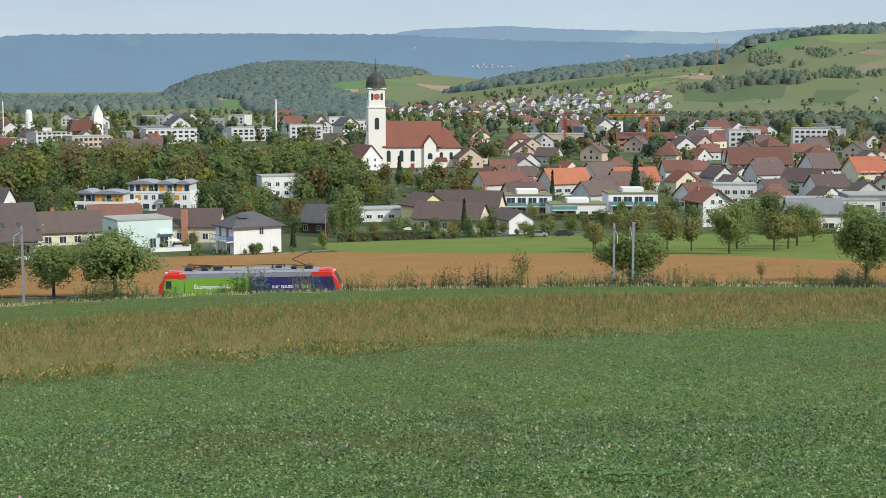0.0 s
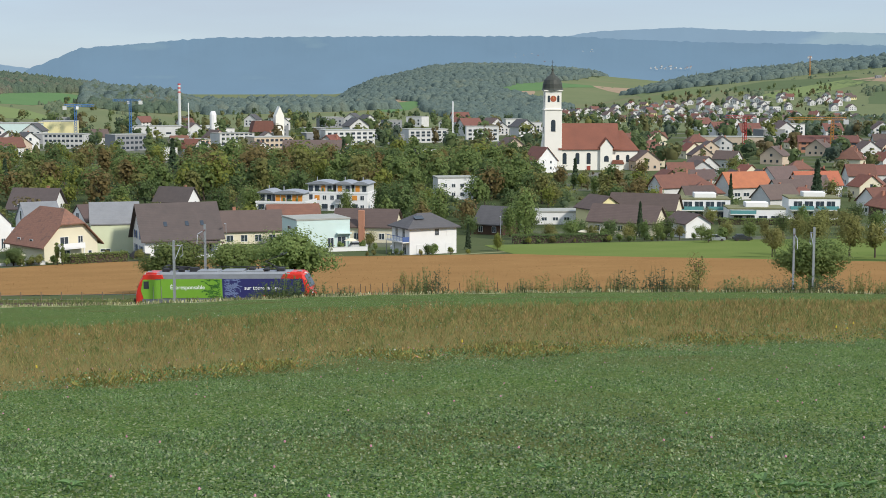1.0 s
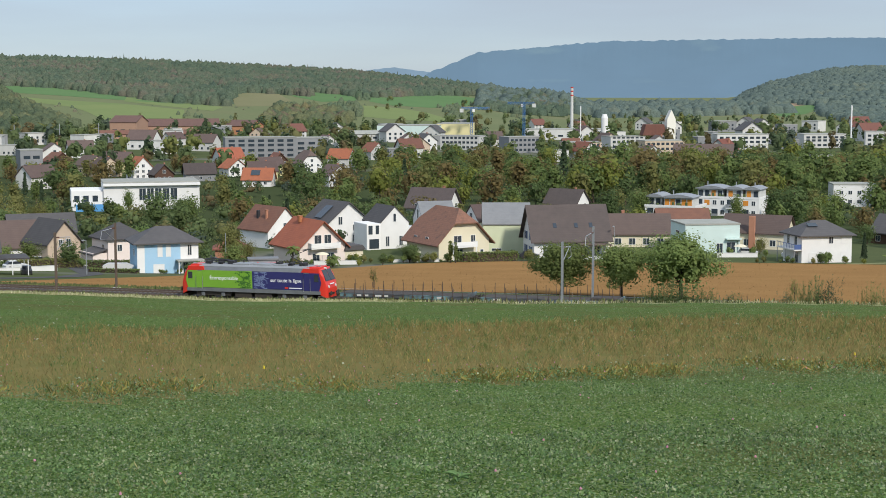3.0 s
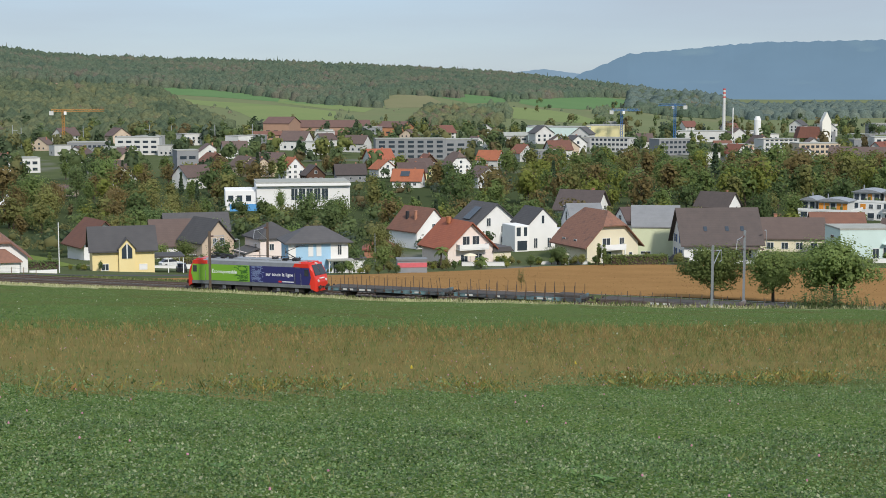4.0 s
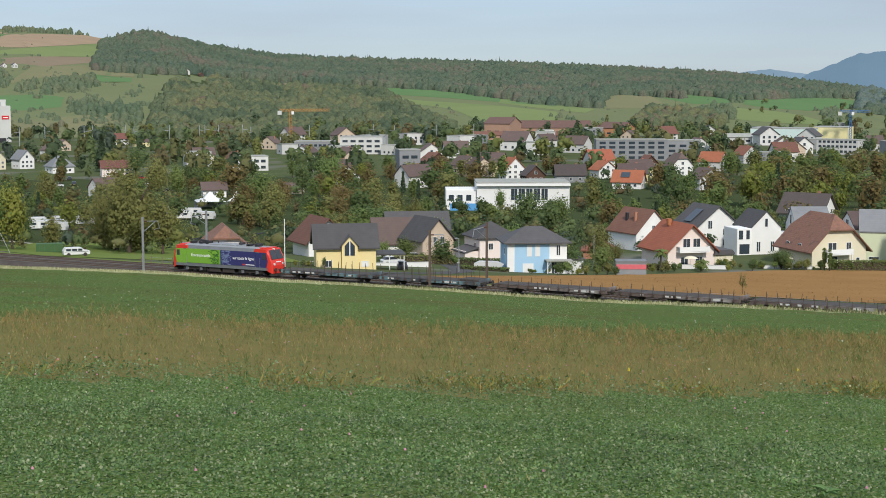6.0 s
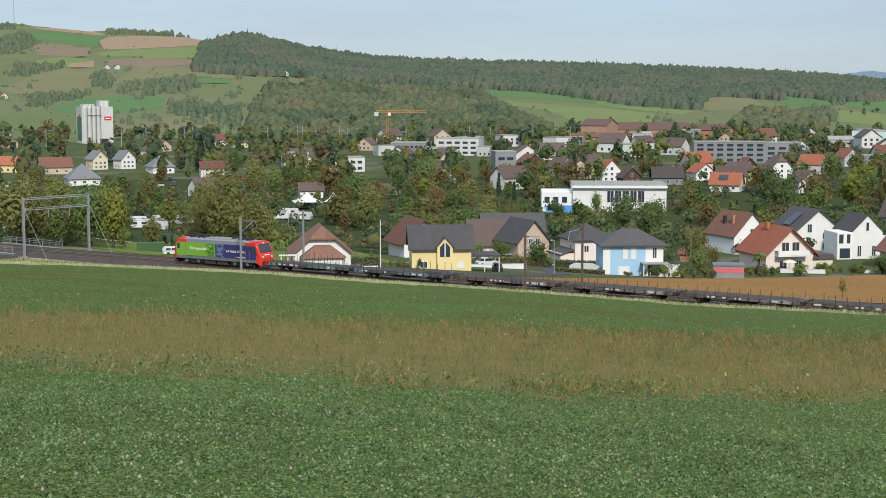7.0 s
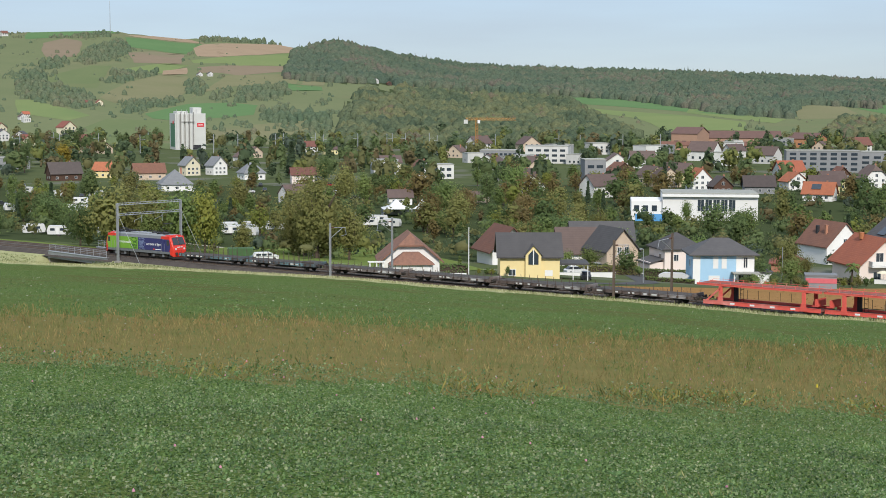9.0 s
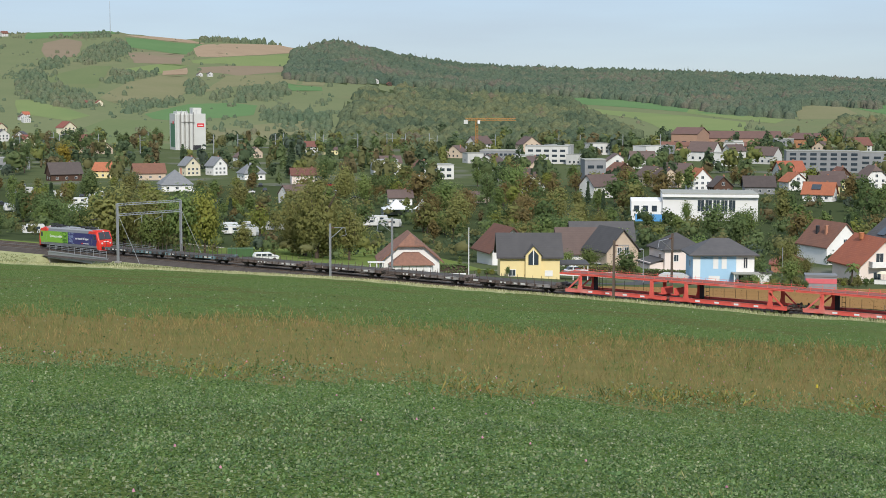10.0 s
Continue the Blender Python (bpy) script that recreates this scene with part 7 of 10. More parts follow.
# tall weeds of the railway bank
for i, colour in enumerate(("dark", "olive", "fir")):
    r = np.random.RandomState(160 + i)
    t = thing("weed_clump", "clump of tall thin " + {"fir": "deep green", "olive": "dry olive", "dark": "dark green"}[colour] + " weeds on the railway bank", "weeds", Matrix.Translation((0, -10 - i, -300)), "weeds on the bank")
    n = 34
    foot, lean, top = r.normal(0, 1.6, (n, 2)), r.normal(0, 0.09, (n, 2)), 10 * r.uniform(0.35, 1.0, n) * np.exp(-0.04 * r.rand(n))
    v = []
    for j in range(n):
        (fx, fy), (lx, ly), h = foot[j], lean[j], top[j]
        v.append([(fx - 0.06, fy, -1.0), (fx + 0.06, fy, -1.0), (fx + lx * h + 0.03, fy + ly * h, h), (fx + lx * h - 0.03, fy + ly * h, h)])
        for k in range(12):
            f, a, w = r.uniform(0.1, 1.0), r.uniform(0, 6.28), r.uniform(0.45, 1.0)
            px, py, pz = fx + lx * h * f, fy + ly * h * f, h * f
            c, d = math.cos(a) * w, math.sin(a) * w
            v.append([(px, py, pz), (px + c * 0.5 - d * 0.2, py + d * 0.5 + c * 0.2, pz + 0.45 * w), (px + c, py + d, pz + 0.5 * w), (px + c * 0.5 + d * 0.2, py + d * 0.5 - c * 0.2, pz + 0.2 * w)])
    v = np.array(v).reshape(-1, 3)
    part("stem_tuft", raw_mesh("stem_tuft", v, np.arange(len(v)).reshape(-1, 4), [LEAF[colour]]), LEAF[colour], t)
    KINDS["weed" + str(i)] = t


def plant(key, x, y, height, spread=1.0, z=None, turn=None):
    z = float(land(x, y)) if z is None else z
    turn = (x * 37.7 + y * 11.3) % 360 if turn is None else turn
    k = height / 10
    return copy_thing(KINDS[key], pose(x, y, z - 0.05, 0, 0, turn) @ Matrix.Diagonal((k * spread, k * spread, k, 1)))


# ---- single trees along the line, in the orchard and in the gardens ----
# views that stay open: bearing, half width, nearest and farthest distance
OPEN = [(1.1, 2.0, 560, 650), (2.6, 0.8, 560, 660), (11.6, 2.2, 360, 440), (6.3, 0.8, 400, 485), (32.8, 2.9, 345, 462), (28.2, 1.4, 640, 790), (51.95, 0.9, 880, 1060), (22.2, 2.0, 820, 1050), (-4.5, 3.0, 350, 430), (-10, 0.7, 330, 382), (33.1, 0.8, 900, 1140), (38.4, 0.9, 760, 860), (32.4, 1.5, 480, 600), (30.7, 1.0, 470, 600), (29.3, 0.7, 520, 615), (28.4, 0.9, 440, 550), (27.2, 1.4, 560, 640), (21.8, 0.8, 390, 440), (16.6, 0.9, 400, 450), (54.3, 1.0, 540, 610), (52.2, 1.1, 590, 665), (49.6, 0.8, 640, 694), (47.6, 0.8, 600, 660), (43.9, 0.8, 470, 525), (56.5, 0.8, 620, 690), (41.0, 0.6, 480, 535), (44.1, 0.9, 345, 490), (50.2, 0.75, 300, 425), (56.3, 0.8, 360, 480), (52.5, 0.9, 480, 600), (51.4, 1.0, 660, 720), (44.0, 0.6, 490, 520)]


def clear_view(b, d):
    return not any(abs(b - c) < w and lo < d < hi for c, w, lo, hi in OPEN)


for key, x, y, height, spread in (
        ("cherry", -38.5, 176.0, 9.4, 1.25), ("cherry", -46.6, 179.0, 7.8, 1.1), ("cherry", -55.0, 181.5, 8.0, 1.3), ("sapling", 9.6, 183, 5.4, 0.8), ("sapling", 38.6, 182, 3.0, 0.7),
        ("cherry", 22.0, 177, 7.8, 1.35), ("cherry", 50.0, 177, 10.2, 1.0), ("sapling", -26, 181, 3.4, 0.6), ("sapling", -83, 186, 3.6, 0.5), ("lime", -25.4, 317.5, 4.8, 0.8), ("fir", -32.3, 322.9, 5.6, 0.8),
        # orchard
        ("apple", 40.1, 268.5, 9.2, 0.9), ("cherry", 49.2, 258, 10.2, 0.9), ("apple", 58.2, 263.7, 8.2, 1.0), ("apple", 45, 272, 7.5, 0.9), ("oak", 54, 276, 9.6, 0.9), ("apple", 62, 270, 7.6, 1.0), ("oak3", 36, 285, 9.0, 0.9), ("cherry", 66, 280, 9.5, 0.9), ("apple", 28, 280, 6.5, 1.0), ("oak3", 72, 292, 7.5, 0.9), ("apple", 30, 295, 6, 0.9),
        ("shrub2", -236, 352, 7.5, 0.9), ("shrub", -228, 345, 7.0, 1.0), ("shrub2", -200, 330, 8.0, 0.9), ("shrub2", -205, 338, 9.0, 0.9), ("oak", 69, 343, 11, 1.1), ("oak2", 76, 352, 11.5, 1.0), ("oak3", 40, 345, 7.5, 0.9), ("oak3", 46, 352, 8.5, 1.0), ("oak", 20, 342, 4.5, 1.1), ("fir", 58, 455, 15, 0.9), ("fir", 34, 470, 10, 0.6),
        # before and between the near houses
        ("ash", -21.9, 352, 14.5, 0.9), ("ash3", -28, 384, 12, 0.9), ("oak2", -58, 400, 14, 1.0), ("ash3", -64, 405, 13, 0.9), ("ash", -47, 395, 13, 0.9), ("ash2", -50, 380, 10, 0.9), ("ash", -75, 410, 9.5, 0.9), ("oak2", -108, 400, 11, 1.0), ("oak", -102, 412, 11, 1.0),
        ("round", -120.6, 289.0, 4.9, 1.4), ("poplar", -111.9, 290, 5.0, 1.1), ("poplar", -110.4, 289, 4.8, 1.1), ("shrub", -122, 292, 2.2, 1.0), ("shrub3", -117, 289, 2.0, 1.1), ("shrub3", -104, 297, 3.0, 1.1), ("shrub", -101, 299, 2.8, 1.2), ("shrub3", -98, 300, 3.0, 1.0), ("shrub", -106, 295, 2.6, 1.0),
        ("oak3", -153, 278.2, 5.4, 0.9), ("shrub3", -129, 284, 2.3, 1.0), ("shrub", -133, 286, 2.0, 1.0), ("shrub", -126, 288, 2.4, 1.0), ("shrub2", -164.4, 249.2, 1.8, 0.5), ("shrub2", -169, 247.5, 1.9, 1.0), ("shrub2", -167.5, 248.2, 1.8, 1.0), ("shrub2", -166, 248.6, 1.8, 1.0), ("shrub", -141, 236, 1.6, 1.0), ("shrub3", -137, 238, 2.2, 1.0), ("shrub", -145.5, 233, 1.1, 1.4), ("shrub3", -133, 262, 3.0, 1.0),
        ("shrub2", -164.2, 196.4, 2.1, 0.6), ("poplar", -172.5, 193.4, 3.2, 1.2), ("oak", -184, 246, 6.2, 1.1), ("oak", -187, 242, 5.2, 1.1), ("shrub", -178, 252, 2.4, 1.2), ("shrub2", -44, 303, 1.5, 1.1), ("shrub3", -40, 302.5, 1.7, 0.9), ("shrub", -37.5, 303, 1.6, 0.9), ("shrub", -34, 304, 2.2, 1.0), ("oak3", -55, 330, 4.5, 0.9), ("shrub", -60, 322, 2.4, 1.1),
        ("shrub", -3, 352, 3.4, 1.3), ("oak2", -9, 356, 5.5, 1.0), ("oak", 3, 354, 5.5, 0.9), ("oak", 9, 350, 6.0, 0.8), ("shrub3", -15, 349, 3.0, 1.3), ("shrub", 24, 352, 3.5, 1.2), ("fir", 5, 361, 8.5, 0.7),
        # willows and the hedge by the bridge
        ("willow", -219, 203.0, 19.5, 0.95), ("willow", -229, 209, 19.0, 0.95), ("ash2", -214, 207, 12.5, 0.9), ("willow", -236, 214, 15, 0.95), ("oak3", -244, 171.5, 14.6, 1.0), ("oak3", -240, 180, 14.6, 1.0), ("oak", -232, 180, 15.2, 0.85), ("willow", -248, 178, 15.0, 1.0), ("lime", -229, 183, 14.8, 0.7), ("oak2", -250, 169, 9.5, 0.9), ("oak", -237, 176, 9.0, 0.9), ("ash2", -226, 190, 8.0, 1.0),
        ("oak2", -375, 241, 11, 1.0), ("fir", -384, 250, 11, 0.9), ("oak", -316, 348, 14.5, 1.1), ("oak2", -322, 352, 12, 1.0), ("beech", -306, 346, 12, 1.0), ("oak3", -268, 340, 13, 1.1), ("beech", -275, 338, 11.5, 1.0), ("willow", -247, 335, 8.5, 1.0), ("shrub2", -243, 352, 6.0, 0.95), ("ash", -246, 376, 8.4, 0.9), ("oak", -208, 345, 11, 1.2), ("oak2", -214, 340, 12, 1.1), ("lime", -196, 352, 7, 1.0), ("gold", -189, 345, 6.5, 1.2)):
    plant(key, x, y, height, spread)
rng = np.random.RandomState(5)
BELT = []
# tree belts: bearings, distances, number, heights, kinds
for b0, b1, d0, d1, number, h0, h1, kinds in (
        (-16, -12, 330, 380, 5, 5, 9, ("oak", "oak3")),
        (3, 16, 470, 610, 112, 11, 17, ("oak", "oak2", "oak3", "beech", "ash", "ash2", "ash3", "oak2")),
        (16, 30, 440, 600, 105, 8, 14, ("oak", "oak2", "oak3", "ash", "ash3", "beech", "gold", "ash2", "oak3", "lime", "oak", "oak", "ash2")),
        (29, 36, 315, 380, 16, 6, 10, ("oak", "oak2", "oak3", "ash", "ash3")),
        (30, 44, 350, 500, 52, 7, 12, ("oak", "oak3", "beech", "oak2", "ash2")),
        (44, 60, 350, 470, 46, 7, 12, ("oak", "oak2", "ash3", "oak3", "fir")),
        (-1.5, 3.5, 430, 565, 34, 6, 11, ("oak", "oak2", "ash", "oak3", "ash3")),
        (-16.5, -2, 450, 650, 24, 6, 11, ("oak", "oak2", "fir", "ash3", "oak3", "lime"))):
    for k in range(number):
        b, d = rng.uniform(b0, b1), math.sqrt(rng.uniform(d0 ** 2, d1 ** 2))
        x, y = (float(v) for v in plan_at(b, d))
        if not (clear_view(b, d) and free(x, y, 2.0)):
            continue
        if d > 400:
            BELT.append((x, y, rng.uniform(h0, h1)))
        else:
            plant(kinds[rng.randint(len(kinds))], x, y, rng.uniform(h0, h1), rng.uniform(0.9, 1.2))
# bushes and tall weeds on the bank of the cutting
for x, height, spread in ((-34.5, 1.7, 1.1), (-32.8, 2.1, 1.0), (-31, 2.0, 1.1), (-29.3, 1.5, 1.1), (-20.5, 1.8, 0.6), (-19, 2.4, 0.5), (-17.6, 2.2, 0.6), (-13.7, 2.0, 0.5), (-12.6, 1.6, 0.7), (-9.6, 1.5, 0.7), (-7.6, 1.8, 0.8), (-5.4, 1.5, 0.5),
                          (-3.6, 2.1, 0.6), (-2.6, 1.4, 0.8), (0.2, 2.0, 0.9), (1.2, 1.5, 0.7), (3.6, 2.1, 0.9), (4.6, 1.5, 0.9), (6.9, 2.2, 0.9), (5.8, 1.3, 1.2), (10.6, 1.7, 1.1), (12.0, 1.5, 1.2), (13.6, 1.3, 1.1), (15.2, 1.6, 1.1), (17.0, 1.7, 1.2), (18.6, 1.6, 1.1), (20.4, 1.5, 1.2), (22.4, 1.9, 1.0)):
    for dx in (-0.5, 0.4):
        plant("weed" + str(int(abs(x * 7 + dx * 10)) % 3), x + dx, 143.9, height * (1.45 + 0.3 * dx), spread * 1.1, z=float(land(x + dx, 143.9)) - 0.2)
for k in range(50):
    plant("weed" + str(k % 3), rng.uniform(23, 80), rng.uniform(143.6, 144.2), rng.uniform(1.4, 2.8), rng.uniform(0.7, 1.3))
for k in range(60):
    plant("weed" + str(k % 3), rng.uniform(-36, 80), rng.uniform(143.4, 144.4), rng.uniform(0.7, 1.6), rng.uniform(0.9, 1.6))
for k in range(14):
    plant(("shrub3", "shrub", "shrub2")[rng.randint(3)], rng.uniform(-24, 80), rng.uniform(159.5, 163), rng.uniform(0.8, 1.6), rng.uniform(0.6, 1.1))
# garden shrubs along the near row of houses
for xa, ya, xb, yb, number in ((-132, 282, -97, 300, 38), (-97, 301, -52, 322, 26), (-175, 247, -133, 268, 24), (-160, 230, -136, 244, 18), (-52, 303, -30, 308, 12), (-24, 340, 24, 352, 22), (-140, 268, -128, 284, 12), (-178, 190, -166, 197, 6), (-190, 236, -176, 246, 10)):
    for k in range(number):
        f = rng.rand()
        plant(("shrub3", "shrub", "shrub2", "shrub", "shrub4")[rng.randint(5)], xa + (xb - xa) * f, ya + (yb - ya) * f + rng.uniform(-1.5, 2.5), rng.uniform(0.8, 1.5 if xa < -150 else 2.8), rng.uniform(0.7, 1.3))
# taller garden bushes between the blue house and its neighbours
for b, d, key, height in ((31.0, 268, "shrub2", 2.6), (30.6, 272, "shrub", 3.0), (30.2, 270, "shrub4", 1.8), (29.9, 276, "shrub2", 3.2), (29.5, 272, "shrub", 2.2), (29.1, 280, "shrub3", 2.8), (28.8, 276, "shrub2", 2.0), (30.4, 284, "oak2", 6.0), (29.3, 296, "oak", 6.5), (27.4, 296, "shrub4", 1.7), (26.6, 298, "shrub2", 2.2), (25.6, 300, "shrub", 2.0), (24.6, 304, "shrub4", 1.8), (23.7, 306, "shrub2", 2.6), (22.9, 312, "shrub", 2.2), (35.4, 300, "oak2", 6.4), (34.9, 296, "shrub", 2.6), (36.2, 304, "shrub2", 2.4)):
    px, py = (float(v) for v in plan_at(b, d))
    if free(px, py, -1.0):
        plant(key, px, py, height, 1.1)
# trees in the gardens behind the meadow
for x, y, height, key in ((-16, 350, 5.0, "oak3"), (-11, 352, 6.5, "oak"), (-6, 349, 4.5, "apple"), (-2, 353, 6.0, "oak2"), (2, 350, 4.6, "oak3"), (6, 352, 5.6, "ash"), (11, 354, 6.4, "oak2"), (14, 351, 4.2, "apple"), (19, 352, 4.6, "oak"), (25, 356, 5.4, "oak3"), (30, 352, 6.0, "oak"), (34, 360, 5.2, "ash2"), (39, 366, 6.6, "oak2"), (46, 372, 6.4, "oak"), (54, 370, 7.2, "oak3"),
                          (60, 362, 8.0, "oak"), (77, 356, 9.0, "oak2"), (86, 352, 8.6, "oak"), (92, 360, 9.4, "oak3"), (-26, 361, 9.5, "ash"), (-36, 366, 6.0, "oak2"), (-47, 350, 5.0, "oak3"), (-22, 372, 8.0, "oak2"), (12, 392, 6.0, "oak"), (24, 402, 5.5, "oak3"), (48, 404, 6.5, "ash"), (62, 404, 7.0, "oak2")):
    plant(key, x, y, height, 1.05)
# the large trees between the caravans, the playground and the town: bearing, distance, height, spread
for key, b, d, height, spread in (
        ("oak2", 57.87, 760, 18, 0.62), ("fir", 58.3, 760, 15, 1.0), ("gold", 56.46, 800, 15, 1.25), ("oak2", 56.0, 950, 19, 0.72), ("ash3", 57.94, 450, 12.4, 1.0), ("ash3", 57.33, 440, 10.6, 1.15), ("ash3", 55.5, 540, 14.4, 1.05), ("oak3", 54.1, 560, 12.4, 0.85), ("ash2", 53.6, 540, 9.5, 1.2),
        ("oak2", 51.5, 470, 12.6, 0.7), ("oak3", 50.05, 480, 13.4, 0.85), ("lime", 51.85, 400, 9, 0.85), ("fir", 48.1, 700, 17, 1.15), ("fir", 47.66, 712, 15.5, 1.1), ("oak3", 46.1, 520, 16.8, 0.85), ("ash", 45.4, 530, 13, 1.1), ("oak2", 46.9, 650, 15.5, 0.75), ("ash3", 44.7, 560, 10.5, 1.2), ("ash3", 45.0, 580, 10.5, 1.1),
        ("beech", 42.85, 440, 12.6, 0.9), ("oak3", 41.75, 430, 12.8, 0.95), ("oak", 42.3, 412, 8.2, 0.95), ("oak2", 40.5, 440, 8.5, 0.8), ("oak2", 40.7, 520, 14.2, 0.72), ("oak", 39.6, 540, 17, 0.85), ("lime", 38.4, 560, 11.5, 0.9), ("beech", 39.35, 450, 11, 0.8)):
    plant(key, *(float(v) for v in plan_at(b, d)), height, spread)
for x, y, height, key in ((-331, 215, 11.5, "oak2"), (-322, 224, 11.0, "oak2"), (-345, 228, 10.0, "oak"), (-338, 240, 9.0, "fir"), (-300, 222, 8.0, "oak3"), (-290, 232, 9.0, "oak"), (-262, 196, 10.5, "oak3"), (-268, 204, 11.0, "oak"), (-255, 190, 11.5, "willow")):
    plant(key, x, y, height, 1.05)


# ---- the train: all built with the rail top at z = 0, x along the train, its front towards -x ----
RED = mat("signal_red_paint", (0.62, 0.035, 0.02), (0.54, 0.03, 0.018), 0.6, 0.35, spec=0.5)
LIMEP = mat("lime_green_livery", (0.15, 0.32, 0.03), (0.18, 0.36, 0.04), 0.25, 0.35, spec=0.5)
NAVY = mat("dark_blue_livery", (0.022, 0.022, 0.105), (0.03, 0.03, 0.13), 0.25, 0.35, spec=0.5)
LGREY = mat("loco_grey_paint", (0.16, 0.17, 0.18), (0.11, 0.115, 0.12), 1.2, 0.6)
RGREY = mat("loco_roof_grey", (0.27, 0.285, 0.30), (0.21, 0.22, 0.235), 0.8, 0.55)
UNDER = mat("underframe_grime", (0.035, 0.03, 0.028), (0.06, 0.05, 0.042), 2.0, 0.85)
GLASSB = mat("black_cab_glass", (0.03, 0.035, 0.042), (0.045, 0.05, 0.058), 1.0, 0.1, spec=0.45)
WHITEP = mat("white_lettering", (0.8, 0.8, 0.8), (0.74, 0.74, 0.74), 1.0, 0.5)
DULLWHITE = mat("grimy_white_marking", (0.62, 0.61, 0.58), (0.48, 0.47, 0.45), 1.5, 0.7)
LAMPG = mat("lamp_glass", (0.6, 0.6, 0.58), (0.5, 0.5, 0.48), 1.0, 0.15, spec=0.6)


def wheelset(parent, x, r=0.55, width=1.5):
    w = part("wheelset", Shape().tube((x, -0.85, r), (x, 0.85, r), 0.09, n=8), UNDER, parent)
    for y in (-0.82, 0.68):
        part("wheel", Shape().tube((x, y, r), (x, y + 0.14, r), r, n=20).tube((x, y - 0.01, r), (x, y + 0.15, r), r * 0.72, n=14), UNDER, w)
    return w


def buffers(parent, x, sign):
    for y in (-0.88, 0.88):
        part("buffer", Shape().tube((x, y, 1.05), (x + sign * 0.5, y, 1.05), 0.1, n=10).tube((x + sign * 0.5, y, 1.05), (x + sign * 0.58, y, 1.05), 0.24, n=14), UNDER, parent)
    part("coupling", Shape().box(min(x, x + sign * 0.5), max(x, x + sign * 0.5), -0.1, 0.1, 0.9, 1.1), UNDER, parent)


def loft(stations):
    """A body from cross-sections, each (x, half width, bottom, shoulder, top, top half width)."""
    s, v = Shape(), []
    for x, w, b, sh, t, tw in stations:
        v += [(x, -w, b), (x, -w, sh), (x, -tw, t), (x, tw, t), (x, w, sh), (x, w, b)]
    n = len(stations)
    f = [(i * 6 + j, i * 6 + (j + 1) % 6, (i + 1) * 6 + (j + 1) % 6, (i + 1) * 6 + j) for i in range(n - 1) for j in range(6)]
    f += [tuple(range(5, -1, -1)), tuple(range((n - 1) * 6, n * 6))]
    return s.add(v, f)


def lettering(parent, text, x, z, size, y=-1.518, name="lettering"):
    c = bpy.data.curves.new("lettering", "FONT")
    c.body, c.size, c.extrude = text, size, 0.004
    c.offset = 0.004
    o = bpy.data.objects.new("lettering", c)
    scene.collection.objects.link(o)
    me = bpy.data.meshes.new_from_object(o.evaluated_get(bpy.context.evaluated_depsgraph_get()))
    bpy.data.objects.remove(o)
    t = part(name, me, WHITEP, parent, "white sans-serif slogan reading " + text)
    if not me.materials:
        me.materials.append(WHITEP)
    me.materials[0] = WHITEP
    t.matrix_local = pose(x, y, z, 90, 0, 0)
    return t


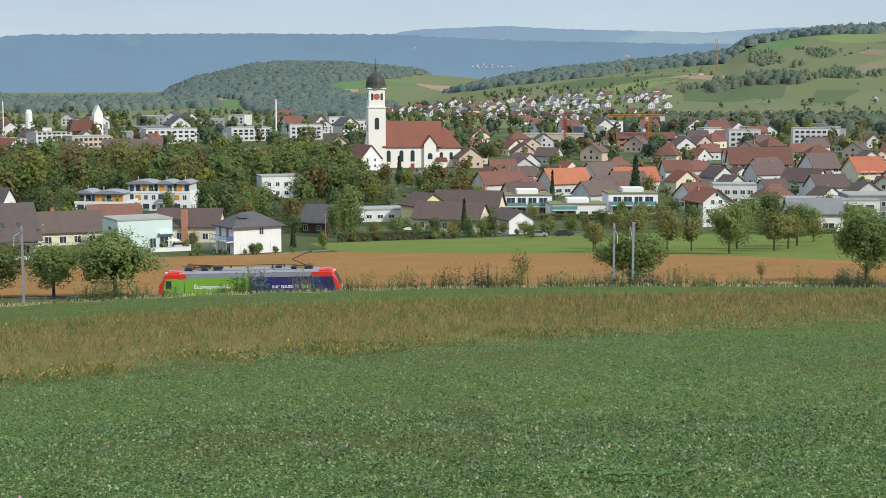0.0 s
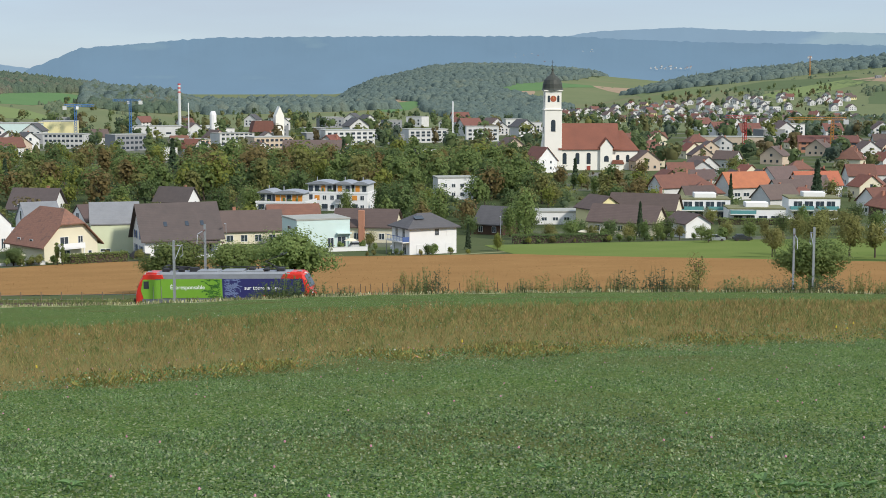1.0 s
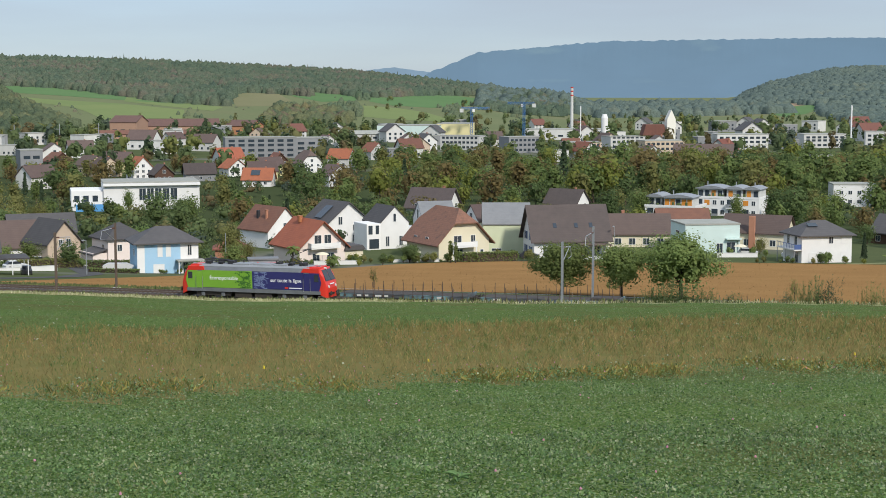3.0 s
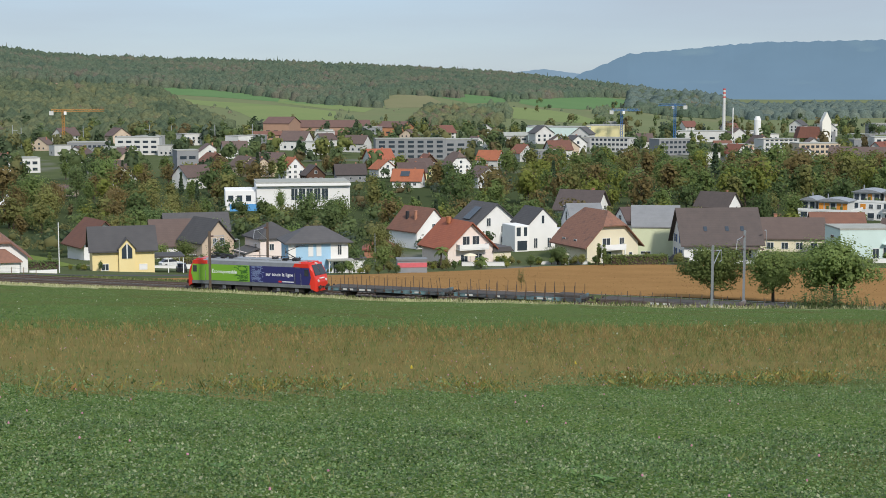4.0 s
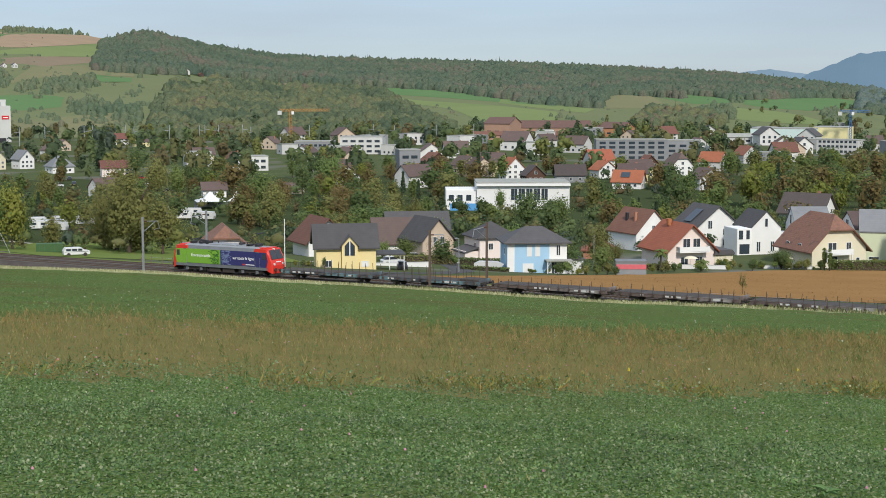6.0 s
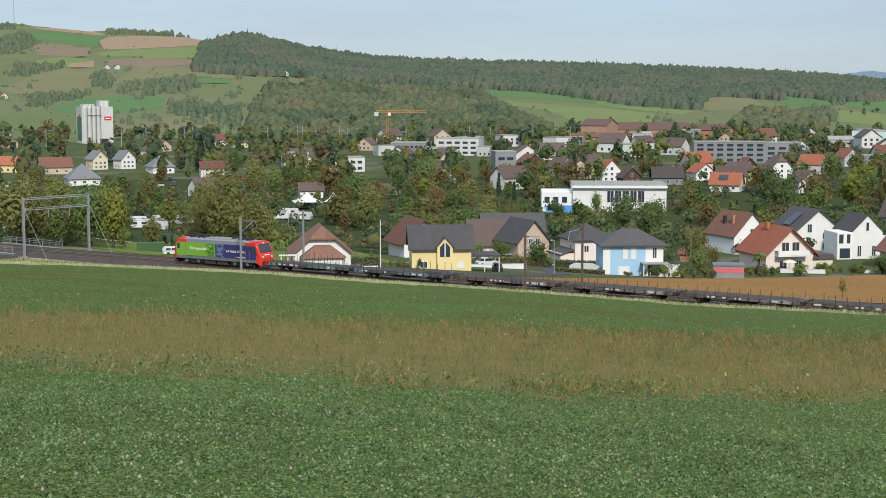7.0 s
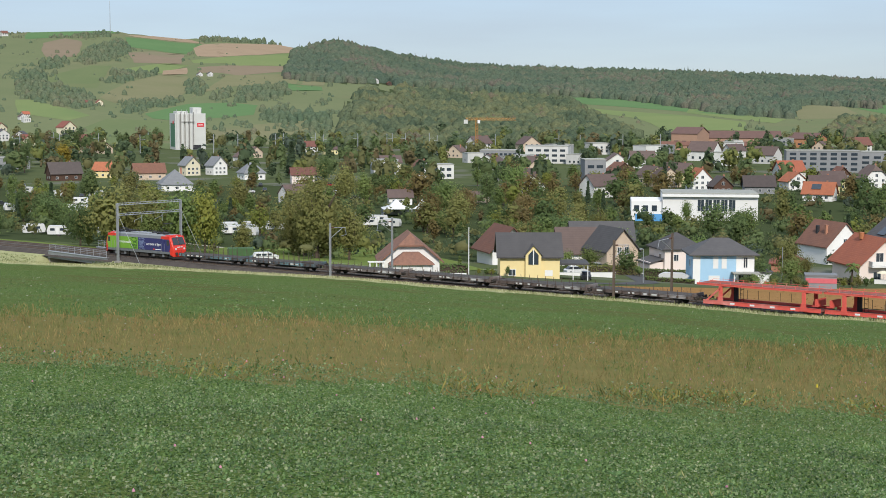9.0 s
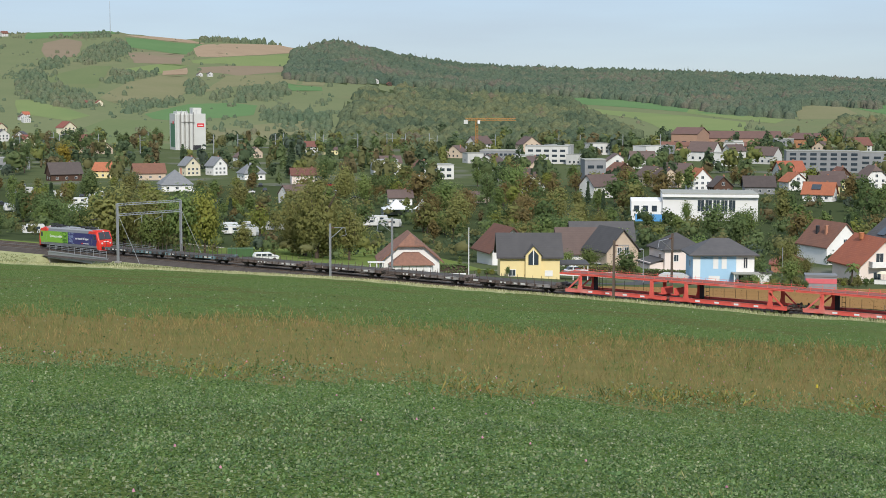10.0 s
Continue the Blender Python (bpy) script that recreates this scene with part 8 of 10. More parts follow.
def locomotive():
    t = thing("electric_locomotive", "electric locomotive in lime green and dark blue with signal-red cabs", "locomotive", Matrix.Identity(4))
    body = part("body", loft([(-7.1, 1.47, 0.98, 3.35, 3.72, 1.16), (7.1, 1.47, 0.98, 3.35, 3.72, 1.16)]), LGREY, t)
    for sg in (-1, 1):
        # a cab: upright flank, raked windscreen and a blunt nose
        st = [(7.1, 1.475, 1.0, 3.4, 3.8, 1.18), (8.1, 1.475, 1.0, 3.4, 3.82, 1.16), (8.45, 1.46, 0.9, 3.32, 3.68, 1.12), (8.75, 1.43, 0.75, 2.95, 3.12, 1.3), (9.05, 1.36, 0.6, 2.2, 2.32, 1.3), (9.2, 1.28, 0.55, 1.75, 1.95, 1.2), (9.28, 1.15, 0.55, 1.4, 1.6, 1.05)]
        if sg < 0:
            st = [(-x, *r) for x, *r in st][::-1]
        cab = part("cab", loft(st), RED, t, "signal-red cab end")
        w = Shape()
        a, b = Vector((8.47, 0, 3.6)), Vector((9.06, 0, 2.42))
        for y0, y1 in ((-1.08, -0.03), (0.03, 1.08)):
            o = Vector((0.05, 0, 0.03))
            v = [b + o + Vector((0, y0 * 1.08, 0)), b + o + Vector((0, y1 * 1.08, 0)), a + o + Vector((0, y1, 0)), a + o + Vector((0, y0, 0))]
            v += [p - Vector((0.09, 0, 0.04)) for p in v]
            v = [Vector((p.x * sg, p.y, p.z)) for p in v]
            w.add(v, [(0, 1, 2, 3), (7, 6, 5, 4), (0, 4, 5, 1), (1, 5, 6, 2), (2, 6, 7, 3), (3, 7, 4, 0)])
        part("windscreen", w, GLASSB, cab)
        x0, x1 = sorted((sg * 5.9, sg * 8.36))
        part("cab_roof", Shape().prism([(x0 + (0.25 if sg > 0 else 0), 3.36), (x1 - (0 if sg > 0 else 0.25), 3.36), (x1 - (0.05 if sg > 0 else 0.5), 3.78), (x0 + (0.5 if sg > 0 else 0.05), 3.78)], -1.492, 1.492)
             .bevelled(min(sg * 6.6, sg * 8.2), max(sg * 6.6, sg * 8.2), -1.05, 1.05, 3.75, 3.95, 0.06), RED, cab)
        part("air_horn", Shape().tube((sg * 7.6, -0.5, 4.0), (sg * 8.1, -0.5, 4.0), 0.05, 0.1, 8), METAL, cab)
        for y in (-0.85, 0.85):
            part("headlight", Shape().tube((sg * 9.15, y, 1.78), (sg * 9.31, y, 1.78), 0.16, n=12), LAMPG, cab)
        part("headlight", Shape().tube((sg * 8.3, 0, 3.74), (sg * 8.58, 0, 3.72), 0.12, n=10), LAMPG, cab)
        part("nose_mark", Shape().box(min(sg * 9.2, sg * 9.26), max(sg * 9.2, sg * 9.26), -0.5, 0.5, 2.0, 2.12), WHITEP, cab)
        for y in (-1, 1):
            part("side_window", Shape().box(min(sg * 7.75, sg * 8.3), max(sg * 7.75, sg * 8.3), y * 1.5 - 0.025, y * 1.5 + 0.025, 2.35, 3.12), GLASSB, cab)
            part("cab_flank", Shape().prism([(p[0], p[1]) for p in ([(7.1, 1.3), (8.35, 1.3), (8.62, 2.2), (8.35, 3.3), (7.1, 3.3)] if sg > 0 else [(-8.35, 1.3), (-7.1, 1.3), (-7.1, 3.3), (-8.35, 3.3), (-8.62, 2.2)])],
                                           y * 1.485 - 0.012, y * 1.485 + 0.012), NAVY if sg > 0 else LIMEP, cab)
            part("door", Shape().box(min(sg * 6.5, sg * 7.2), max(sg * 6.5, sg * 7.2), y * 1.49 - 0.03, y * 1.49 + 0.03, 1.32, 3.25), NAVY if sg > 0 else LIMEP, t)
            part("handrail", Shape().tube((sg * 7.28, y * 1.56, 1.2), (sg * 7.28, y * 1.56, 2.6), 0.02, n=5).tube((sg * 6.42, y * 1.56, 1.2), (sg * 6.42, y * 1.56, 2.6), 0.02, n=5), METAL, t)
        part("snow_plough", Shape().box(min(sg * 8.7, sg * 9.2), max(sg * 8.7, sg * 9.2), -1.2, 1.2, 0.2, 0.55), UNDER, t)
        buffers(t, sg * 9.0, sg)
    for y in (-1.49, 1.49):
        part("green_panel", Shape().box(-6.45, 0.0, y - 0.018, y + 0.018, 1.38, 3.34), LIMEP, t)
        part("blue_panel", Shape().box(0.0, 6.45, y - 0.018, y + 0.018, 1.38, 3.34), NAVY, t)
    # leafy branch drawing where the colours meet
    rng = random.Random(3)
    for x0, sg, m in ((-0.15, -1, mat("dark_leaf_print", (0.045, 0.14, 0.03), rough=0.4)), (0.15, 1, mat("pale_branch_print", (0.2, 0.25, 0.42), rough=0.4))):
        s = Shape()
        for k in range(15):
            x, z, a = x0 + sg * rng.uniform(0, 0.2), 1.5 + k * 0.12, rng.uniform(-0.7, 0.7)
            for j in range(rng.randint(5, 8)):
                ln, w = rng.uniform(0.16, 0.28), 0.035
                x2, z2 = x + sg * ln * math.cos(a), min(max(z + ln * math.sin(a), 1.45), 3.25)
                s.add([(x, -1.511, z - w), (x2, -1.511, z2 - w), (x2, -1.511, z2 + w), (x, -1.511, z + w)], [(0, 1, 2, 3)])
                if rng.random() < 0.75:
                    u, ll = a + rng.choice([-1, 1]) * rng.uniform(0.6, 1.1), rng.uniform(0.14, 0.3)
                    xe, ze = x2 + sg * ll * math.cos(u), min(max(z2 + ll * math.sin(u), 1.42), 3.3)
                    s.add([(x2, -1.512, z2), ((x2 + xe) / 2 + 0.05, -1.512, (z2 + ze) / 2 - 0.07), (xe, -1.512, ze), ((x2 + xe) / 2 - 0.05, -1.512, (z2 + ze) / 2 + 0.07)], [(0, 1, 2, 3)])
                x, z, a = x2, z2, a + rng.uniform(-0.5, 0.5)
        part("leaf_print", s, m, t)
    lettering(t, "Écoresponsable", -5.5, 2.3, 0.58)
    lettering(t, "sur toute la ligne", 2.3, 2.22, 0.57)
    part("lettering_bar", Shape().box(4.65, 6.25, -1.515, -1.505, 1.52, 1.62), WHITEP, t, "small line of white lettering as a bar")
    part("red_mark", Shape().box(4.1, 4.52, -1.515, -1.505, 1.47, 1.67), RED, t)
    part("sill", Shape().box(-8.5, 8.5, -1.5, 1.5, 0.92, 1.3), LGREY, t)
    # roof with its equipment
    part("roof", loft([(-7.0, 1.16, 3.73, 3.78, 3.98, 0.95), (7.0, 1.16, 3.73, 3.78, 3.98, 0.95)]), RGREY, t)
    for x0, x1 in ((-2.8, -0.6), (-0.2, 2.0), (2.4, 4.2)):
        part("roof_hatch", Shape().bevelled(x0, x1, -0.9, 0.9, 3.985, 4.12, 0.05), RGREY, t)
    for sg in (-1, 1):
        p = part("pantograph", Shape().box(sg * 5.0 - 0.9, sg * 5.0 + 0.9, -0.75, -0.67, 4.15, 4.22).box(sg * 5.0 - 0.9, sg * 5.0 + 0.9, 0.67, 0.75, 4.15, 4.22), DARKMETAL, t)
        for y in (-0.7, 0.7):
            for dx in (-0.8, 0.8):
                part("insulator", Shape().tube((sg * 5.0 + dx, y, 3.98), (sg * 5.0 + dx, y, 4.15), 0.07, n=8), UNDER, p)
        if sg > 0:
            part("arm", Shape().tube((5.7, 0, 4.25), (4.2, 0, 4.95), 0.05, n=6).tube((4.2, 0, 4.95), (6.3, 0, 5.75), 0.04, n=6), DARKMETAL, p)
            part("pan_head", Shape().tube((6.3, -0.95, 5.75), (6.3, 0.95, 5.75), 0.05, n=6).tube((6.0, -0.8, 5.78), (6.0, 0.8, 5.78), 0.04, n=6), DARKMETAL, p)
        else:
            part("arm", Shape().tube((-5.8, 0, 4.25), (-3.6, 0, 4.4), 0.07, n=6).tube((-3.6, 0, 4.4), (-6.2, 0, 4.55), 0.06, n=6), DARKMETAL, p)
            part("pan_head", Shape().tube((-6.2, -0.95, 4.56), (-6.2, 0.95, 4.56), 0.06, n=6), DARKMETAL, p)
    # resistors, breakers and busbars between the pantographs
    for x, w, h in ((-6.2, 0.7, 0.34), (-4.6, 0.5, 0.3), (-3.2, 0.9, 0.42), (2.9, 0.6, 0.36), (4.4, 0.5, 0.3), (5.9, 0.8, 0.34)):
        part("roof_apparatus", Shape().bevelled(x - w / 2, x + w / 2, -0.6, 0.1, 3.985, 3.985 + h, 0.05).tube((x, 0.4, 3.98), (x, 0.4, 4.4), 0.06, 0.04, 8).tube((x - w, -0.2, 4.42), (x + w, -0.2, 4.42), 0.025, n=5), DARKMETAL, t)
    part("roof_cable", Shape().tube((-4, 0.3, 4.35), (4, 0.3, 4.4), 0.03, n=5), DARKMETAL, t)
    for x in (-3.6, -2.0, 2.2, 3.4):
        part("insulator", Shape().tube((x, 0.3, 4.0), (x, 0.3, 4.36), 0.08, n=8), UNDER, t)
    # bogies
    for xb in (-5.2, 5.2):
        b = part("bogie", Shape().bevelled(xb - 2.2, xb + 2.2, -1.2, -0.95, 0.45, 0.9, 0.05).bevelled(xb - 2.2, xb + 2.2, 0.95, 1.2, 0.45, 0.9, 0.05).box(xb - 0.5, xb + 0.5, -0.95, 0.95, 0.5, 0.85), UNDER, t)
        for dx in (-1.3, 1.3):
            wheelset(b, xb + dx, 0.62)
            for y in (-1.28, 1.28):
                part("axle_box", Shape().bevelled(xb + dx - 0.22, xb + dx + 0.22, y - 0.1, y + 0.1, 0.4, 0.8, 0.04), LGREY, b)
    for x0, x1 in ((-2.4, -0.3), (0.1, 2.3)):
        part("equipment_box", Shape().bevelled(x0, x1, -1.3, 1.3, 0.3, 0.92, 0.06), UNDER, t)
    return t


SILLM = mat("weathered_wagon_steel", (0.15, 0.115, 0.1), (0.085, 0.065, 0.058), 0.7, 0.8, c=(0.3, 0.28, 0.27))
SILLB = mat("grey_blue_wagon_steel", (0.1, 0.11, 0.12), (0.055, 0.055, 0.058), 0.9, 0.8, c=(0.18, 0.33, 0.36))
PLANK = mat("grey_deck_planks", (0.08, 0.07, 0.062), (0.05, 0.044, 0.04), 0.6, 0.95, bump=0.4, rnd=0.1)
STAKE = mat("rusty_stakes", (0.09, 0.06, 0.045), (0.06, 0.045, 0.04), 2.0, 0.8)


def flat_wagon(length, steel, stake_height, seed, label):
    t = thing("flat_wagon", label, "railway wagon", Matrix.Identity(4), "flat wagons")
    a, rng = length / 2 - 0.6, random.Random(seed)
    fr = Shape()
    for y in (-1.38, 1.26):
        fr.box(-a, a, y, y + 0.12, 0.86, 1.2).box(-a, a, y - 0.04, y + 0.16, 1.17, 1.22).box(-a, a, y - 0.04, y + 0.16, 0.83, 0.88)
    for x in (-a, a - 0.15):
        fr.box(x, x + 0.15, -1.3, 1.3, 0.8, 1.22)
    fr.box(-a, a, -0.35, -0.2, 0.6, 1.15).box(-a, a, 0.2, 0.35, 0.6, 1.15)
    part("frame", fr, steel, t)
    n = 16
    plank = Shape().box(-a / n + 0.012, a / n - 0.012, -1.24, 1.24, 1.18, 1.24).mesh("plank")
    plank.materials.append(PLANK)
    for k in range(n):
        part("plank", plank, PLANK, t).location = (-a + 2 * a * (k + 0.5) / n, 0, rng.uniform(0, 0.02))
    ns = 13 if stake_height > 1 else 11
    for k in range(ns):
        x = -a + 0.6 + (2 * a - 1.2) * k / (ns - 1)
        for y in (-1.46, 1.46):
            part("stake", Shape().tube((x, y, 0.95), (x + rng.uniform(-0.12, 0.12), y + rng.uniform(-0.05, 0.05), 1.25 + stake_height * rng.uniform(0.85, 1.05)), 0.04, 0.03, 5).box(x - 0.11, x + 0.11, y - 0.07, y + 0.07, 0.92, 1.12), STAKE, t)
    for k in range(5):
        x, w = rng.uniform(-a + 0.5, a - 2.2), rng.uniform(0.3, 1.1)
        part("label_panel", Shape().box(x, x + w, -1.435, -1.425, 0.93, 1.13), DULLWHITE, t, "white marking panel")
    part("end_board", Shape().box(a - 0.08, a + 0.02, -1.2, 1.2, 1.23, 1.5), steel, t)
    for x in (-a + 2.2, a - 2.2):
        wheelset(t, x, 0.5)
        for y in (-1.1, 1.1):
            part("spring", Shape().bevelled(x - 0.6, x + 0.6, y - 0.06, y + 0.06, 0.55, 0.75, 0.05).box(x - 0.16, x + 0.16, y - 0.12, y + 0.12, 0.36, 0.62), UNDER, t)
    part("brake_gear", Shape().box(-1.5, 1.5, -0.8, 0.8, 0.4, 0.6).tube((-a + 2.4, -0.5, 0.5), (a - 2.4, -0.5, 0.5), 0.04, n=6), UNDER, t)
    buffers(t, -a, -1)
    buffers(t, a, 1)
    return t


CARRED = mat("faded_red_steel", (0.72, 0.125, 0.095), (0.58, 0.085, 0.065), 0.9, 0.65, c=(0.66, 0.27, 0.23))
GRATE = mat("rusty_deck_plate", (0.24, 0.09, 0.065), (0.16, 0.065, 0.05), 0.6, 0.85)


def car_carrier():
    """A two-part double-deck car wagon, 33 m long, from x = 0 backwards to x = 33."""
    t = thing("car_carrier_wagon", "empty red double-deck car transporter wagon", "railway wagon", Matrix.Identity(4), "car transporter wagons")
    for x0, x1 in ((0.9, 16.0), (16.5, 32.1)):
        part("lower_deck", Shape().box(x0, x1, -1.36, 1.36, 0.62, 0.74), GRATE, t)
        for y in (-1.45, 1.37):
            part("lower_sill", Shape().box(x0, x1, y, y + 0.09, 0.58, 0.98).box(x0, x1, y - 0.04, y + 0.12, 0.95, 1.0).box(x0, x1, y - 0.03, y + 0.1, 0.54, 0.6), CARRED, t)
        u0, u1 = (0.0, 16.1) if x0 < 5 else (16.4, 32.9)
        part("upper_deck", Shape().box(u0, u1, -1.34, 1.34, 2.82, 2.9), GRATE, t)
        for y in (-1.45, 1.37):
            part("upper_sill", Shape().box(u0, u1, y, y + 0.09, 2.7, 2.93).box(u0, u1, y - 0.03, y + 0.11, 2.9, 2.95), CARRED, t)
            s = Shape()
            for k in range(12):
                x = u0 + 0.4 + k * (u1 - u0 - 0.8) / 11
                s.tube((x, y + 0.04, 2.94), (x + 0.1 * (k % 3 - 1), y + 0.04, 3.12 + 0.08 * (k * 7 % 4)), 0.028, n=4)
            part("cable_guard", s.tube((u0 + 0.4, y + 0.04, 3.16), (u1 - 0.4, y + 0.04, 3.16), 0.015, n=4), CARRED, t)
        for xp in (x0 + 2.3, x1 - 2.1):
            for y in (-1.46, 1.30):
                part("post", Shape().bevelled(xp - 0.24, xp + 0.24, y, y + 0.16, 0.55, 2.66, 0.03).prism([(xp - 0.5, 0.56), (xp + 0.5, 0.56), (xp + 0.25, 1.5), (xp - 0.25, 1.5)], y - 0.02, y + 0.02), CARRED, t)
            part("cross_frame", Shape().box(xp - 0.1, xp + 0.1, -1.3, 1.3, 2.5, 2.66), CARRED, t)
        for sg, xe in ((1, x0), (-1, x1)):
            if xe in (0.9, 32.1):
                for y in (-1.46, 1.38):
                    part("brace", Shape().prism([(xe + sg * 0.4 - 0.15, 0.9), (xe + sg * 0.4 + 0.15, 0.9), (xe + sg * 2.2 + 0.15, 2.4), (xe + sg * 2.2 - 0.15, 2.4)], y, y + 0.08), CARRED, t)
        for k in range(6):
            x = x0 + 4.2 + k * (x1 - x0 - 8) / 5
            part("stanchion", Shape().tube((x, 1.41, 1.08), (x, 1.41, 2.1), 0.025, n=5), UNDER, t)
        part("ladder", Shape().tube((x0 + 3.3, 1.3, 0.7), (x0 + 3.3, 1.3, 2.7), 0.03, n=5).tube((x0 + 3.75, 1.3, 0.7), (x0 + 3.75, 1.3, 2.7), 0.03, n=5).box(x0 + 3.3, x0 + 3.75, 1.28, 1.32, 1.1, 1.15).box(x0 + 3.3, x0 + 3.75, 1.28, 1.32, 1.6, 1.65).box(x0 + 3.3, x0 + 3.75, 1.28, 1.32, 2.1, 2.15), UNDER, t)
        part("winch_column", Shape().box(x0 + 2.6, x0 + 3.1, 1.0, 1.25, 0.75, 2.66), DARKMETAL, t)
        for k in range(4):
            x = x0 + 3.6 + k * 2.6
            part("label_panel", Shape().box(x, x + 0.6, -1.47, -1.455, 0.66, 0.86), WHITEP, t, "white marking panel")
    for x in (2.2, 14.3, 18.4, 30.8):
        wheelset(t, x, 0.42)
        part("spring", Shape().bevelled(x - 0.6, x + 0.6, -1.2, -1.08, 0.36, 0.55, 0.04).bevelled(x - 0.6, x + 0.6, 1.08, 1.2, 0.36, 0.55, 0.04), UNDER, t)
    part("joint", Shape().box(15.9, 16.6, -0.6, 0.6, 0.5, 0.85), UNDER, t)
    for x in (15.2, 17.0):
        part("ramp_frame", Shape().box(x - 0.05, x + 0.05, -1.2, 1.2, 1.15, 2.0).box(x - 0.4, x + 0.4, -1.25, -1.15, 1.2, 1.3), CARRED, t)
    buffers(t, 0.9, -1)
    buffers(t, 32.1, 1)
    return t


loco = locomotive()
TRAIN = [(loco, 0.0)]
for k, (off, steel, stakes, label) in enumerate((
        (18.4, SILLB, 1.25, "grey-blue flat wagon with tall side stakes and a plank deck"), (34.9, SILLB, 1.25, "grey-blue flat wagon with tall side stakes and a plank deck"),
        (52.3, SILLM, 0.62, "weathered brown flat wagon with short side stakes"), (68.7, SILLM, 0.62, "weathered brown flat wagon with short side stakes"),
        (84.8, SILLM, 0.62, "weathered grey-brown flat wagon with white marking panels"), (100.4, SILLM, 0.62, "weathered grey-brown flat wagon with white marking panels"))):
    TRAIN.append((flat_wagon(16.3 if k < 4 else 15.7, steel, stakes, 20 + k, label), off))
tarp = part("folded_tarpaulin", Shape().bevelled(4.4, 7.2, -1.0, 1.0, 1.24, 1.5, 0.12), PLANK, TRAIN[2][0], "dark folded tarpaulin on the deck")
TRAIN.append((car_carrier(), 108.4))
TRAIN.append((car_carrier(), 141.6))


# ---- lane, fences, poles, hedges, caravans and other small things ----
def ribbon(name, points, width, material, label, category, up=0.05):
    """A road laid on the ground along a line of places."""
    xs, ys = [], []
    for (xa, ya), (xb, yb) in zip(points, points[1:]):
        for k in range(8):
            xs.append(xa + (xb - xa) * k / 8), ys.append(ya + (yb - ya) * k / 8)
    xs, ys = np.array(xs), np.array(ys)
    tx, ty = np.gradient(xs), np.gradient(ys)
    n = np.hypot(tx, ty)
    nx, ny = -ty / n, tx / n
    rows_ = []
    for o in np.linspace(-width / 2, width / 2, 5):
        px, py = xs + nx * o, ys + ny * o
        rows_.append(np.stack([px, py, land(px, py) + up], 1))
    v = np.concatenate(rows_)
    m = len(xs)
    q = [(r * m + i, r * m + i + 1, (r + 1) * m + i + 1, (r + 1) * m + i) for r in range(4) for i in range(m - 1)]
    ob = part(name, raw_mesh(name, v, np.array(q), [material]), material)
    return tagged(ob, label, category, kind="structure")


ribbon("road_lane", [(-215, 163), (-195, 163.5), (-172, 162.6), (-158, 164.5), (-150, 176), (-147, 192), (-147, 206), (-153, 222), (-166, 238), (-180, 254), (-197, 272), (-215, 292)], 4.2, ROADM, "narrow grey asphalt lane between the houses", "lane")
ribbon("road_path", [(-330, 232), (-290, 222), (-262, 214), (-235, 206), (-212, 205), (-190, 214), (-182, 225)], 2.6, mat("pale_gravel", (0.42, 0.38, 0.3), (0.34, 0.31, 0.25), 0.6, 0.95), "pale gravel path across the meadow", "path")
ribbon("road_field_track", [(-72, 294), (-40, 300), (-15, 322), (10, 338), (40, 344), (90, 330)], 3.0, mat("grassy_track", (0.24, 0.235, 0.13), (0.17, 0.19, 0.09), 0.5, 0.95, spec=0.0), "grassy pale track along the edge of the village", "path")


def hedge(xa, ya, xb, yb, height, thick, colour, label="clipped green garden hedge"):
    length = math.hypot(xb - xa, yb - ya)
    t = thing("hedge", label, "hedge", pose((xa + xb) / 2, (ya + yb) / 2, float(land((xa + xb) / 2, (ya + yb) / 2)) - 0.1, 0, 0, math.degrees(math.atan2(yb - ya, xb - xa))), "hedges")
    r = np.random.RandomState(int(abs(xa * 7 + ya)) % 1000)
    n = int(length * height * 34) + 60
    p = np.stack([r.uniform(-length / 2, length / 2, n), r.uniform(-thick / 2, thick / 2, n), height * (1 - r.uniform(0, 1, n) ** 2.2)], 1)
    p[: n // 2, 1] = -thick / 2 + r.normal(0, 0.07, n // 2)
    v, q = leaf_quads(r, p, np.stack([r.normal(0, 0.5, n), -0.8 + r.normal(0, 0.5, n), 0.7 + r.normal(0, 0.4, n)], 1), r.uniform(0.1, 0.22, n))
    part("foliage", raw_mesh("foliage", v, q, [LEAF[colour]]), LEAF[colour], t)
    part("twig_core", Shape().bevelled(-length / 2 + 0.1, length / 2 - 0.1, -thick * 0.32, thick * 0.32, 0, height * 0.85, 0.1), BARK, t)
    return t


for a in ((-110, 292.2, -100, 298.3, 2.2, 1.4, "green"), (-170.5, 246, -163, 249.5, 1.7, 1.0, "dark"), 
          (-24, 340, -2, 347, 2.2, 1.4, "dark"), (-160, 231, -150, 232.5, 0.9, 0.9, "green"), (-182, 238, -172, 246, 1.8, 1.2, "olive"), (-176, 190, -171, 194, 1.6, 0.9, "dark"), (-146, 267, -137, 270, 1.4, 1.0, "olive"), (70, 318, 84, 322, 1.5, 1.2, "green"), (26, 404, 60, 402, 1.8, 1.4, "green")):
    hedge(*a)


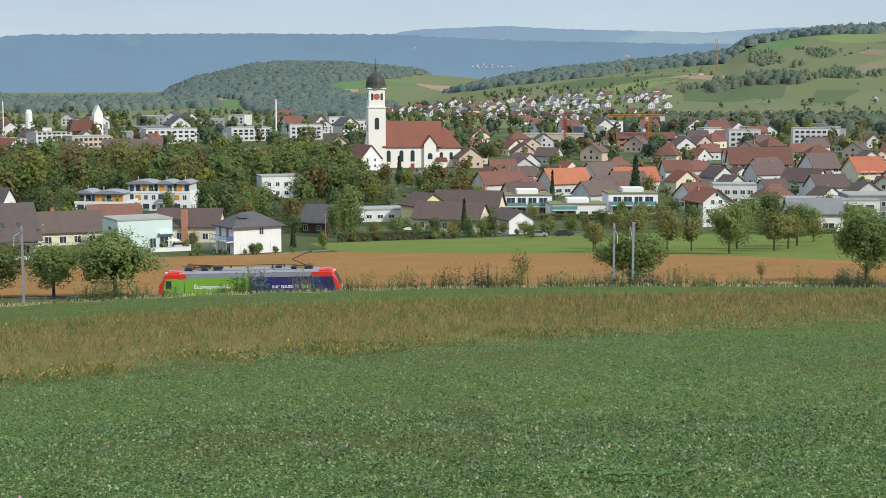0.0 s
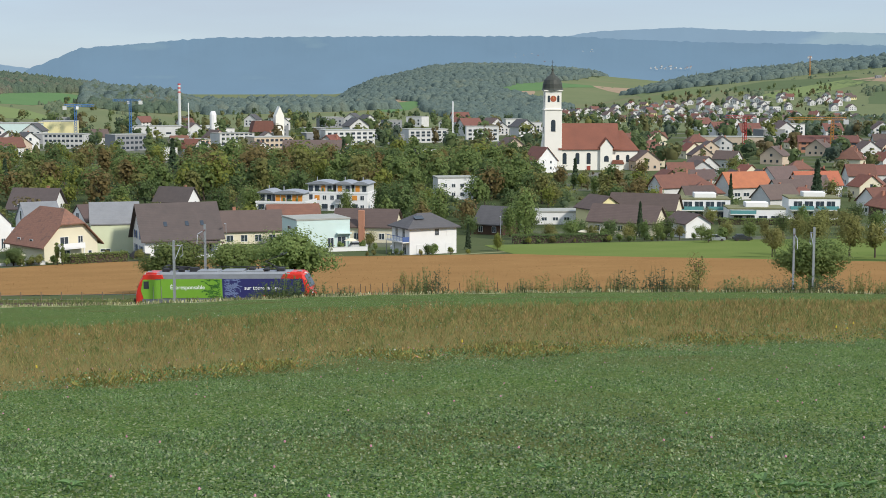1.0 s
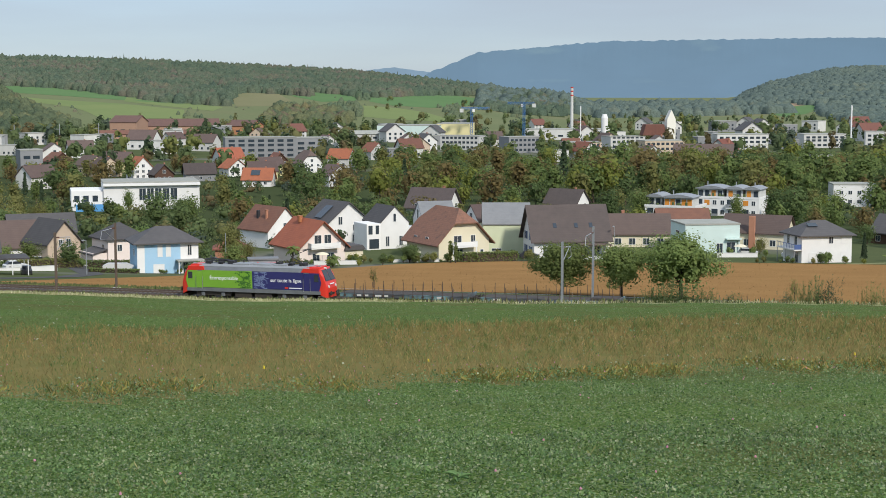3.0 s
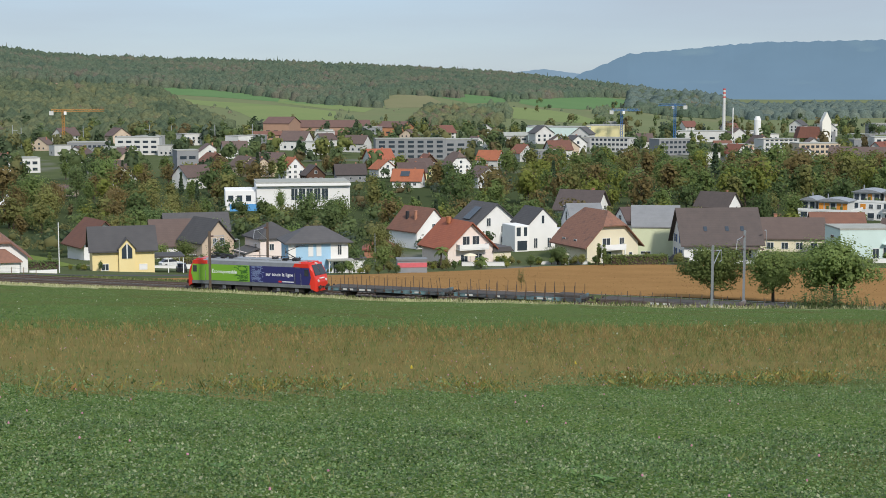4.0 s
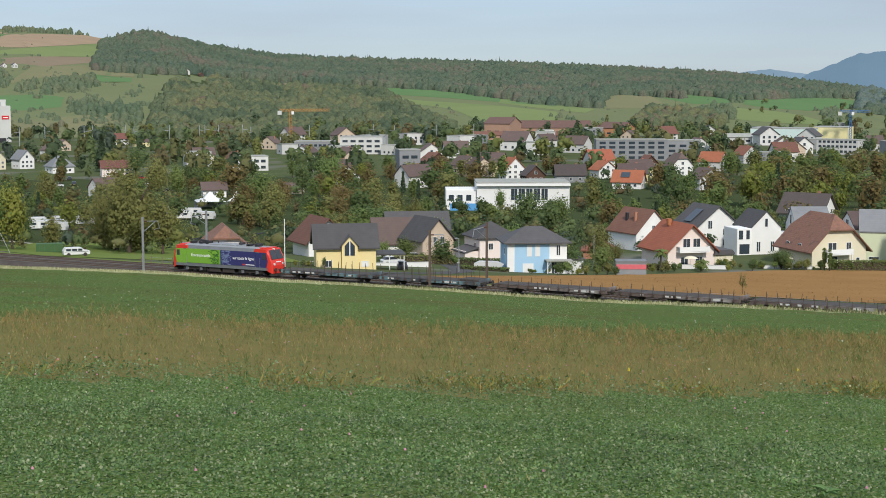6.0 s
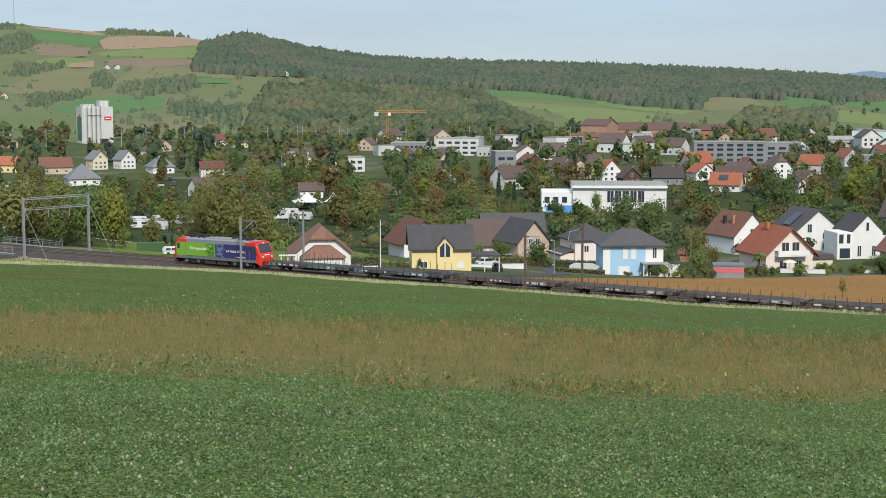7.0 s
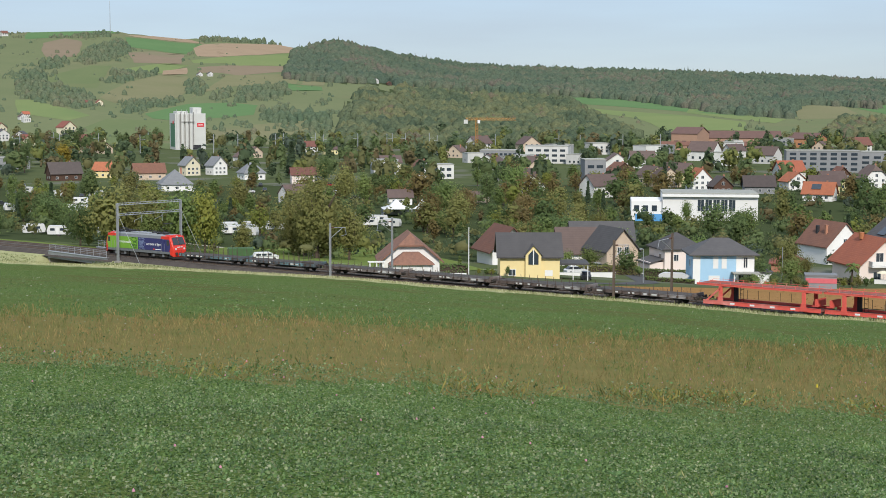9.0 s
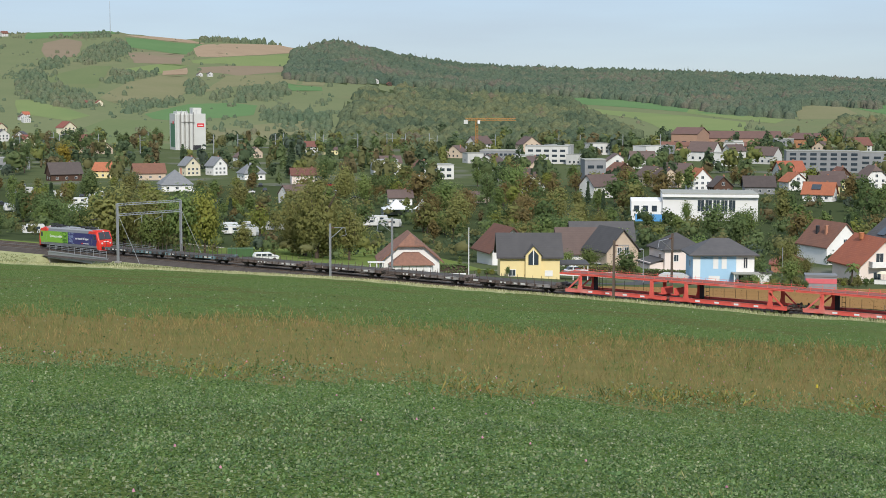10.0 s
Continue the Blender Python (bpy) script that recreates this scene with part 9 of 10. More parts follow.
def fence(x0, x1, y, step, height, label):
    t = thing("fence", label, "fence", Matrix.Identity(4), "fences")
    n = int(abs(x1 - x0) / step)
    post = None
    for k in range(n + 1):
        x = x0 + (x1 - x0) * k / n
        z = float(land(x, y))
        if post is None:
            post = Shape().tube((0, 0, -0.4), (0, 0, height), 0.06, 0.05, 6).mesh("post")
            post.materials.append(WOOD)
        part("post", post, WOOD, t).location = (x, y, z)
    for h in (0.4, 0.9):
        for k in range(n):
            xa, xb = x0 + (x1 - x0) * k / n, x0 + (x1 - x0) * (k + 1) / n
            part("wire", Shape().tube((xa, y, float(land(xa, y)) + h), (xb, y, float(land(xb, y)) + h), 0.012, n=4), METAL, t)


fence(-80, -22, 164.5, 2.4, 1.25, "rough wooden post-and-wire fence beside the ploughed field")
fence(-178, -152, 167.5, 2.2, 1.1, "low wire fence along the lane")


def pole(x, y, height, label, name, arm=0.0, colour=None):
    t = thing(name, label, "pole", pose(x, y, float(land(x, y))), "poles")
    part("shaft", Shape().tube((0, 0, -0.4), (0, 0, height), 0.09, 0.06, 8), colour or METAL, t)
    if arm:
        part("lamp_head", Shape().bevelled(-0.15, 0.15, -arm - 0.35, -arm + 0.35, height - 0.02, height + 0.14, 0.04).tube((0, 0, height - 0.05), (0, -arm, height + 0.03), 0.04, n=6), METAL, t)
    return t


pole(-159.5, 181, 8.0, "slim white flagpole in a front garden", "flagpole", 0, FRAME)
for x, y, h, a in ((-227.2, 209.4, 4.6, 0.5), (-181, 232, 6.5, 0.8), (-152, 219, 6.0, 0.8), (-27, 345, 6.0, 0.8), (-84, 316, 6.5, 0.8), (-149, 262, 7.0, 0.0)):
    pole(x, y, h, "grey steel street lamp beside the lane", "street_lamp", a)
WHITEBODY = mat("caravan_white", (0.62, 0.62, 0.60), (0.54, 0.54, 0.52), 0.6, 0.5, rnd=0.12)


def caravan():
    t = thing("caravan", "white touring caravan parked among trees", "caravan", pose(0, 0, -200), "caravans")
    part("body", Shape().prism([(-2.6, 0.5), (2.6, 0.5), (2.8, 1.4), (2.4, 2.5), (-2.3, 2.6), (-2.8, 1.5)], -1.05, 1.05), WHITEBODY, t)
    for u in (-1.4, 0.9):
        part("window", Shape().box(u - 0.55, u + 0.55, -1.08, -1.04, 1.4, 2.0), PANE, t)
    part("door", Shape().box(-0.55, 0.1, -1.075, -1.045, 0.6, 2.2), FRAME, t)
    for y in (-0.95, 0.8):
        part("wheel", Shape().tube((0, y, 0.32), (0, y + 0.16, 0.32), 0.32, n=14), UNDER, t)
    part("drawbar", Shape().tube((2.6, -0.5, 0.5), (3.8, 0, 0.5), 0.05, n=6).tube((2.6, 0.5, 0.5), (3.8, 0, 0.5), 0.05, n=6), DARKMETAL, t)
    return t


def car(colour, name="car"):
    t = thing(name, colour.name.replace("_", " ") + " hatchback car parked by a house", "car", pose(0, 0, -200), "parked cars")
    part("body", Shape().prism([(-2.1, 0.3), (2.1, 0.3), (2.15, 0.8), (1.2, 0.95), (-1.9, 1.0), (-2.15, 0.8)], -0.85, 0.85), colour, t)
    part("cabin", Shape().prism([(-1.85, 0.98), (1.0, 0.96), (0.3, 1.45), (-1.3, 1.48)], -0.74, 0.74), GLASSB, t)
    part("roof", Shape().box(-1.25, 0.25, -0.7, 0.7, 1.48, 1.53), colour, t)
    for x in (-1.3, 1.3):
        for y in (-0.88, 0.70):
            part("wheel", Shape().tube((x, y, 0.32), (x, y + 0.18, 0.32), 0.32, n=14), UNDER, t)
    return t


def estate_car(x, y, turn):
    t = thing("car", "white estate car with dark windows parked beside the line", "car", pose(x, y, float(land(x, y)) + 0.03, 0, 0, turn))
    part("body", Shape().prism([(-2.2, 0.35), (2.2, 0.35), (2.25, 0.85), (1.5, 1.02), (0.9, 1.42), (0.6, 1.5), (-1.9, 1.5), (-2.25, 0.95)], -0.9, 0.9), WHITEBODY, t)
    part("windscreen", Shape().prism([(0.98, 1.38), (1.45, 1.06), (1.48, 1.09), (1.01, 1.41)], -0.78, 0.78), GLASSB, t)
    for u, w in ((-1.4, 0.42), (-0.4, 0.42), (0.55, 0.36)):
        part("window", Shape().box(u - w, u + w, -0.93, -0.895, 0.98, 1.34), PANE, t)
    part("stripe", Shape().box(-2.1, 1.9, -0.92, -0.902, 0.8, 0.88), LGREY, t)
    for u in (-1.4, 1.4):
        for yy in (-0.92, 0.76):
            part("wheel", Shape().tube((u, yy, 0.33), (u, yy + 0.16, 0.33), 0.33, n=14), UNDER, t)


estate_car(*(float(v) for v in plan_at(49.1, 266)), 58)


def skip(x, y, turn):
    green = mat("green_painted_steel", (0.05, 0.105, 0.04), (0.06, 0.13, 0.045), 1.2, 0.6, rnd=0.1)
    t = thing("container", "green ribbed steel container standing beside the line", "container", pose(x, y, float(land(x, y)), 0, 0, turn))
    part("body", Shape().box(-2.4, 2.4, -1.1, 1.1, 0.15, 1.65), green, t)
    for k in range(11):
        part("rib", Shape().box(-2.3 + 0.45 * k, -2.2 + 0.45 * k, -1.17, -1.1, 0.25, 1.55), green, t)
    for yy in (-0.9, 0.8):
        part("runner", Shape().box(-2.3, 2.3, yy, yy + 0.12, 0.0, 0.15), DARKMETAL, t)


skip(*(float(v) for v in plan_at(50.05, 284)), 50)
crng = random.Random(8)
van = caravan()
for b0, b1, d0, d1, number in ((54.5, 57.6, 370, 430, 8), (48.6, 50.6, 395, 440, 7), (55, 58.4, 470, 610, 12), (44.0, 47.5, 430, 470, 5)):
    for k in range(number):
        b, d = crng.uniform(b0, b1), crng.uniform(d0, d1)
        x, y = (float(v) for v in plan_at(b, d))
        copy_thing(van, pose(x, y, float(land(x, y)), 0, 0, b + crng.uniform(-25, 25)))
cars = [car(mat("dark_grey", (0.03, 0.032, 0.036), rough=0.3, spec=0.6)), car(mat("silver", (0.4, 0.41, 0.42), rough=0.35, metal=0.4)), car(mat("white", (0.65, 0.65, 0.64), rough=0.35)), car(mat("dark_red", (0.25, 0.03, 0.03), rough=0.35))]
for k, x, y, r in ((0, -158.2, 210.5, 130), (2, -186, 252, 40), (1, 22, 347, 5), (0, 28, 348, 8), (2, -57, 326, 15), (0, -100, 306, 20), (1, -152, 240, 40), (2, -176.5, 231.5, 60), (1, -164.5, 258, 30), (0, -86, 309, 20), (2, -47, 322, 10), (1, -104, 302, 30),):
    copy_thing(cars[k], pose(x, y, float(land(x, y)) + 0.05, 0, 0, r))
for k in range(26):
    b, d = crng.uniform(44, 59), crng.uniform(520, 640)
    x, y = (float(v) for v in plan_at(b, d))
    if free(x, y, 3):
        copy_thing(cars[crng.randint(0, 3)], pose(x, y, float(land(x, y)) + 0.02, 0, 0, b + crng.choice([0, 90])))
for p in (van, *cars):
    for o in (*p.children_recursive, p):
        bpy.data.objects.remove(o)


def palm(x, y, height):
    t = thing("palm_tree", "small fan palm in a front garden", "palm tree", pose(x, y, float(land(x, y))))
    part("trunk", Shape().tube((0, 0, -0.3), (0.1, 0, height * 0.7), 0.22, 0.16, 8), BARK, t)
    r = random.Random(4)
    for k in range(22):
        a, up = k * 2.4, r.uniform(-0.5, 1.2)
        s, w = Shape(), 0.34
        c, d = math.cos(a), math.sin(a)
        pts = [(0.1 + 0.5 * j * c, 0.5 * j * d, height * 0.7 + 0.45 * j * up - 0.13 * j * j) for j in range(4)]
        v = []
        for j, (px, py, pz) in enumerate(pts):
            ww = w * (0.3, 1.0, 0.9, 0.1)[j]
            v += [(px - d * ww, py + c * ww, pz - 0.1), (px, py, pz + 0.04), (px + d * ww, py - c * ww, pz - 0.1)]
        f = [(j * 3 + i, j * 3 + i + 1, j * 3 + i + 4, j * 3 + i + 3) for j in range(3) for i in range(2)]
        part("frond", s.add(v, f), LEAF["green"], t)


palm(-137.5, 268.5, 5.6)
palm(-130.5, 272.5, 2.6)


def covered_boat(x, y, turn):
    """A small boat under a white cover on a trailer."""
    t = thing("covered_boat", "small boat under a white tarpaulin cover in a yard", "boat", pose(x, y, float(land(x, y)), 0, 0, turn))
    part("cover", Shape().prism([(-2.6, 0.7), (2.4, 0.7), (2.9, 1.2), (1.6, 1.7), (-1.8, 1.75), (-2.7, 1.3)], -0.95, 0.95), WHITEBODY, t)
    part("hull", Shape().prism([(-2.3, 0.35), (1.8, 0.35), (2.5, 0.7), (-2.5, 0.7)], -0.8, 0.8), METAL, t)
    for yy in (-0.95, 0.8):
        part("wheel", Shape().tube((-0.4, yy, 0.28), (-0.4, yy + 0.15, 0.28), 0.28, n=12), UNDER, t)


covered_boat(-155.5, 233.8, 30)


def garden_wall(xa, ya, xb, yb, height, label="low white rendered garden wall"):
    length = math.hypot(xb - xa, yb - ya)
    t = thing("garden_wall", label, "wall", pose((xa + xb) / 2, (ya + yb) / 2, float(land((xa + xb) / 2, (ya + yb) / 2)), 0, 0, math.degrees(math.atan2(yb - ya, xb - xa))), "garden walls")
    part("masonry", Shape().bevelled(-length / 2, length / 2, -0.12, 0.12, -0.8, height, 0.02), PLASTER["white"], t)
    part("coping", Shape().box(-length / 2 - 0.05, length / 2 + 0.05, -0.17, 0.17, height + 0.004, height + 0.07), PLASTER["concrete"], t)


for a in ((-174, 222, -166, 230, 0.7), (-137, 277, -129, 281, 0.8), (-124, 288, -115, 292, 0.6), (-62, 318, -54, 321, 0.9), (-176, 252, -168, 256, 0.8), (-90, 305, -82, 308, 0.7)):
    garden_wall(*a)


def marquee(x, y, size, turn):
    t = thing("marquee", "white peaked festival tent on a sports ground", "tent", pose(x, y, float(land(x, y)), 0, 0, turn), "tents")
    a = size / 2
    v = [(-a, -a, 2.4), (a, -a, 2.4), (a, a, 2.4), (-a, a, 2.4), (-a * 0.45, -a * 0.45, 3.4), (a * 0.45, -a * 0.45, 3.4), (a * 0.45, a * 0.45, 3.4), (-a * 0.45, a * 0.45, 3.4), (0, 0, 5.4)]
    part("canopy", Shape().add(v, [(0, 1, 5, 4), (1, 2, 6, 5), (2, 3, 7, 6), (3, 0, 4, 7), (4, 5, 8), (5, 6, 8), (6, 7, 8), (7, 4, 8)]), WHITEBODY, t)
    for px in (-a + 0.1, a - 0.1):
        for py in (-a + 0.1, a - 0.1):
            part("post", Shape().tube((px, py, -0.2), (px, py, 2.4), 0.06, n=6), METAL, t)
    part("side_wall", Shape().box(-a + 0.2, a - 0.2, a - 0.16, a - 0.1, 0.1, 2.4), WHITEBODY, t)


marquee(-330.2, 340.1, 9.0, 50)
marquee(-324.0, 345.5, 5.5, 35)


def parasol(x, y):
    t = thing("parasol", "cream garden parasol opened over a terrace", "parasol", pose(x, y, float(land(x, y))), "parasols")
    part("pole", Shape().tube((0, 0, 0), (0, 0, 2.5), 0.03, n=6), METAL, t)
    part("canopy", Shape().lathe([(1.5, 2.1), (0.8, 2.45), (0.05, 2.6), (0.0, 2.6)], 8), PLASTER["cream"], t)


for a in ((-120, 290), (-136, 279), (-58, 323), (-8, 350)):
    parasol(*a)


# ---- woods on the hills and trees between the roofs ----
def cube_ball():
    """A ball of 24 four-sided faces."""
    g = np.array([-1.0, 0.0, 1.0])
    key, verts, faces = {}, [], []

    def vid(p):
        k = tuple(np.round(p, 3))
        if k not in key:
            key[k] = len(verts)
            verts.append(np.array(p) / np.linalg.norm(p))
        return key[k]
    for ax in range(3):
        for s in (-1, 1):
            for i in range(2):
                for j in range(2):
                    c = []
                    for a, b in ((0, 0), (1, 0), (1, 1), (0, 1)):
                        p = [0, 0, 0]
                        p[ax], p[(ax + 1) % 3], p[(ax + 2) % 3] = s, g[i + a], g[j + b]
                        c.append(vid(p))
                    faces.append(c if s > 0 else c[::-1])
    return np.array(verts), np.array(faces)


BALL_V, BALL_F = cube_ball()
BALL_F = BALL_F[BALL_V[BALL_F].mean(1)[:, 2] > -0.6]  # open underneath


DOME_F = BALL_F[BALL_V[BALL_F].mean(1)[:, 2] > 0.0]


def crowns(name, x, y, z, radius, height, material, label, rng, category="trees", firs=0.0, sprays=0):
    """Many uneven, rounded tree crowns in one mesh, each with a few sprays of leaves standing out."""
    n = len(x)
    v = np.repeat(BALL_V[None], n, 0) * (1 + rng.uniform(-0.22, 0.22, (n, len(BALL_V), 1)))
    fir = rng.rand(n) < firs
    h = v[:, :, 2].copy()
    v[fir, :, :2] *= np.clip(0.75 - 0.7 * h[fir], 0.05, 1.1)[..., None]
    v[:, :, :2] *= (radius * np.where(fir, 0.6, 1.0))[:, None, None]
    v[:, :, 2] = 0.92 * h * (height * np.where(fir, 1.25, 1.0))[:, None]
    centre = np.stack([x, y, z], 1)
    v += centre[:, None, :]
    f = (DOME_F[None] + (np.arange(n) * len(BALL_V))[:, None, None]).reshape(-1, 4)
    k = np.repeat(np.flatnonzero(~fir), sprays)
    u = rng.normal(size=(len(k), 3)) + np.array([0, 0, 0.5])
    u /= np.linalg.norm(u, axis=1, keepdims=True) + 1e-9
    u[:, 2] = np.abs(u[:, 2])
    c = centre[k] + u * np.stack([radius[k], radius[k], height[k] * 0.92], 1) * rng.uniform(0.88, 1.08, (len(k), 1))
    w, q = leaf_quads(rng, c, u + rng.normal(size=u.shape) * 0.35, radius[k] * rng.uniform(0.14, 0.3, len(k)))
    v, f = np.concatenate([v.reshape(-1, 3), w]), np.concatenate([f, q + n * len(BALL_V)])
    me = raw_mesh(name, v, f, [material])
    me.polygons.foreach_set("use_smooth", np.ones(len(me.polygons), bool))
    return tagged(part(name, me, material), label, category, kind="stuff")


def wood_mat(name, stops, patch=0.014, clump=0.6, single=0.34, deep=0.5, drift=(0.3, 0.7)):
    """Mixed leaf colours tree by tree, drifting from stand to stand, with clumps of leaves in each crown."""
    m = bpy.data.materials.new(name)
    m.use_nodes = True
    n, l = m.node_tree.nodes, m.node_tree.links
    p = n["Principled BSDF"]
    p.inputs["Roughness"].default_value, p.inputs["Specular IOR Level"].default_value = 0.95, 0.05
    r = n.new("ShaderNodeValToRGB")
    while len(r.color_ramp.elements) < len(stops):
        r.color_ramp.elements.new(0.5)
    for e, (at_, colour) in zip(r.color_ramp.elements, stops):
        e.position, e.color = at_, (*colour, 1)
    tc = n.new("ShaderNodeTexCoord")

    def noise(scale, detail, lo, hi, a=0.3, b=0.7):
        t, k = n.new("ShaderNodeTexNoise"), n.new("ShaderNodeMapRange")
        t.inputs["Scale"].default_value, t.inputs["Detail"].default_value = scale, detail
        l.new(tc.outputs["Object"], t.inputs["Vector"])
        k.inputs[1].default_value, k.inputs[2].default_value, k.inputs[3].default_value, k.inputs[4].default_value = a, b, lo, hi
        l.new(t.outputs["Fac"], k.inputs[0])
        return k.outputs[0], t.outputs["Fac"]

    add = n.new("ShaderNodeMath")
    add.operation = "ADD"
    half = n.new("ShaderNodeMath")
    half.operation = "MULTIPLY"
    half.inputs[1].default_value = single
    l.new(n.new("ShaderNodeNewGeometry").outputs["Random Per Island"], half.inputs[0])
    l.new(half.outputs[0], add.inputs[0])
    l.new(noise(patch, 2.0, 0.0, 1.0 - single, *drift)[0], add.inputs[1])
    l.new(add.outputs[0], r.inputs[0])
    value, height = noise(clump, 5.0, 0.72, 1.28)
    h = n.new("ShaderNodeHueSaturation")
    l.new(value, h.inputs["Value"])
    l.new(r.outputs[0], h.inputs["Color"])
    l.new(h.outputs[0], p.inputs["Base Color"])
    k = n.new("ShaderNodeBump")
    k.inputs["Strength"].default_value, k.inputs["Distance"].default_value = 1.0, deep
    l.new(height, k.inputs["Height"])
    l.new(k.outputs[0], p.inputs["Normal"])
    return m


# these greens are greyed and cooled, a little haze painted into the hill woods
WOODM = wood_mat("mixed_wood", [(0.0, (0.056, 0.081, 0.061)), (0.3, (0.074, 0.102, 0.068)), (0.5, (0.086, 0.110, 0.073)), (0.7, (0.104, 0.115, 0.078)), (0.86, (0.114, 0.103, 0.081)), (1.0, (0.139, 0.131, 0.081))])
SLOPEWOOD = wood_mat("sunny_slope_wood", [(0.0, (0.044, 0.064, 0.042)), (0.25, (0.066, 0.088, 0.052)), (0.5, (0.094, 0.112, 0.062)), (0.75, (0.122, 0.128, 0.064)), (0.88, (0.112, 0.093, 0.066)), (1.0, (0.18, 0.172, 0.066))])
# the far woods: haze is put into the leaves as paler, bluer greens
HAZEWOOD = wood_mat("haze_tinted_wood", [(0.0, (0.080, 0.108, 0.100)), (0.5, (0.097, 0.128, 0.110)), (0.8, (0.112, 0.140, 0.112)), (1.0, (0.128, 0.143, 0.108))])
# the hedges take the same haze-grey tint in their leaf colour
HEDGEM = wood_mat("hedge_leaves", [(0.0, (0.074, 0.108, 0.066)), (0.4, (0.098, 0.129, 0.077)), (0.75, (0.124, 0.140, 0.083)), (1.0, (0.148, 0.135, 0.089))], clump=1.2)
rng = np.random.RandomState(21)


def scatter_in(outline, spacing):
    xs, ys = [p[0] for p in outline], [p[1] for p in outline]
    gx, gy = np.meshgrid(np.arange(min(xs), max(xs), spacing), np.arange(min(ys), max(ys), spacing))
    x, y = gx.ravel() + rng.uniform(-0.5, 0.5, gx.size) * spacing, gy.ravel() + rng.uniform(-0.5, 0.5, gy.size) * spacing
    keep = inside(outline, x, y)
    return x[keep], y[keep]


for k, outline in enumerate(WOODS):
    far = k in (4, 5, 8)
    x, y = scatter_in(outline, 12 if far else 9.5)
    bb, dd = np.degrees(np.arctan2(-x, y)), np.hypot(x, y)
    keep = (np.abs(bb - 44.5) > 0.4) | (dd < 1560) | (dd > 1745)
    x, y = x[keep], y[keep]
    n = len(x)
    crowns("hill_wood", x, y, land(x, y) - 0.5, rng.uniform(4.4, 7.6, n) * (1.3 if far else 1), rng.uniform(8.0, 11.5, n), HAZEWOOD if far else (SLOPEWOOD if k in (1, 3) else WOODM), "mixed wood covering the hillside, green turning to autumn brown", rng, "wood", 0.1 if k in (0, 4, 5) else 0.04)
# hedges, thickets and single trees on the open slopes
x, y, r = [], [], []
for b0, b1, d0, d1, number in ((46.5, 60, 1150, 2230, 300), (27, 42, 1230, 1480, 60), (-16.5, -2, 1550, 2350, 130), (17, 26, 1450, 1900, 40)):
    for k in range(number):
        b, d, along_b, out = rng.uniform(b0, b1), rng.uniform(d0, d1), rng.choice([-1, 1]), rng.uniform(-14, 14)
        big = rng.uniform(0.6, 1.2)
        for j in range(rng.choice([1, 1, 1, 2, 3, 4, 6, 10])):
            px, py = plan_at(b + j * rng.uniform(0.05, 0.12) * along_b, d + out * j + rng.uniform(-6, 6))
            x.append(float(px)), y.append(float(py)), r.append(rng.uniform(1.0, 2.8) * big)
for outline in THICKETS:
    px, py = scatter_in(area(outline), 6.0)
    keep = rng.rand(len(px)) < 0.72
    x += list(px[keep])
    y += list(py[keep])
    r += list(rng.uniform(1.8, 4.2, keep.sum()))
x, y, r = np.array(x), np.array(y), np.array(r)
keep = np.array([abs(np.degrees(np.arctan2(-a, b)) - 51.95) > 0.95 or np.hypot(a, b) > 1300 for a, b in zip(x, y)])
for kind, outline in FIELDS:
    keep &= ~(inside(area(outline), x, y) & (rng.rand(len(x)) < {"dry": 0.6, "pasture": 0.7, "fallow": 0.8}.get(kind, 0.93)))
x, y, r = x[keep], y[keep], r[keep]
crowns("hedges", x, y, land(x, y) - 0.6, r, r * rng.uniform(1.3, 2.4, len(r)), HEDGEM, "hedges, thickets and single trees on the open hillside", rng, "hedges", 0.06, 2)
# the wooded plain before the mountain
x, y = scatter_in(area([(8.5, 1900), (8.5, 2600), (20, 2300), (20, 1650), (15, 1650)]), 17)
crowns("plain_wood", x, y, land(x, y) - 1, rng.uniform(6, 11, len(x)), rng.uniform(9, 15, len(x)), HAZEWOOD, "belt of trees on the valley floor, haze put into the leaf colour", rng, "wood")

# trees in the town, farther off; their leaf colours are greyed to imitate haze
def town_leaf(name, a, b):
    return leafy_light(mat(name, a, b, 0.25, 0.85, island=0.16, spec=0.05), 0.45)


TOWNLEAF = [
    (town_leaf("town_green_leaves", (0.125, 0.168, 0.072), (0.155, 0.195, 0.082)), "green", 0.27),
    (town_leaf("town_dark_leaves", (0.085, 0.118, 0.066), (0.105, 0.142, 0.072)), "dark green", 0.23),
    (town_leaf("town_olive_leaves", (0.165, 0.172, 0.075), (0.2, 0.195, 0.085)), "olive", 0.24),
    (town_leaf("town_lime_leaves", (0.18, 0.21, 0.07), (0.225, 0.225, 0.075)), "yellow-green", 0.10),
    (town_leaf("town_russet_leaves", (0.178, 0.137, 0.072), (0.16, 0.142, 0.07)), "russet", 0.12),
    (town_leaf("town_blue_leaves", (0.09, 0.12, 0.088), (0.11, 0.14, 0.1)), "blue-green", 0.04),
]


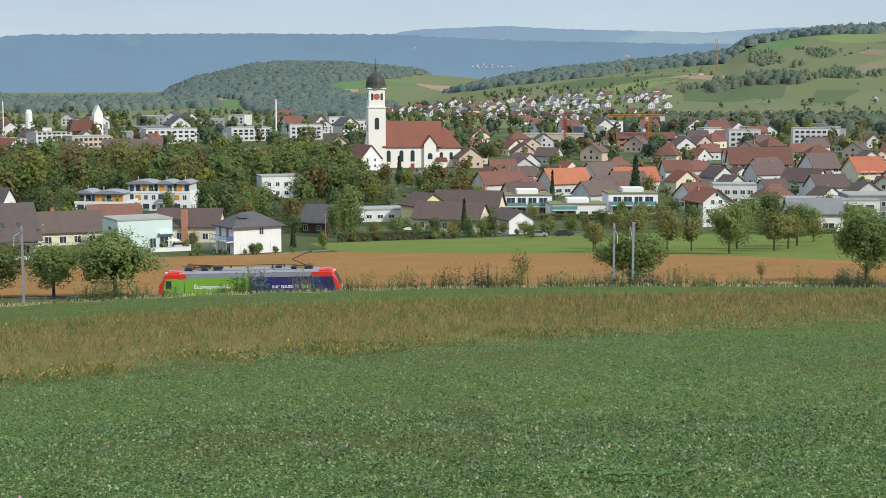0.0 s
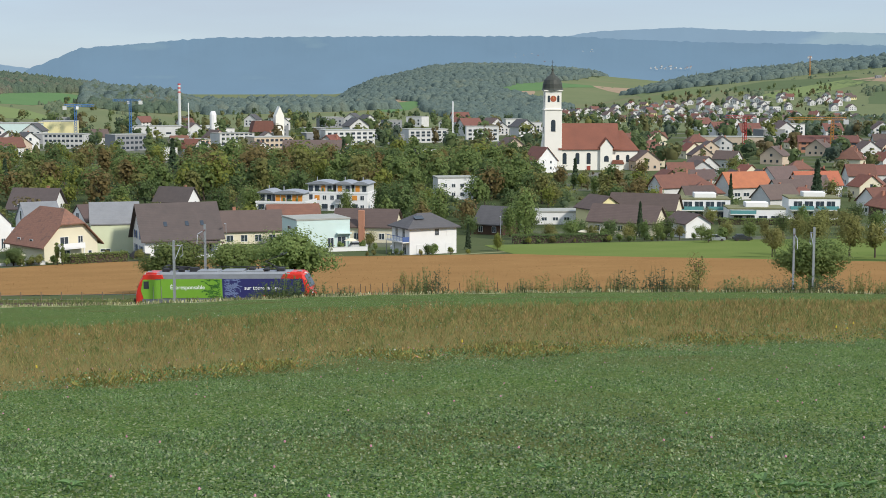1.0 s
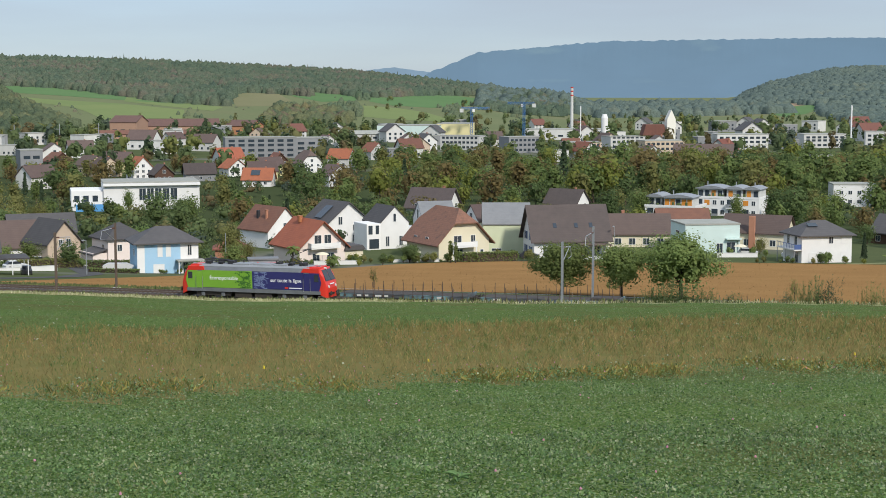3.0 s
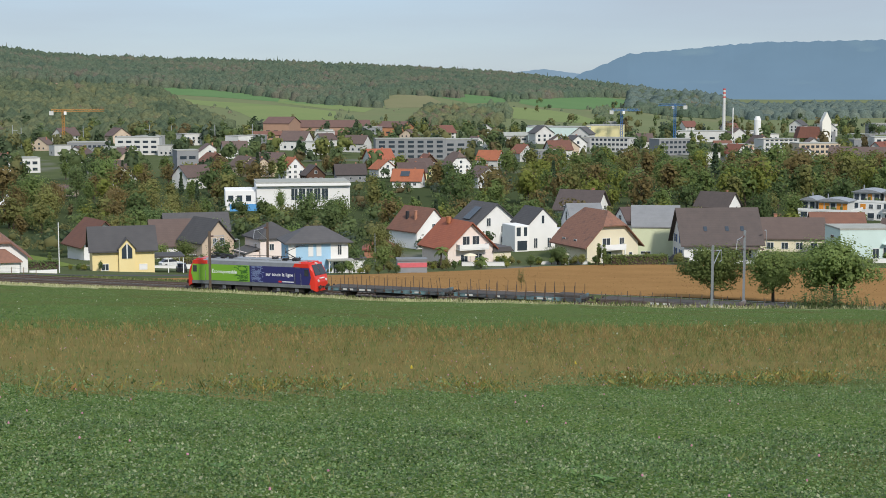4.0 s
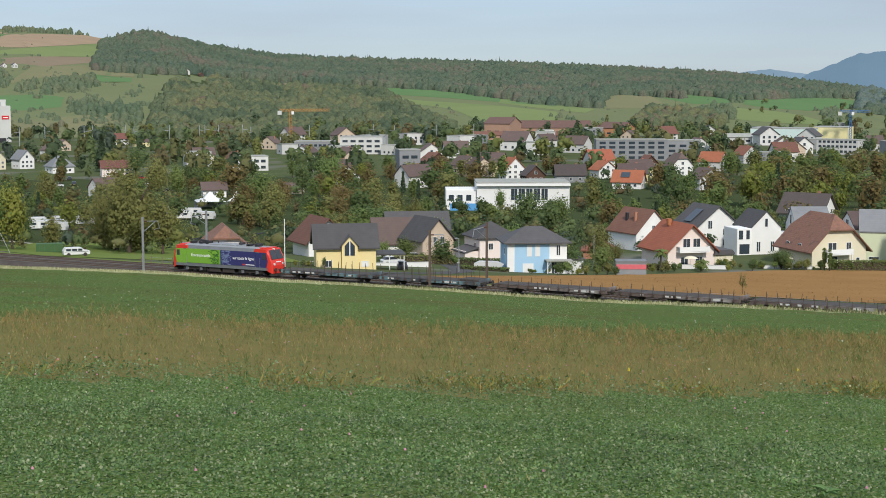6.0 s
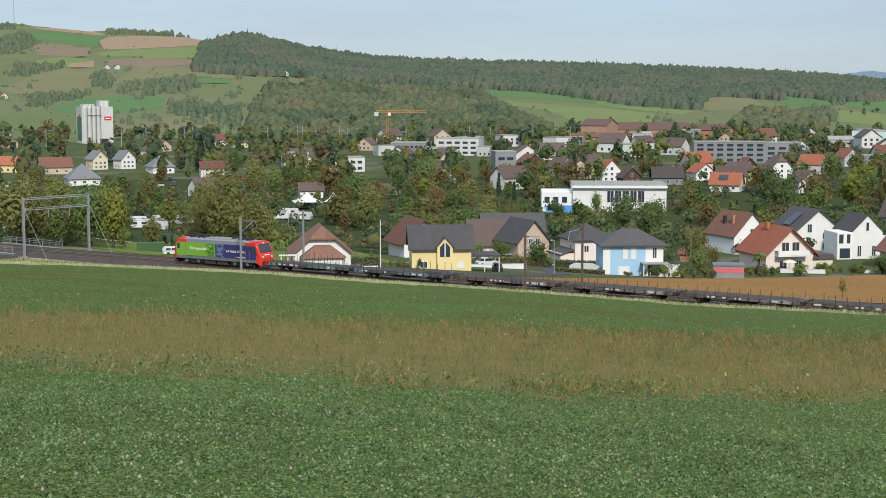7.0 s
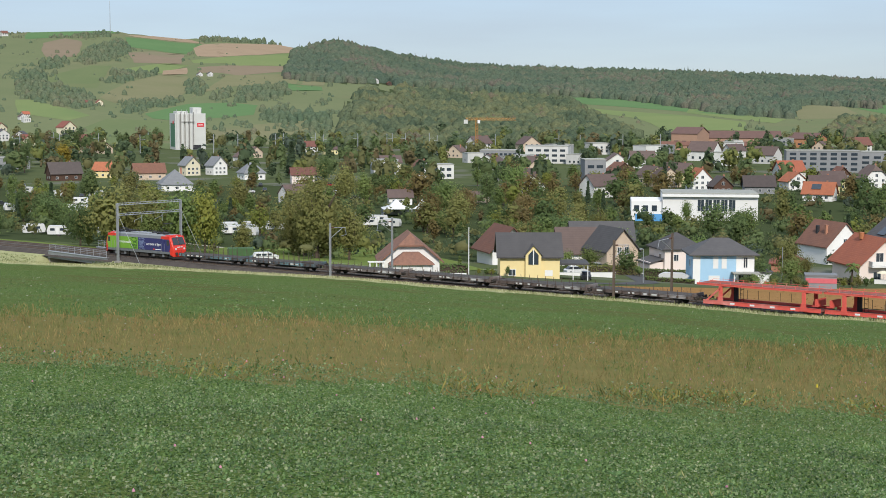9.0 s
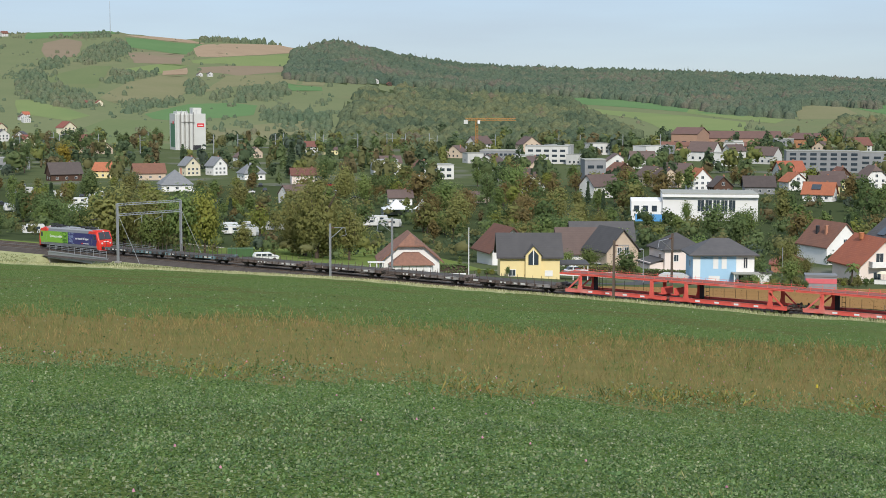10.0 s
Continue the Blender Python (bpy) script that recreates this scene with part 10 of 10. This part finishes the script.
def leafy(name, x, y, z, height, spread, lobes, sprays, core, label):
    """Many trees, one mesh for each leaf colour: an uneven core and sprays of leaves on a few lobes round it."""
    pick = rng.choice(len(TOWNLEAF), len(x), p=[w for _, _, w in TOWNLEAF])
    for number, (material, colour, _) in enumerate(TOWNLEAF):
        o = pick == number
        n = int(o.sum())
        if not n:
            continue
        hh, centre = height[o], np.stack([x[o], y[o], z[o] + 0.5 * height[o]], 1)
        slim = rng.choice([1.0, 1.0, 0.6], n)
        half = np.stack([0.42 * hh * spread[o] * slim, 0.42 * hh * spread[o] * slim, 0.5 * hh], 1)
        v = BALL_V[None] * (1 + rng.uniform(-0.25, 0.25, (n, len(BALL_V), 1))) * (half * core)[:, None, :] + centre[:, None, :]
        f = (BALL_F[None] + (np.arange(n) * len(BALL_V))[:, None, None]).reshape(-1, 4)
        d = rng.normal(size=(n, lobes, 3))
        d /= np.linalg.norm(d, axis=2, keepdims=True)
        c = centre[:, None, :] + d * half[:, None, :] * rng.uniform(0.45, 0.72, (n, lobes, 1))
        k, j = np.repeat(np.arange(n), sprays), rng.randint(0, lobes, n * sprays)
        u = rng.normal(size=(len(k), 3)) + np.array([0, 0, 0.3])
        u /= np.linalg.norm(u, axis=1, keepdims=True)
        at = c[k, j] + u * half[k] * rng.uniform(0.3, 0.5, (len(k), 1))
        w, q = leaf_quads(rng, at, u + (at - centre[k]) / half[k] * 0.6 + rng.normal(size=u.shape) * 0.14, hh[k] * rng.uniform(0.06, 0.115, len(k)))
        ob = part(name, raw_mesh(name, np.concatenate([v.reshape(-1, 3), w]), np.concatenate([f, q + n * len(BALL_V)]), [material]), material)
        tagged(ob, colour + " " + label, "trees", kind="stuff")


pts = []
for b0, b1, d0, d1, number in ((-17, 3, 620, 1300, 280), (3, 25, 700, 1250, 260), (25, 45, 600, 1180, 260), (45, 60, 620, 1180, 150), (-17, 2, 1250, 1600, 120), (-14, -6, 1060, 1420, 90), (-8, 3, 1330, 1950, 260), (-1, 6, 640, 760, 40), (44, 60, 700, 1000, 70), (25, 59, 1080, 1230, 140), (4, 24, 1230, 1700, 140)):
    for k in range(number):
        b, d = rng.uniform(b0, b1), math.sqrt(rng.uniform(d0 ** 2, d1 ** 2))
        px, py = (float(v) for v in plan_at(b, d))
        if free(px, py, 1.5) and clear_view(b, d):
            pts.append((px, py))
pts = np.array(pts)
h = rng.uniform(6, 14, len(pts)) * np.where(np.hypot(pts[:, 0], pts[:, 1]) > 1320, 0.6, 1.0)
leafy("town_trees", pts[:, 0], pts[:, 1], land(pts[:, 0], pts[:, 1]), h, rng.uniform(0.85, 1.25, len(h)), 6, 74, 0.52, "trees standing between the houses of the town")

# the dense belts of trees between the near houses and the town
for b0, b1, d0, d1, number in ((3, 25, 615, 720, 130), (25, 45, 560, 660, 40), (30, 45, 480, 560, 40)):
    for k in range(number):
        b, d = rng.uniform(b0, b1), rng.uniform(d0, d1)
        px, py = (float(v) for v in plan_at(b, d))
        if free(px, py, 1.0) and clear_view(b, d):
            BELT.append((px, py, rng.uniform(7, 13)))
for b0, b1, d0, d1, number in ((3.5, 16, 372, 470, 40), (16, 31, 352, 440, 64), (30, 44, 345, 430, 40)):
    for k in range(number):
        b, d = rng.uniform(b0, b1), rng.uniform(d0, d1)
        px, py = (float(v) for v in plan_at(b, d))
        if free(px, py, 2.5) and clear_view(b, d):
            BELT.append((px, py, rng.uniform(5.5, 10)))
for k in range(120):
    b, d = rng.uniform(44, 60), rng.uniform(390, 640)
    px, py = (float(v) for v in plan_at(b, d))
    if free(px, py, 1.0) and clear_view(b, d):
        BELT.append((px, py, rng.uniform(5.5, 9.5)))
slots_used, v_all, f_all, i_all, count = [], [], [], [], 0
sources = {}
for key in dict.fromkeys(BELTKINDS):
    for o in KINDS[key].children:
        co = np.empty(len(o.data.vertices) * 3)
        o.data.vertices.foreach_get("co", co)
        if o.data.materials[0] not in slots_used:
            slots_used.append(o.data.materials[0])
        quads_ = np.array([tuple(q.vertices) for q in o.data.polygons if len(q.vertices) == 4])
        sources.setdefault(key, []).append((co.reshape(-1, 3), quads_, slots_used.index(o.data.materials[0])))
for px, py, height in BELT:
    k, a, w = height * rng.uniform(0.85, 1.15) / 10, rng.uniform(0, 6.28), rng.uniform(0.9, 1.15)
    turn_ = np.array([[math.cos(a) * w, math.sin(a) * w, 0], [-math.sin(a) * w, math.cos(a) * w, 0], [0, 0, 1]]) * k
    foot = np.array([px, py, float(land(px, py))])
    for co, quads_, slot_ in sources[BELTKINDS[rng.randint(len(BELTKINDS))]]:
        v_all.append(co @ turn_ + foot)
        f_all.append(quads_ + count)
        i_all.append(np.full(len(quads_), slot_))
        count += len(co)
belt = part("tree_belt", raw_mesh("tree_belt", np.concatenate(v_all), np.concatenate(f_all), slots_used, np.concatenate(i_all)), slots_used)
tagged(belt, "green, olive and russet trees in a dense belt across the valley", "trees", kind="stuff")

# undergrowth between the near trees
pts = []
for b0, b1, d0, d1, number in ((3, 30, 375, 620, 330), (30, 60, 320, 520, 300), (-17, 3, 400, 620, 150), (44, 56, 285, 330, 40), (19, 36, 348, 410, 110)):
    for k in range(number):
        b, d = rng.uniform(b0, b1), math.sqrt(rng.uniform(d0 ** 2, d1 ** 2))
        px, py = (float(v) for v in plan_at(b, d))
        if free(px, py, 1.0):
            pts.append((px, py))
pts = np.array(pts)
h = rng.uniform(2.2, 6.0, len(pts))
leafy("undergrowth", pts[:, 0], pts[:, 1], land(pts[:, 0], pts[:, 1]), h, rng.uniform(1.2, 2.0, len(h)), 5, 60, 0.4, "bushes and undergrowth beneath the trees and in the gardens")


# ---- the clover field: leaves, dry dock stalks, flowers ----
def ramp_mat(name, stops, rough=0.7, spec=0.25, scale=0.6):
    """A colour picked leaf by leaf, shaded by patches."""
    m = bpy.data.materials.new(name)
    m.use_nodes = True
    n, l = m.node_tree.nodes, m.node_tree.links
    p = n["Principled BSDF"]
    p.inputs["Roughness"].default_value, p.inputs["Specular IOR Level"].default_value = rough, spec
    r = n.new("ShaderNodeValToRGB")
    e = r.color_ramp.elements
    while len(e) < len(stops):
        e.new(0.5)
    for k, (at_, colour) in enumerate(stops):
        e[k].position, e[k].color = at_, (*colour, 1)
    l.new(n.new("ShaderNodeNewGeometry").outputs["Random Per Island"], r.inputs[0])
    tc, t = n.new("ShaderNodeTexCoord"), n.new("ShaderNodeTexNoise")
    t.inputs["Scale"].default_value, t.inputs["Detail"].default_value = scale, 5.0
    l.new(tc.outputs["Object"], t.inputs["Vector"])
    h, k = n.new("ShaderNodeHueSaturation"), n.new("ShaderNodeMapRange")
    k.inputs[1].default_value, k.inputs[2].default_value, k.inputs[3].default_value, k.inputs[4].default_value = 0.3, 0.7, 0.62, 1.38
    l.new(t.outputs["Fac"], k.inputs[0])
    l.new(k.outputs[0], h.inputs["Value"])
    l.new(r.outputs[0], h.inputs["Color"])
    l.new(h.outputs[0], p.inputs["Base Color"])
    return m


CLOVERLEAF = leafy_light(ramp_mat("clover_leaves", [(0.0, (0.042, 0.083, 0.024)), (0.26, (0.070, 0.132, 0.036)), (0.6, (0.111, 0.186, 0.052)), (0.8, (0.146, 0.209, 0.074)), (0.92, (0.205, 0.240, 0.118)), (1.0, (0.28, 0.30, 0.18))], 0.5, 0.35, 2.2), 0.25)


def weed_mat(name):
    """Dry seed heads: rust and straw drifting into green from tuft to tuft."""
    m = ramp_mat(name, [(0.0, (0.12, 0.165, 0.052)), (0.28, (0.19, 0.185, 0.066)), (0.5, (0.28, 0.22, 0.088)), (0.75, (0.31, 0.21, 0.092)), (1.0, (0.34, 0.27, 0.11))], 0.95, 0.05, 2.5)
    n, l = m.node_tree.nodes, m.node_tree.links
    r = next(k for k in n if k.bl_idname == "ShaderNodeValToRGB")
    tc, t = n.new("ShaderNodeTexCoord"), n.new("ShaderNodeTexNoise")
    t.inputs["Scale"].default_value, t.inputs["Detail"].default_value = 1.1, 5.0
    l.new(tc.outputs["Object"], t.inputs["Vector"])
    k = n.new("ShaderNodeMapRange")
    k.inputs[1].default_value, k.inputs[2].default_value = 0.35, 0.73
    l.new(t.outputs["Fac"], k.inputs[0])
    l.new(k.outputs[0], r.inputs[0])
    return leafy_light(m, 0.35)


DOCK = weed_mat("dry_dock_stalks")
VERGEM = ramp_mat("pale_grass_heads", [(0.0, (0.22, 0.24, 0.10)), (0.4, (0.36, 0.35, 0.18)), (0.8, (0.46, 0.44, 0.26)), (1.0, (0.58, 0.56, 0.38))], 0.9, 0.1, 0.3)
WEED = ramp_mat("green_weeds", [(0.0, (0.08, 0.11, 0.04)), (0.5, (0.12, 0.145, 0.055)), (1.0, (0.2, 0.19, 0.085))], 0.9, 0.1, 0.5)
rng = np.random.RandomState(77)


def sector(number, r0, r1, b0=-19.0, b1=61.0, power=2.0):
    b, d = rng.uniform(b0, b1, number), rng.uniform(r0 ** power, r1 ** power, number) ** (1 / power)
    return plan_at(b, d)


def in_strip(x, y, soft=0.0):
    j = rng.uniform(-soft, soft, len(x)) if soft else 0
    return (y > strip_front(x) + j) & (y < strip_rear(x) + j) & (x > -80) & (x < 60)


def patch(x, y, s):
    return np.sin(x * s + 1.3) * np.sin(y * s * 0.8 + 0.4) + 0.6 * np.sin(x * s * 2.7 + y * s * 1.9)


v_all, count = [], 0
for number, r0, r1, size, tall in ((150000, 9.5, 17, 0.0115, 0.12), (260000, 16, 38, 0.0165, 0.15), (30000, 36, 75, 0.026, 0.17)):
    x, y = sector(number, r0, r1, power=1.4 if r0 == 16 else 2.0)
    keep = (y < 137) & ~(in_strip(x, y, 1.5) & (y > strip_front(x) + 3.5 * rng.rand(number)))
    x, y = x[keep], y[keep]
    lift_ = tall * rng.uniform(0.2, 1.0, len(x)) * (1 + 0.4 * patch(x, y, 2.3))
    p = np.stack([x, y, land(x, y) + lift_], 1)
    tilt_ = 1.0 if r1 < 40 else 0.75
    nrm = np.stack([rng.normal(0, tilt_, len(x)), rng.normal(0, tilt_, len(x)) - 0.3, np.full(len(x), 1.0)], 1)
    v, _ = leaf_quads(rng, p, nrm, size * rng.uniform(0.45, 1.6, len(x)))
    v_all.append(v)
FARCLOVER = leafy_light(ramp_mat("far_clover_leaves", [(0.0, (0.063, 0.114, 0.034)), (0.5, (0.105, 0.180, 0.050)), (0.9, (0.147, 0.209, 0.069)), (1.0, (0.210, 0.237, 0.112))], 0.7, 0.2, 0.5), 0.25)
v = v_all.pop()
ob = part("clover", raw_mesh("clover", v, np.arange(len(v)).reshape(-1, 4), [FARCLOVER]), FARCLOVER)
tagged(ob, "green clover leaves on the farther part of the field", "clover", kind="stuff")
for v, corners in zip(v_all, (4, 3)):
    v = v.reshape(-1, 4, 3)[:, :corners].reshape(-1, 3)
    ob = part("clover", raw_mesh("clover", v, np.arange(len(v)).reshape(-1, corners), [CLOVERLEAF]), CLOVERLEAF)
    tagged(ob, "dense green clover leaves covering the sloping field", "clover", kind="stuff")


def stalks(name, x, y, width, height, lean, material, label, category):
    """Upright thin blades."""
    n = len(x)
    a = rng.uniform(0, np.pi, n)
    dx, dy = np.cos(a) * width, np.sin(a) * width * 0.5
    lx, ly = rng.normal(0, lean, n), rng.normal(0, lean, n)
    z = land(x, y)
    v = np.stack([np.stack([x - dx * 0.5, y - dy * 0.5, z], 1), np.stack([x + dx * 0.5, y + dy * 0.5, z], 1),
                  np.stack([x + dx + lx * height, y + dy + ly * height, z + height * 0.75], 1), np.stack([x - dx * 0.2 + lx * height, y + ly * height, z + height], 1)], 1)
    o = part(name, raw_mesh(name, v.reshape(-1, 3), np.arange(n * 4).reshape(-1, 4), [material]), material)
    return tagged(o, label, category, kind="stuff")


x, y = sector(108000, 13, 140, power=1.7)
near = np.clip((y - strip_front(x) + 2.5) / 4.0, 0, 1)
keep = in_strip(x, y, 3.2) & (patch(x, y, 0.35) + 0.7 * patch(x, y, 1.3) > -2.9 + 2.2 * rng.rand(len(x))) & (rng.rand(len(x)) < 0.2 + 0.8 * near) & (y < 138)
x, y = x[keep], y[keep]
tall = rng.uniform(0.14, 0.4, len(x)) * (1 + 0.3 * patch(x, y, 0.7))
lx, ly = rng.normal(0, 0.12, len(x)), rng.normal(0, 0.12, len(x))
v = []
for k in range(6):
    f, a = (k + rng.rand(len(x))) / 6, rng.uniform(-0.9, 0.9, len(x))
    far = np.clip(np.hypot(x, y) / 45, 0.7, 1.8)
    w, h = rng.uniform(0.006, 0.014, len(x)) * far, rng.uniform(0.035, 0.09, len(x)) * far
    c = np.stack([x + lx * f * tall + rng.normal(0, 0.03, len(x)), y + ly * f * tall + rng.normal(0, 0.03, len(x)), land(x, y) + f * tall], 1)
    side, up = np.stack([np.cos(a) * w, np.sin(a) * w, 0 * w], 1), np.stack([lx * h + rng.normal(0, 0.45, len(x)) * h, ly * h, h], 1)
    v.append(np.stack([c - up, c + side, c + up, c - side], 1))
v = np.concatenate(v).reshape(-1, 3)
tagged(part("dry_docks", raw_mesh("dry_docks", v, np.arange(len(v)).reshape(-1, 4), [DOCK]), DOCK), "rust-brown dried dock stalks and seed heads in a strip across the field", "dry weeds", kind="stuff")
# grey-green weed leaves among the docks and at their front edge, and coarse leaves behind them
x, y = sector(120000, 16, 140, power=1.8)
edge = np.exp(-((y - strip_front(x) - 1.2) / 2.2) ** 2)
keep = (y < 138) & (x > -90) & (((rng.rand(len(x)) < 0.75 * edge) & (y < 90)) | (in_strip(x, y, 2.0) & (rng.rand(len(x)) < 0.28 + 0.3 * (patch(x, y, 0.8) > 0.7))) | ((y > strip_rear(x)) & (rng.rand(len(x)) < 0.3)))
x, y = x[keep], y[keep]
p = np.stack([x, y, land(x, y) + rng.uniform(0.05, 0.3, len(x))], 1)
w, q = leaf_quads(rng, p, np.stack([rng.normal(0, 0.45, len(x)), rng.normal(0, 0.45, len(x)) - 0.3, np.ones(len(x))], 1), rng.uniform(0.018, 0.04, len(x)) * np.clip(np.hypot(x, y) / 40, 0.8, 1.3))
WEEDLEAF = leafy_light(ramp_mat("weed_leaves", [(0.0, (0.075, 0.12, 0.042)), (0.4, (0.09, 0.15, 0.052)), (0.8, (0.12, 0.17, 0.065)), (0.94, (0.2, 0.22, 0.12)), (1.0, (0.33, 0.34, 0.24))]), 0.3)
tagged(part("weed_leaves", raw_mesh("weed_leaves", w, q, [WEEDLEAF]), WEEDLEAF), "green and grey-green weed leaves among the dry stalks", "weeds", kind="stuff")
x = rng.uniform(-300, 90, 34000)
x = x[(x < -60) | (rng.rand(len(x)) < 0.35)]
y = 143.6 - np.abs(rng.normal(0, 1, len(x))) * np.interp(x, [-300, -220, -122, -60, 90], [12, 10, 4.0, 0.9, 0.4])
stalks("verge_grass", x, y, rng.uniform(0.02, 0.05, len(x)), rng.uniform(0.15, 0.4, len(x)), 0.2, VERGEM, "pale flowering grass along the edge of the field", "grass")
x = rng.uniform(-300, 110, 16000)
y = 143.3 + 3.5 * rng.rand(len(x)) ** 2
stalks("bank_weeds", x, y, rng.uniform(0.05, 0.14, len(x)), rng.uniform(0.15, 0.5, len(x)) * np.interp(x, [-135, -105, -40, -30, 90], [0.6, 1.3, 1.5, 1.6, 1.5]), 0.25, WEED, "tall weeds on the bank beside the railway", "weeds")
x = rng.uniform(-140, 120, 26000)
y = rng.uniform(159, 166, len(x))
stalks("far_bank_weeds", x, y, rng.uniform(0.06, 0.16, len(x)), rng.uniform(0.2, 0.6, len(x)) , 0.2, WEED, "rough grass and weeds on the far side of the railway", "weeds")
# clods of the ploughed field
x, y = rng.uniform(-137, 130, 26000), rng.uniform(167, 306, 26000)
keep = inside(PLOUGHED, x, y)
x, y = x[keep], y[keep]
p = np.stack([x, y, land(x, y) + 0.085], 1)
v, q = leaf_quads(rng, p, np.stack([rng.normal(0, 0.3, len(x)), rng.normal(0, 0.3, len(x)), np.ones(len(x))], 1), rng.uniform(0.05, 0.12, len(x)))
CLOD = ramp_mat("earth_clods", [(0.0, (0.2, 0.112, 0.046)), (0.5, (0.27, 0.152, 0.062)), (1.0, (0.33, 0.19, 0.08))], 0.95, 0.05, 0.1)
tagged(part("earth_clods", raw_mesh("earth_clods", v, q, [CLOD]), CLOD), "brown clods of the freshly ploughed field", "earth", kind="stuff")
# red clover heads and a few yellow weeds
x, y = sector(420, 9, 45)
crowns("clover_flowers", x, y, land(x, y) + 0.2, np.full(len(x), 0.011), np.full(len(x), 0.022), mat("clover_pink", (0.42, 0.2, 0.25), (0.36, 0.16, 0.2), 8.0, 0.8, island=0.2), "scattered pink clover flower heads", rng, "flowers")
x, y = sector(160, 22, 60)
keep = np.abs(y - strip_front(x)) < 2.5
crowns("yellow_weeds", x[keep], y[keep], land(x[keep], y[keep]) + 0.35, np.full(keep.sum(), 0.02), np.full(keep.sum(), 0.06), mat("yellow_blooms", (0.55, 0.42, 0.04), rough=0.8), "a few yellow-flowering weeds", rng, "flowers")


# yellowing weeds along the front of the dry strip, with green ones at their feet
x = rng.normal(-4.0, 5.5, 30000)
y = strip_front(x) + 3.4 * rng.rand(len(x)) ** 1.1 + 0.35 * np.sin(x * 0.9)
keep = patch(x, y, 0.6) > rng.uniform(-0.9, 1.2, len(x))
stalks("yellow_weeds", x[keep], y[keep], rng.uniform(0.005, 0.012, int(keep.sum())), rng.uniform(0.05, 0.2, int(keep.sum())), 0.6, ramp_mat("golden_weeds", [(0.0, (0.12, 0.15, 0.045)), (0.4, (0.19, 0.185, 0.055)), (0.8, (0.26, 0.215, 0.062)), (1.0, (0.28, 0.175, 0.07))], 0.9, 0.1, 1.5), "golden-yellow weeds along the edge of the dry strip", "weeds")
x = rng.uniform(-62, 46, 22000)
y = strip_front(x) + rng.normal(-0.1, 0.5, len(x)) + np.where(x < -12, 2.6 * rng.rand(len(x)) ** 1.5, 0) + 0.35 * np.sin(x * 0.9)
keep = patch(x, y, 0.7) > rng.uniform(-1.0, 0.8, len(x))
x, y = x[keep], y[keep]
w, q = leaf_quads(rng, np.stack([x, y, land(x, y) + rng.uniform(0.03, 0.3, len(x))], 1), np.stack([rng.normal(0, 1, len(x)), rng.normal(-0.3, 1, len(x)), np.ones(len(x))], 1), 0.02 * rng.uniform(0.5, 1.4, len(x)))
tagged(part("edge_weeds", raw_mesh("edge_weeds", w, q, [CLOVERLEAF]), CLOVERLEAF), "dark green leafy weeds between clover and dry strip", "weeds", kind="stuff")
# broad-leaved docks standing in the clover
BROADLEAF = leafy_light(mat("broad_dock_leaves", (0.1, 0.19, 0.06), (0.14, 0.24, 0.08), 9.0, 0.55, rnd=0.15, spec=0.35), 0.3)
drng = random.Random(31)


def dock(x, y, size):
    t = thing("dock_plant", "broad-leaved green dock plant growing among the clover", "plant", pose(x, y, float(land(x, y)), 0, 0, drng.uniform(0, 360)), "dock plants")
    for k in range(7):
        a, rise, ln = k * 0.93 + drng.uniform(-0.3, 0.3), drng.uniform(0.5, 1.1), size * drng.uniform(0.7, 1.15)
        c, d, v = math.cos(a), math.sin(a), []
        for j in range(6):
            f = j / 5
            out, up_, w = ln * f * math.cos(rise * (1 - 0.6 * f)), ln * (f * math.sin(rise) - 0.45 * f * f), ln * 0.2 * math.sin(math.pi * min(1, 0.12 + 0.9 * f)) + 0.004
            v += [(out * c - d * w, out * d + c * w, up_ + 0.25 * w + 0.04), (out * c, out * d, up_ + 0.03), (out * c + d * w, out * d - c * w, up_ + 0.25 * w + 0.04)]
        part("leaf", Shape().add(v, [(j * 3 + i, j * 3 + i + 1, j * 3 + i + 4, j * 3 + i + 3) for j in range(5) for i in range(2)]), BROADLEAF, t)


for x, y, size in ((1.35, 11.35, 0.15), (1.62, 11.2, 0.13), (1.12, 11.6, 0.12), (1.9, 11.5, 0.11), (0.42, 11.9, 0.12), (-0.6, 12.6, 0.13), (-4.4, 11.6, 0.14), (-7.6, 10.6, 0.14)):
    dock(x, y, size)
x, y = sector(5000, 8.6, 16)
keep = patch(x, y, 0.9) > 1.05
x, y = x[keep], y[keep]
stalks("grass_tufts", x, y, rng.uniform(0.002, 0.0045, len(x)), rng.uniform(0.06, 0.14, len(x)), 0.35, ramp_mat("yellowing_grass", [(0.0, (0.10, 0.16, 0.05)), (0.5, (0.16, 0.2, 0.07)), (1.0, (0.25, 0.24, 0.11))], 0.8, 0.2, 1.0), "yellowing grass tufts among the clover", "grass")


# the pattern trees have done their work
for t in KINDS.values():
    for o in (*t.children_recursive, t):
        bpy.data.objects.remove(o)


def motions():
    """The train runs down the near track to the left, slowing a little."""
    times = [0.0, 1 / 30] + [0.5 * k for k in range(1, 20)] + [10.0 - 1 / 30, 10.0]
    lean = -math.degrees(math.atan(0.02))
    for wagon, offset in TRAIN:
        rows = []
        for t in times:
            x = -19.35 - 20.85 * t + 0.03 * t * t + offset
            rows.append((t, pose(x, 151.0, RAIL_TOP + 0.02 * x, 0, lean, 0)))
        walk(wagon, rows)


motions()
